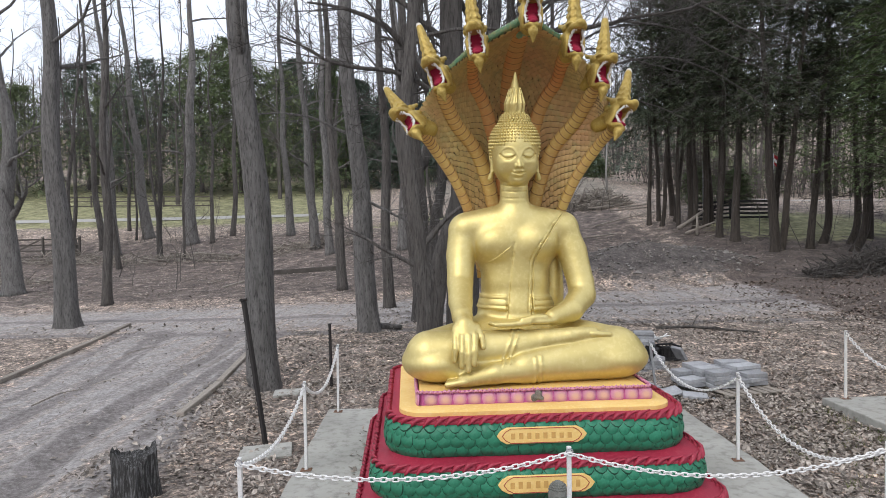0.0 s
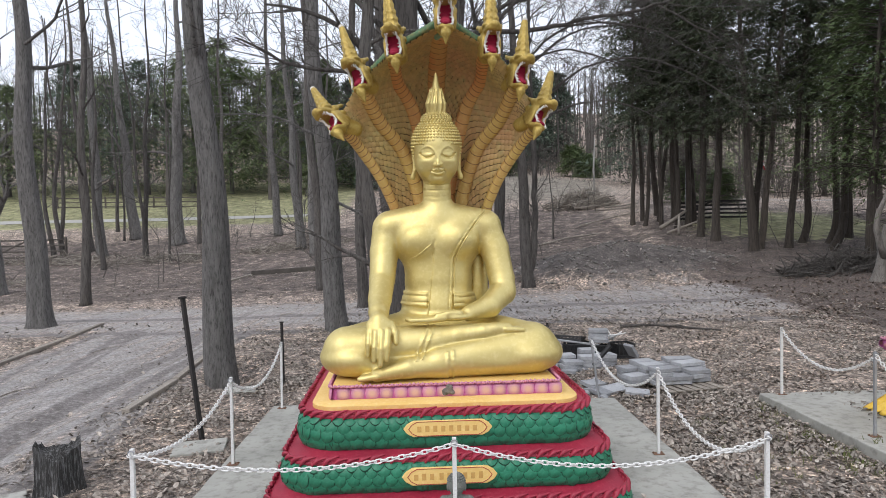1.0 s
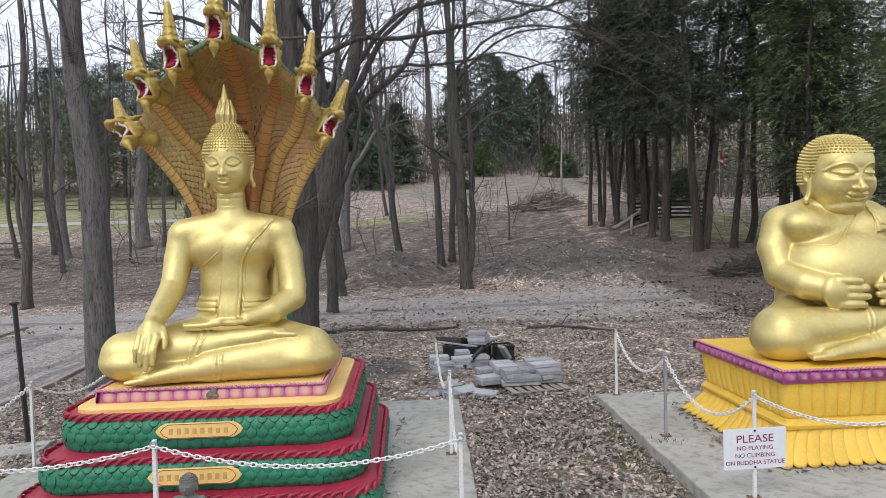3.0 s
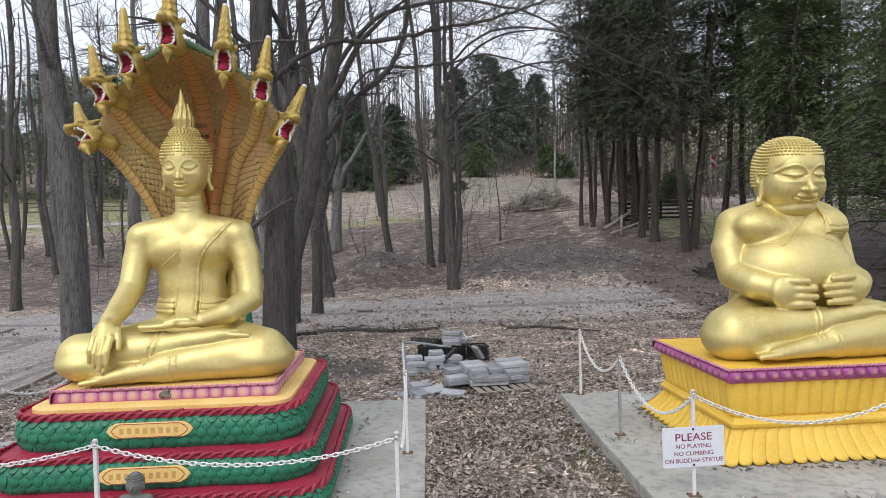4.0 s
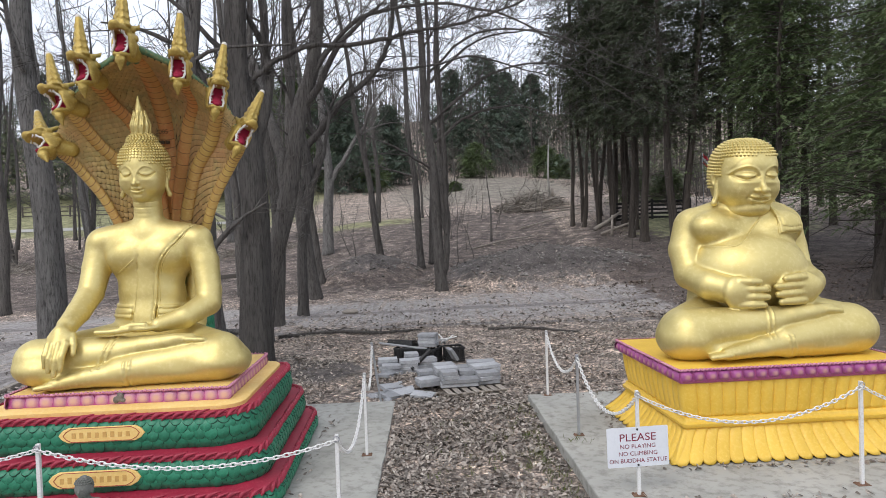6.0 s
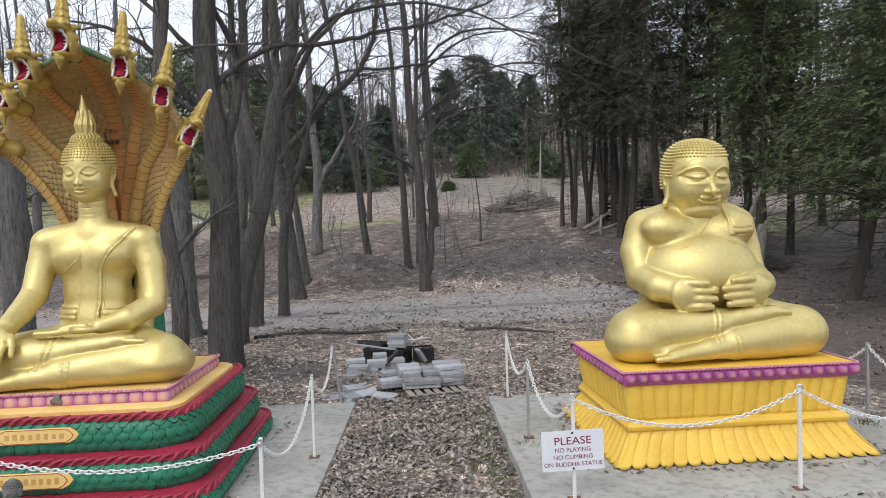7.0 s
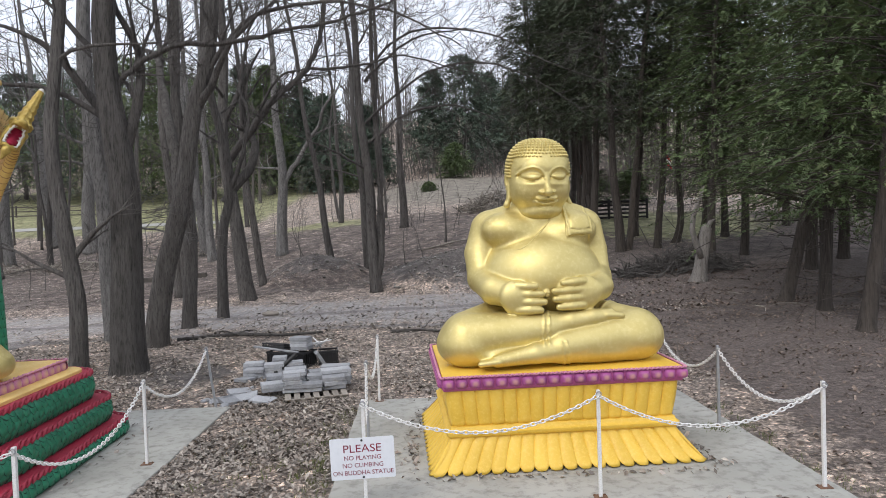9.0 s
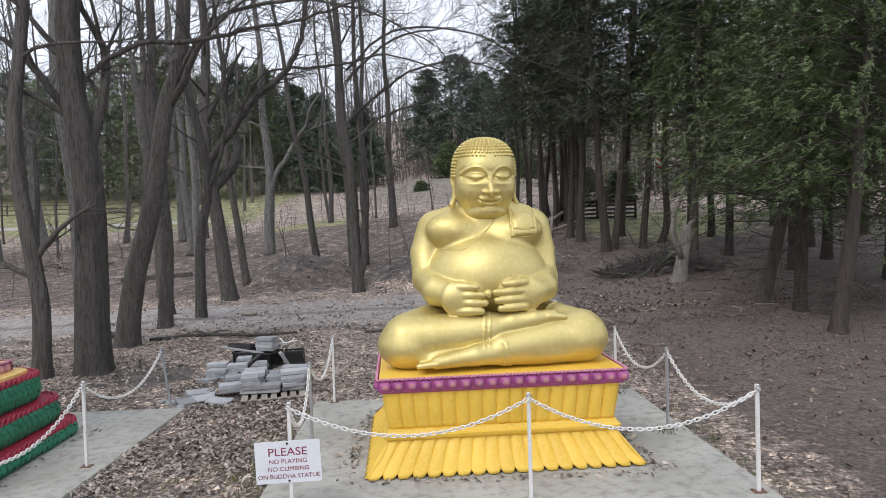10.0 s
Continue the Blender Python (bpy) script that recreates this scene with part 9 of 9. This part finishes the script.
# ---- leaf litter, grass ----
def leaf_litter(shade_brown):
    rng = np.random.default_rng(12)
    xs, ys = [], []

    def field(n, x0, x1, y0, y1):
        xs.append(rng.uniform(x0, x1, n))
        ys.append(rng.uniform(y0, y1, n))

    field(22000, 2.8, 5.1, -1.8, 6.2)
    field(13000, -5.4, -2.6, -1.6, 7.5)
    field(46000, -5, 11, 5.2, 13.2)
    field(6000, -12, 12, -2.2, -0.3)
    field(8500, -14, -5, 0, 16)
    field(13000, -22, 15, 18, 33)
    field(12000, -4, 14, 13, 18)
    # separate leaves for under the cedars, coloured darker for the shade there
    if shade_brown:
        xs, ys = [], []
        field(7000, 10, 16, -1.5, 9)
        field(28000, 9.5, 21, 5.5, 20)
    x, y = np.concatenate(xs), np.concatenate(ys)
    clear = ((np.abs(x - 0.02) < 2.78) & (y > -0.42) & (y < 5.18)) | ((np.abs(x - 7.5) < 2.56) & (y > 0.38) & (y < 4.93))
    thin = rng.random(len(x)) < drive_mask(x, y) * 0.72
    # leaves gather in drifts and leave bare gaps between them
    drift = np.sin(x * 2.3 + 1.7 * np.sin(y * 1.1)) + np.sin(y * 2.9 + 1.4 * np.sin(x * 1.3)) + 0.7 * np.sin(x * 6.1 + y * 4.7) + 0.7 * np.sin(y * 7.3 - x * 3.9)
    gap = rng.random(len(x)) > np.clip(0.62 + 0.30 * drift, 0.12, 1)
    keep = ~(clear | thin | gap)
    x, y = x[keep], y[keep]
    # drifts caught round the pedestals' feet and along the slabs' edges
    px, py, pz = [], [], []
    for cx, cy, hx, hy, top, n in ((7.515, 2.78, 1.60, 1.31, 0.088, 420), (-0.08, 2.50, 1.88, 1.78, -0.027, 160)):
        side = rng.integers(0, 4, n)
        u, off = rng.uniform(-1, 1, n), np.abs(rng.normal(0, 0.09, n))
        px.append(cx + np.where(side % 2 == 0, u * hx, np.where(side == 1, 1, -1) * (hx + off)))
        py.append(cy + np.where(side % 2 == 1, u * hy, np.where(side == 2, 1, -1) * (hy + off)))
        pz.append(np.full(n, top))
    n = 260
    px.append(rng.uniform(5.1, 9.9, n))
    py.append(rng.choice((0.52, 4.78), n) + rng.normal(0, 0.08, n))
    pz.append(np.full(n, 0.088))
    bx, by, bz = np.concatenate(px), np.concatenate(py), np.concatenate(pz)
    if shade_brown:
        bx, by, bz = bx[:0], by[:0], bz[:0]
    z = np.concatenate([surface(x, y) + rng.uniform(0.006, 0.04, len(x)), bz + rng.uniform(0.004, 0.015, len(bz))])
    x, y = np.concatenate([x, bx]), np.concatenate([y, by])
    n = len(x)
    L = (0.016 + 0.040 * rng.random(n) ** 1.5) * np.where(y > 13, 1.2, 0.85)
    W = L * rng.uniform(0.35, 0.75, n)
    az, t1, t2, fold = rng.uniform(0, 6.283, n), rng.normal(0, 0.42, n), rng.normal(0, 0.42, n), rng.uniform(0.0, 0.8, n)
    ca, sa = np.cos(az), np.sin(az)
    u = np.stack([ca, sa, t1], 1)
    w = np.stack([-sa, ca, t2], 1)
    c = np.stack([x, y, z], 1)
    up = np.array([0, 0, 1.0])
    e = (L[:, None] * u)
    q = (W[:, None] * w)
    lift = (fold * W)[:, None] * up
    v = np.stack([c - e, c + q * 0.9 - e * 0.25 + lift, c + q * 0.7 + e * 0.45 + lift, c + e * 1.1, c - q * 0.7 + e * 0.45 + lift * 0.7, c - q * 0.9 - e * 0.25 + lift * 0.7], 1).reshape(-1, 3)
    i = np.arange(n)[:, None] * 6
    f = np.concatenate([i + np.array([[0, 1, 2, 3]]), i + np.array([[0, 3, 4, 5]])])
    me = joined_mesh("leaf_litter", [(v, f)], LEAF_SHADE if shade_brown else LEAF)
    me.shade_flat()
    return me


tagged(new("leaf_litter", leaf_litter(False)), "dry brown fallen leaves scattered over the soil", "leaves", kind="stuff")
tagged(new("leaf_litter", leaf_litter(True)), "dark brown leaves tinted for the shade under the cedars", "leaves", kind="stuff")


def fallen_twigs():
    rng = random.Random(44)
    s = Soup()
    for k in range(1100):
        x, y = rng.uniform(-24, 20), 6 + 40 * rng.random() ** 1.3
        if float(drive_mask(x, y)) > 0.3 and rng.random() < 0.85:
            continue
        a, L = rng.uniform(0, math.pi), rng.uniform(0.2, 1.1)
        r = L * rng.uniform(0.006, 0.013)
        pts = []
        for i in range(4):
            px, py = x + math.cos(a) * L * i / 3, y + math.sin(a) * L * i / 3
            a += rng.gauss(0, 0.2)
            pts.append((px, py, ground_at(px, py) + 0.02 + (0.06 * L if i in (1, 2) else 0)))
        s.tube(pts, [r, r, r * 0.8, r * 0.4], 4)
    return s.mesh("fallen_twigs", DEADWOOD, True)


tagged(new("fallen_twigs", fallen_twigs()), "dead twigs and sticks strewn over the soil", "twigs", kind="stuff")


def grass_tufts():
    rng = np.random.default_rng(3)
    spots = [(4.75 + rng.normal(0, 0.12), rng.uniform(-0.5, 4.8)) for _ in range(90)] + [(rng.uniform(10.1, 10.4), rng.uniform(0.3, 4.6)) for _ in range(26)]
    spots += [(rng.normal(5.3, 0.1), rng.normal(2.45, 0.1)) for _ in range(3)] + [(rng.normal(9.7, 0.1), rng.normal(2.75, 0.06)) for _ in range(8)] + [(rng.uniform(3.4, 4.6), rng.uniform(0, 4)) for _ in range(40)]
    c = np.repeat(np.array([(x, y, max(ground_at(x, y), 0.08 if 5.05 < x < 10 else -1)) for x, y in spots]), 9, 0)
    n = len(c)
    c = c + np.stack([rng.normal(0, 0.05, n), rng.normal(0, 0.05, n), np.zeros(n)], 1)
    d = np.stack([rng.normal(0, 0.5, n), rng.normal(0, 0.5, n), np.ones(n)], 1)
    d /= np.linalg.norm(d, axis=1)[:, None]
    s = np.cross(d, rng.normal(0, 1, (n, 3)))
    s /= np.linalg.norm(s, axis=1)[:, None]
    h = rng.uniform(0.04, 0.11, n)[:, None]
    v = np.stack([c - s * 0.005, c + s * 0.005, c + d * h], 1).reshape(-1, 3)
    f = np.arange(3 * n).reshape(-1, 3)
    return joined_mesh("grass_tufts", [(v, f)], material("grass_blade", (0.09, 0.12, 0.03), (0.14, 0.15, 0.05), rough=0.7, size=3, bump=0, vary=0.35, islands=True))


tagged(new("grass_tufts", grass_tufts()), "sparse green grass tufts along the slab edges", "grass", kind="stuff")
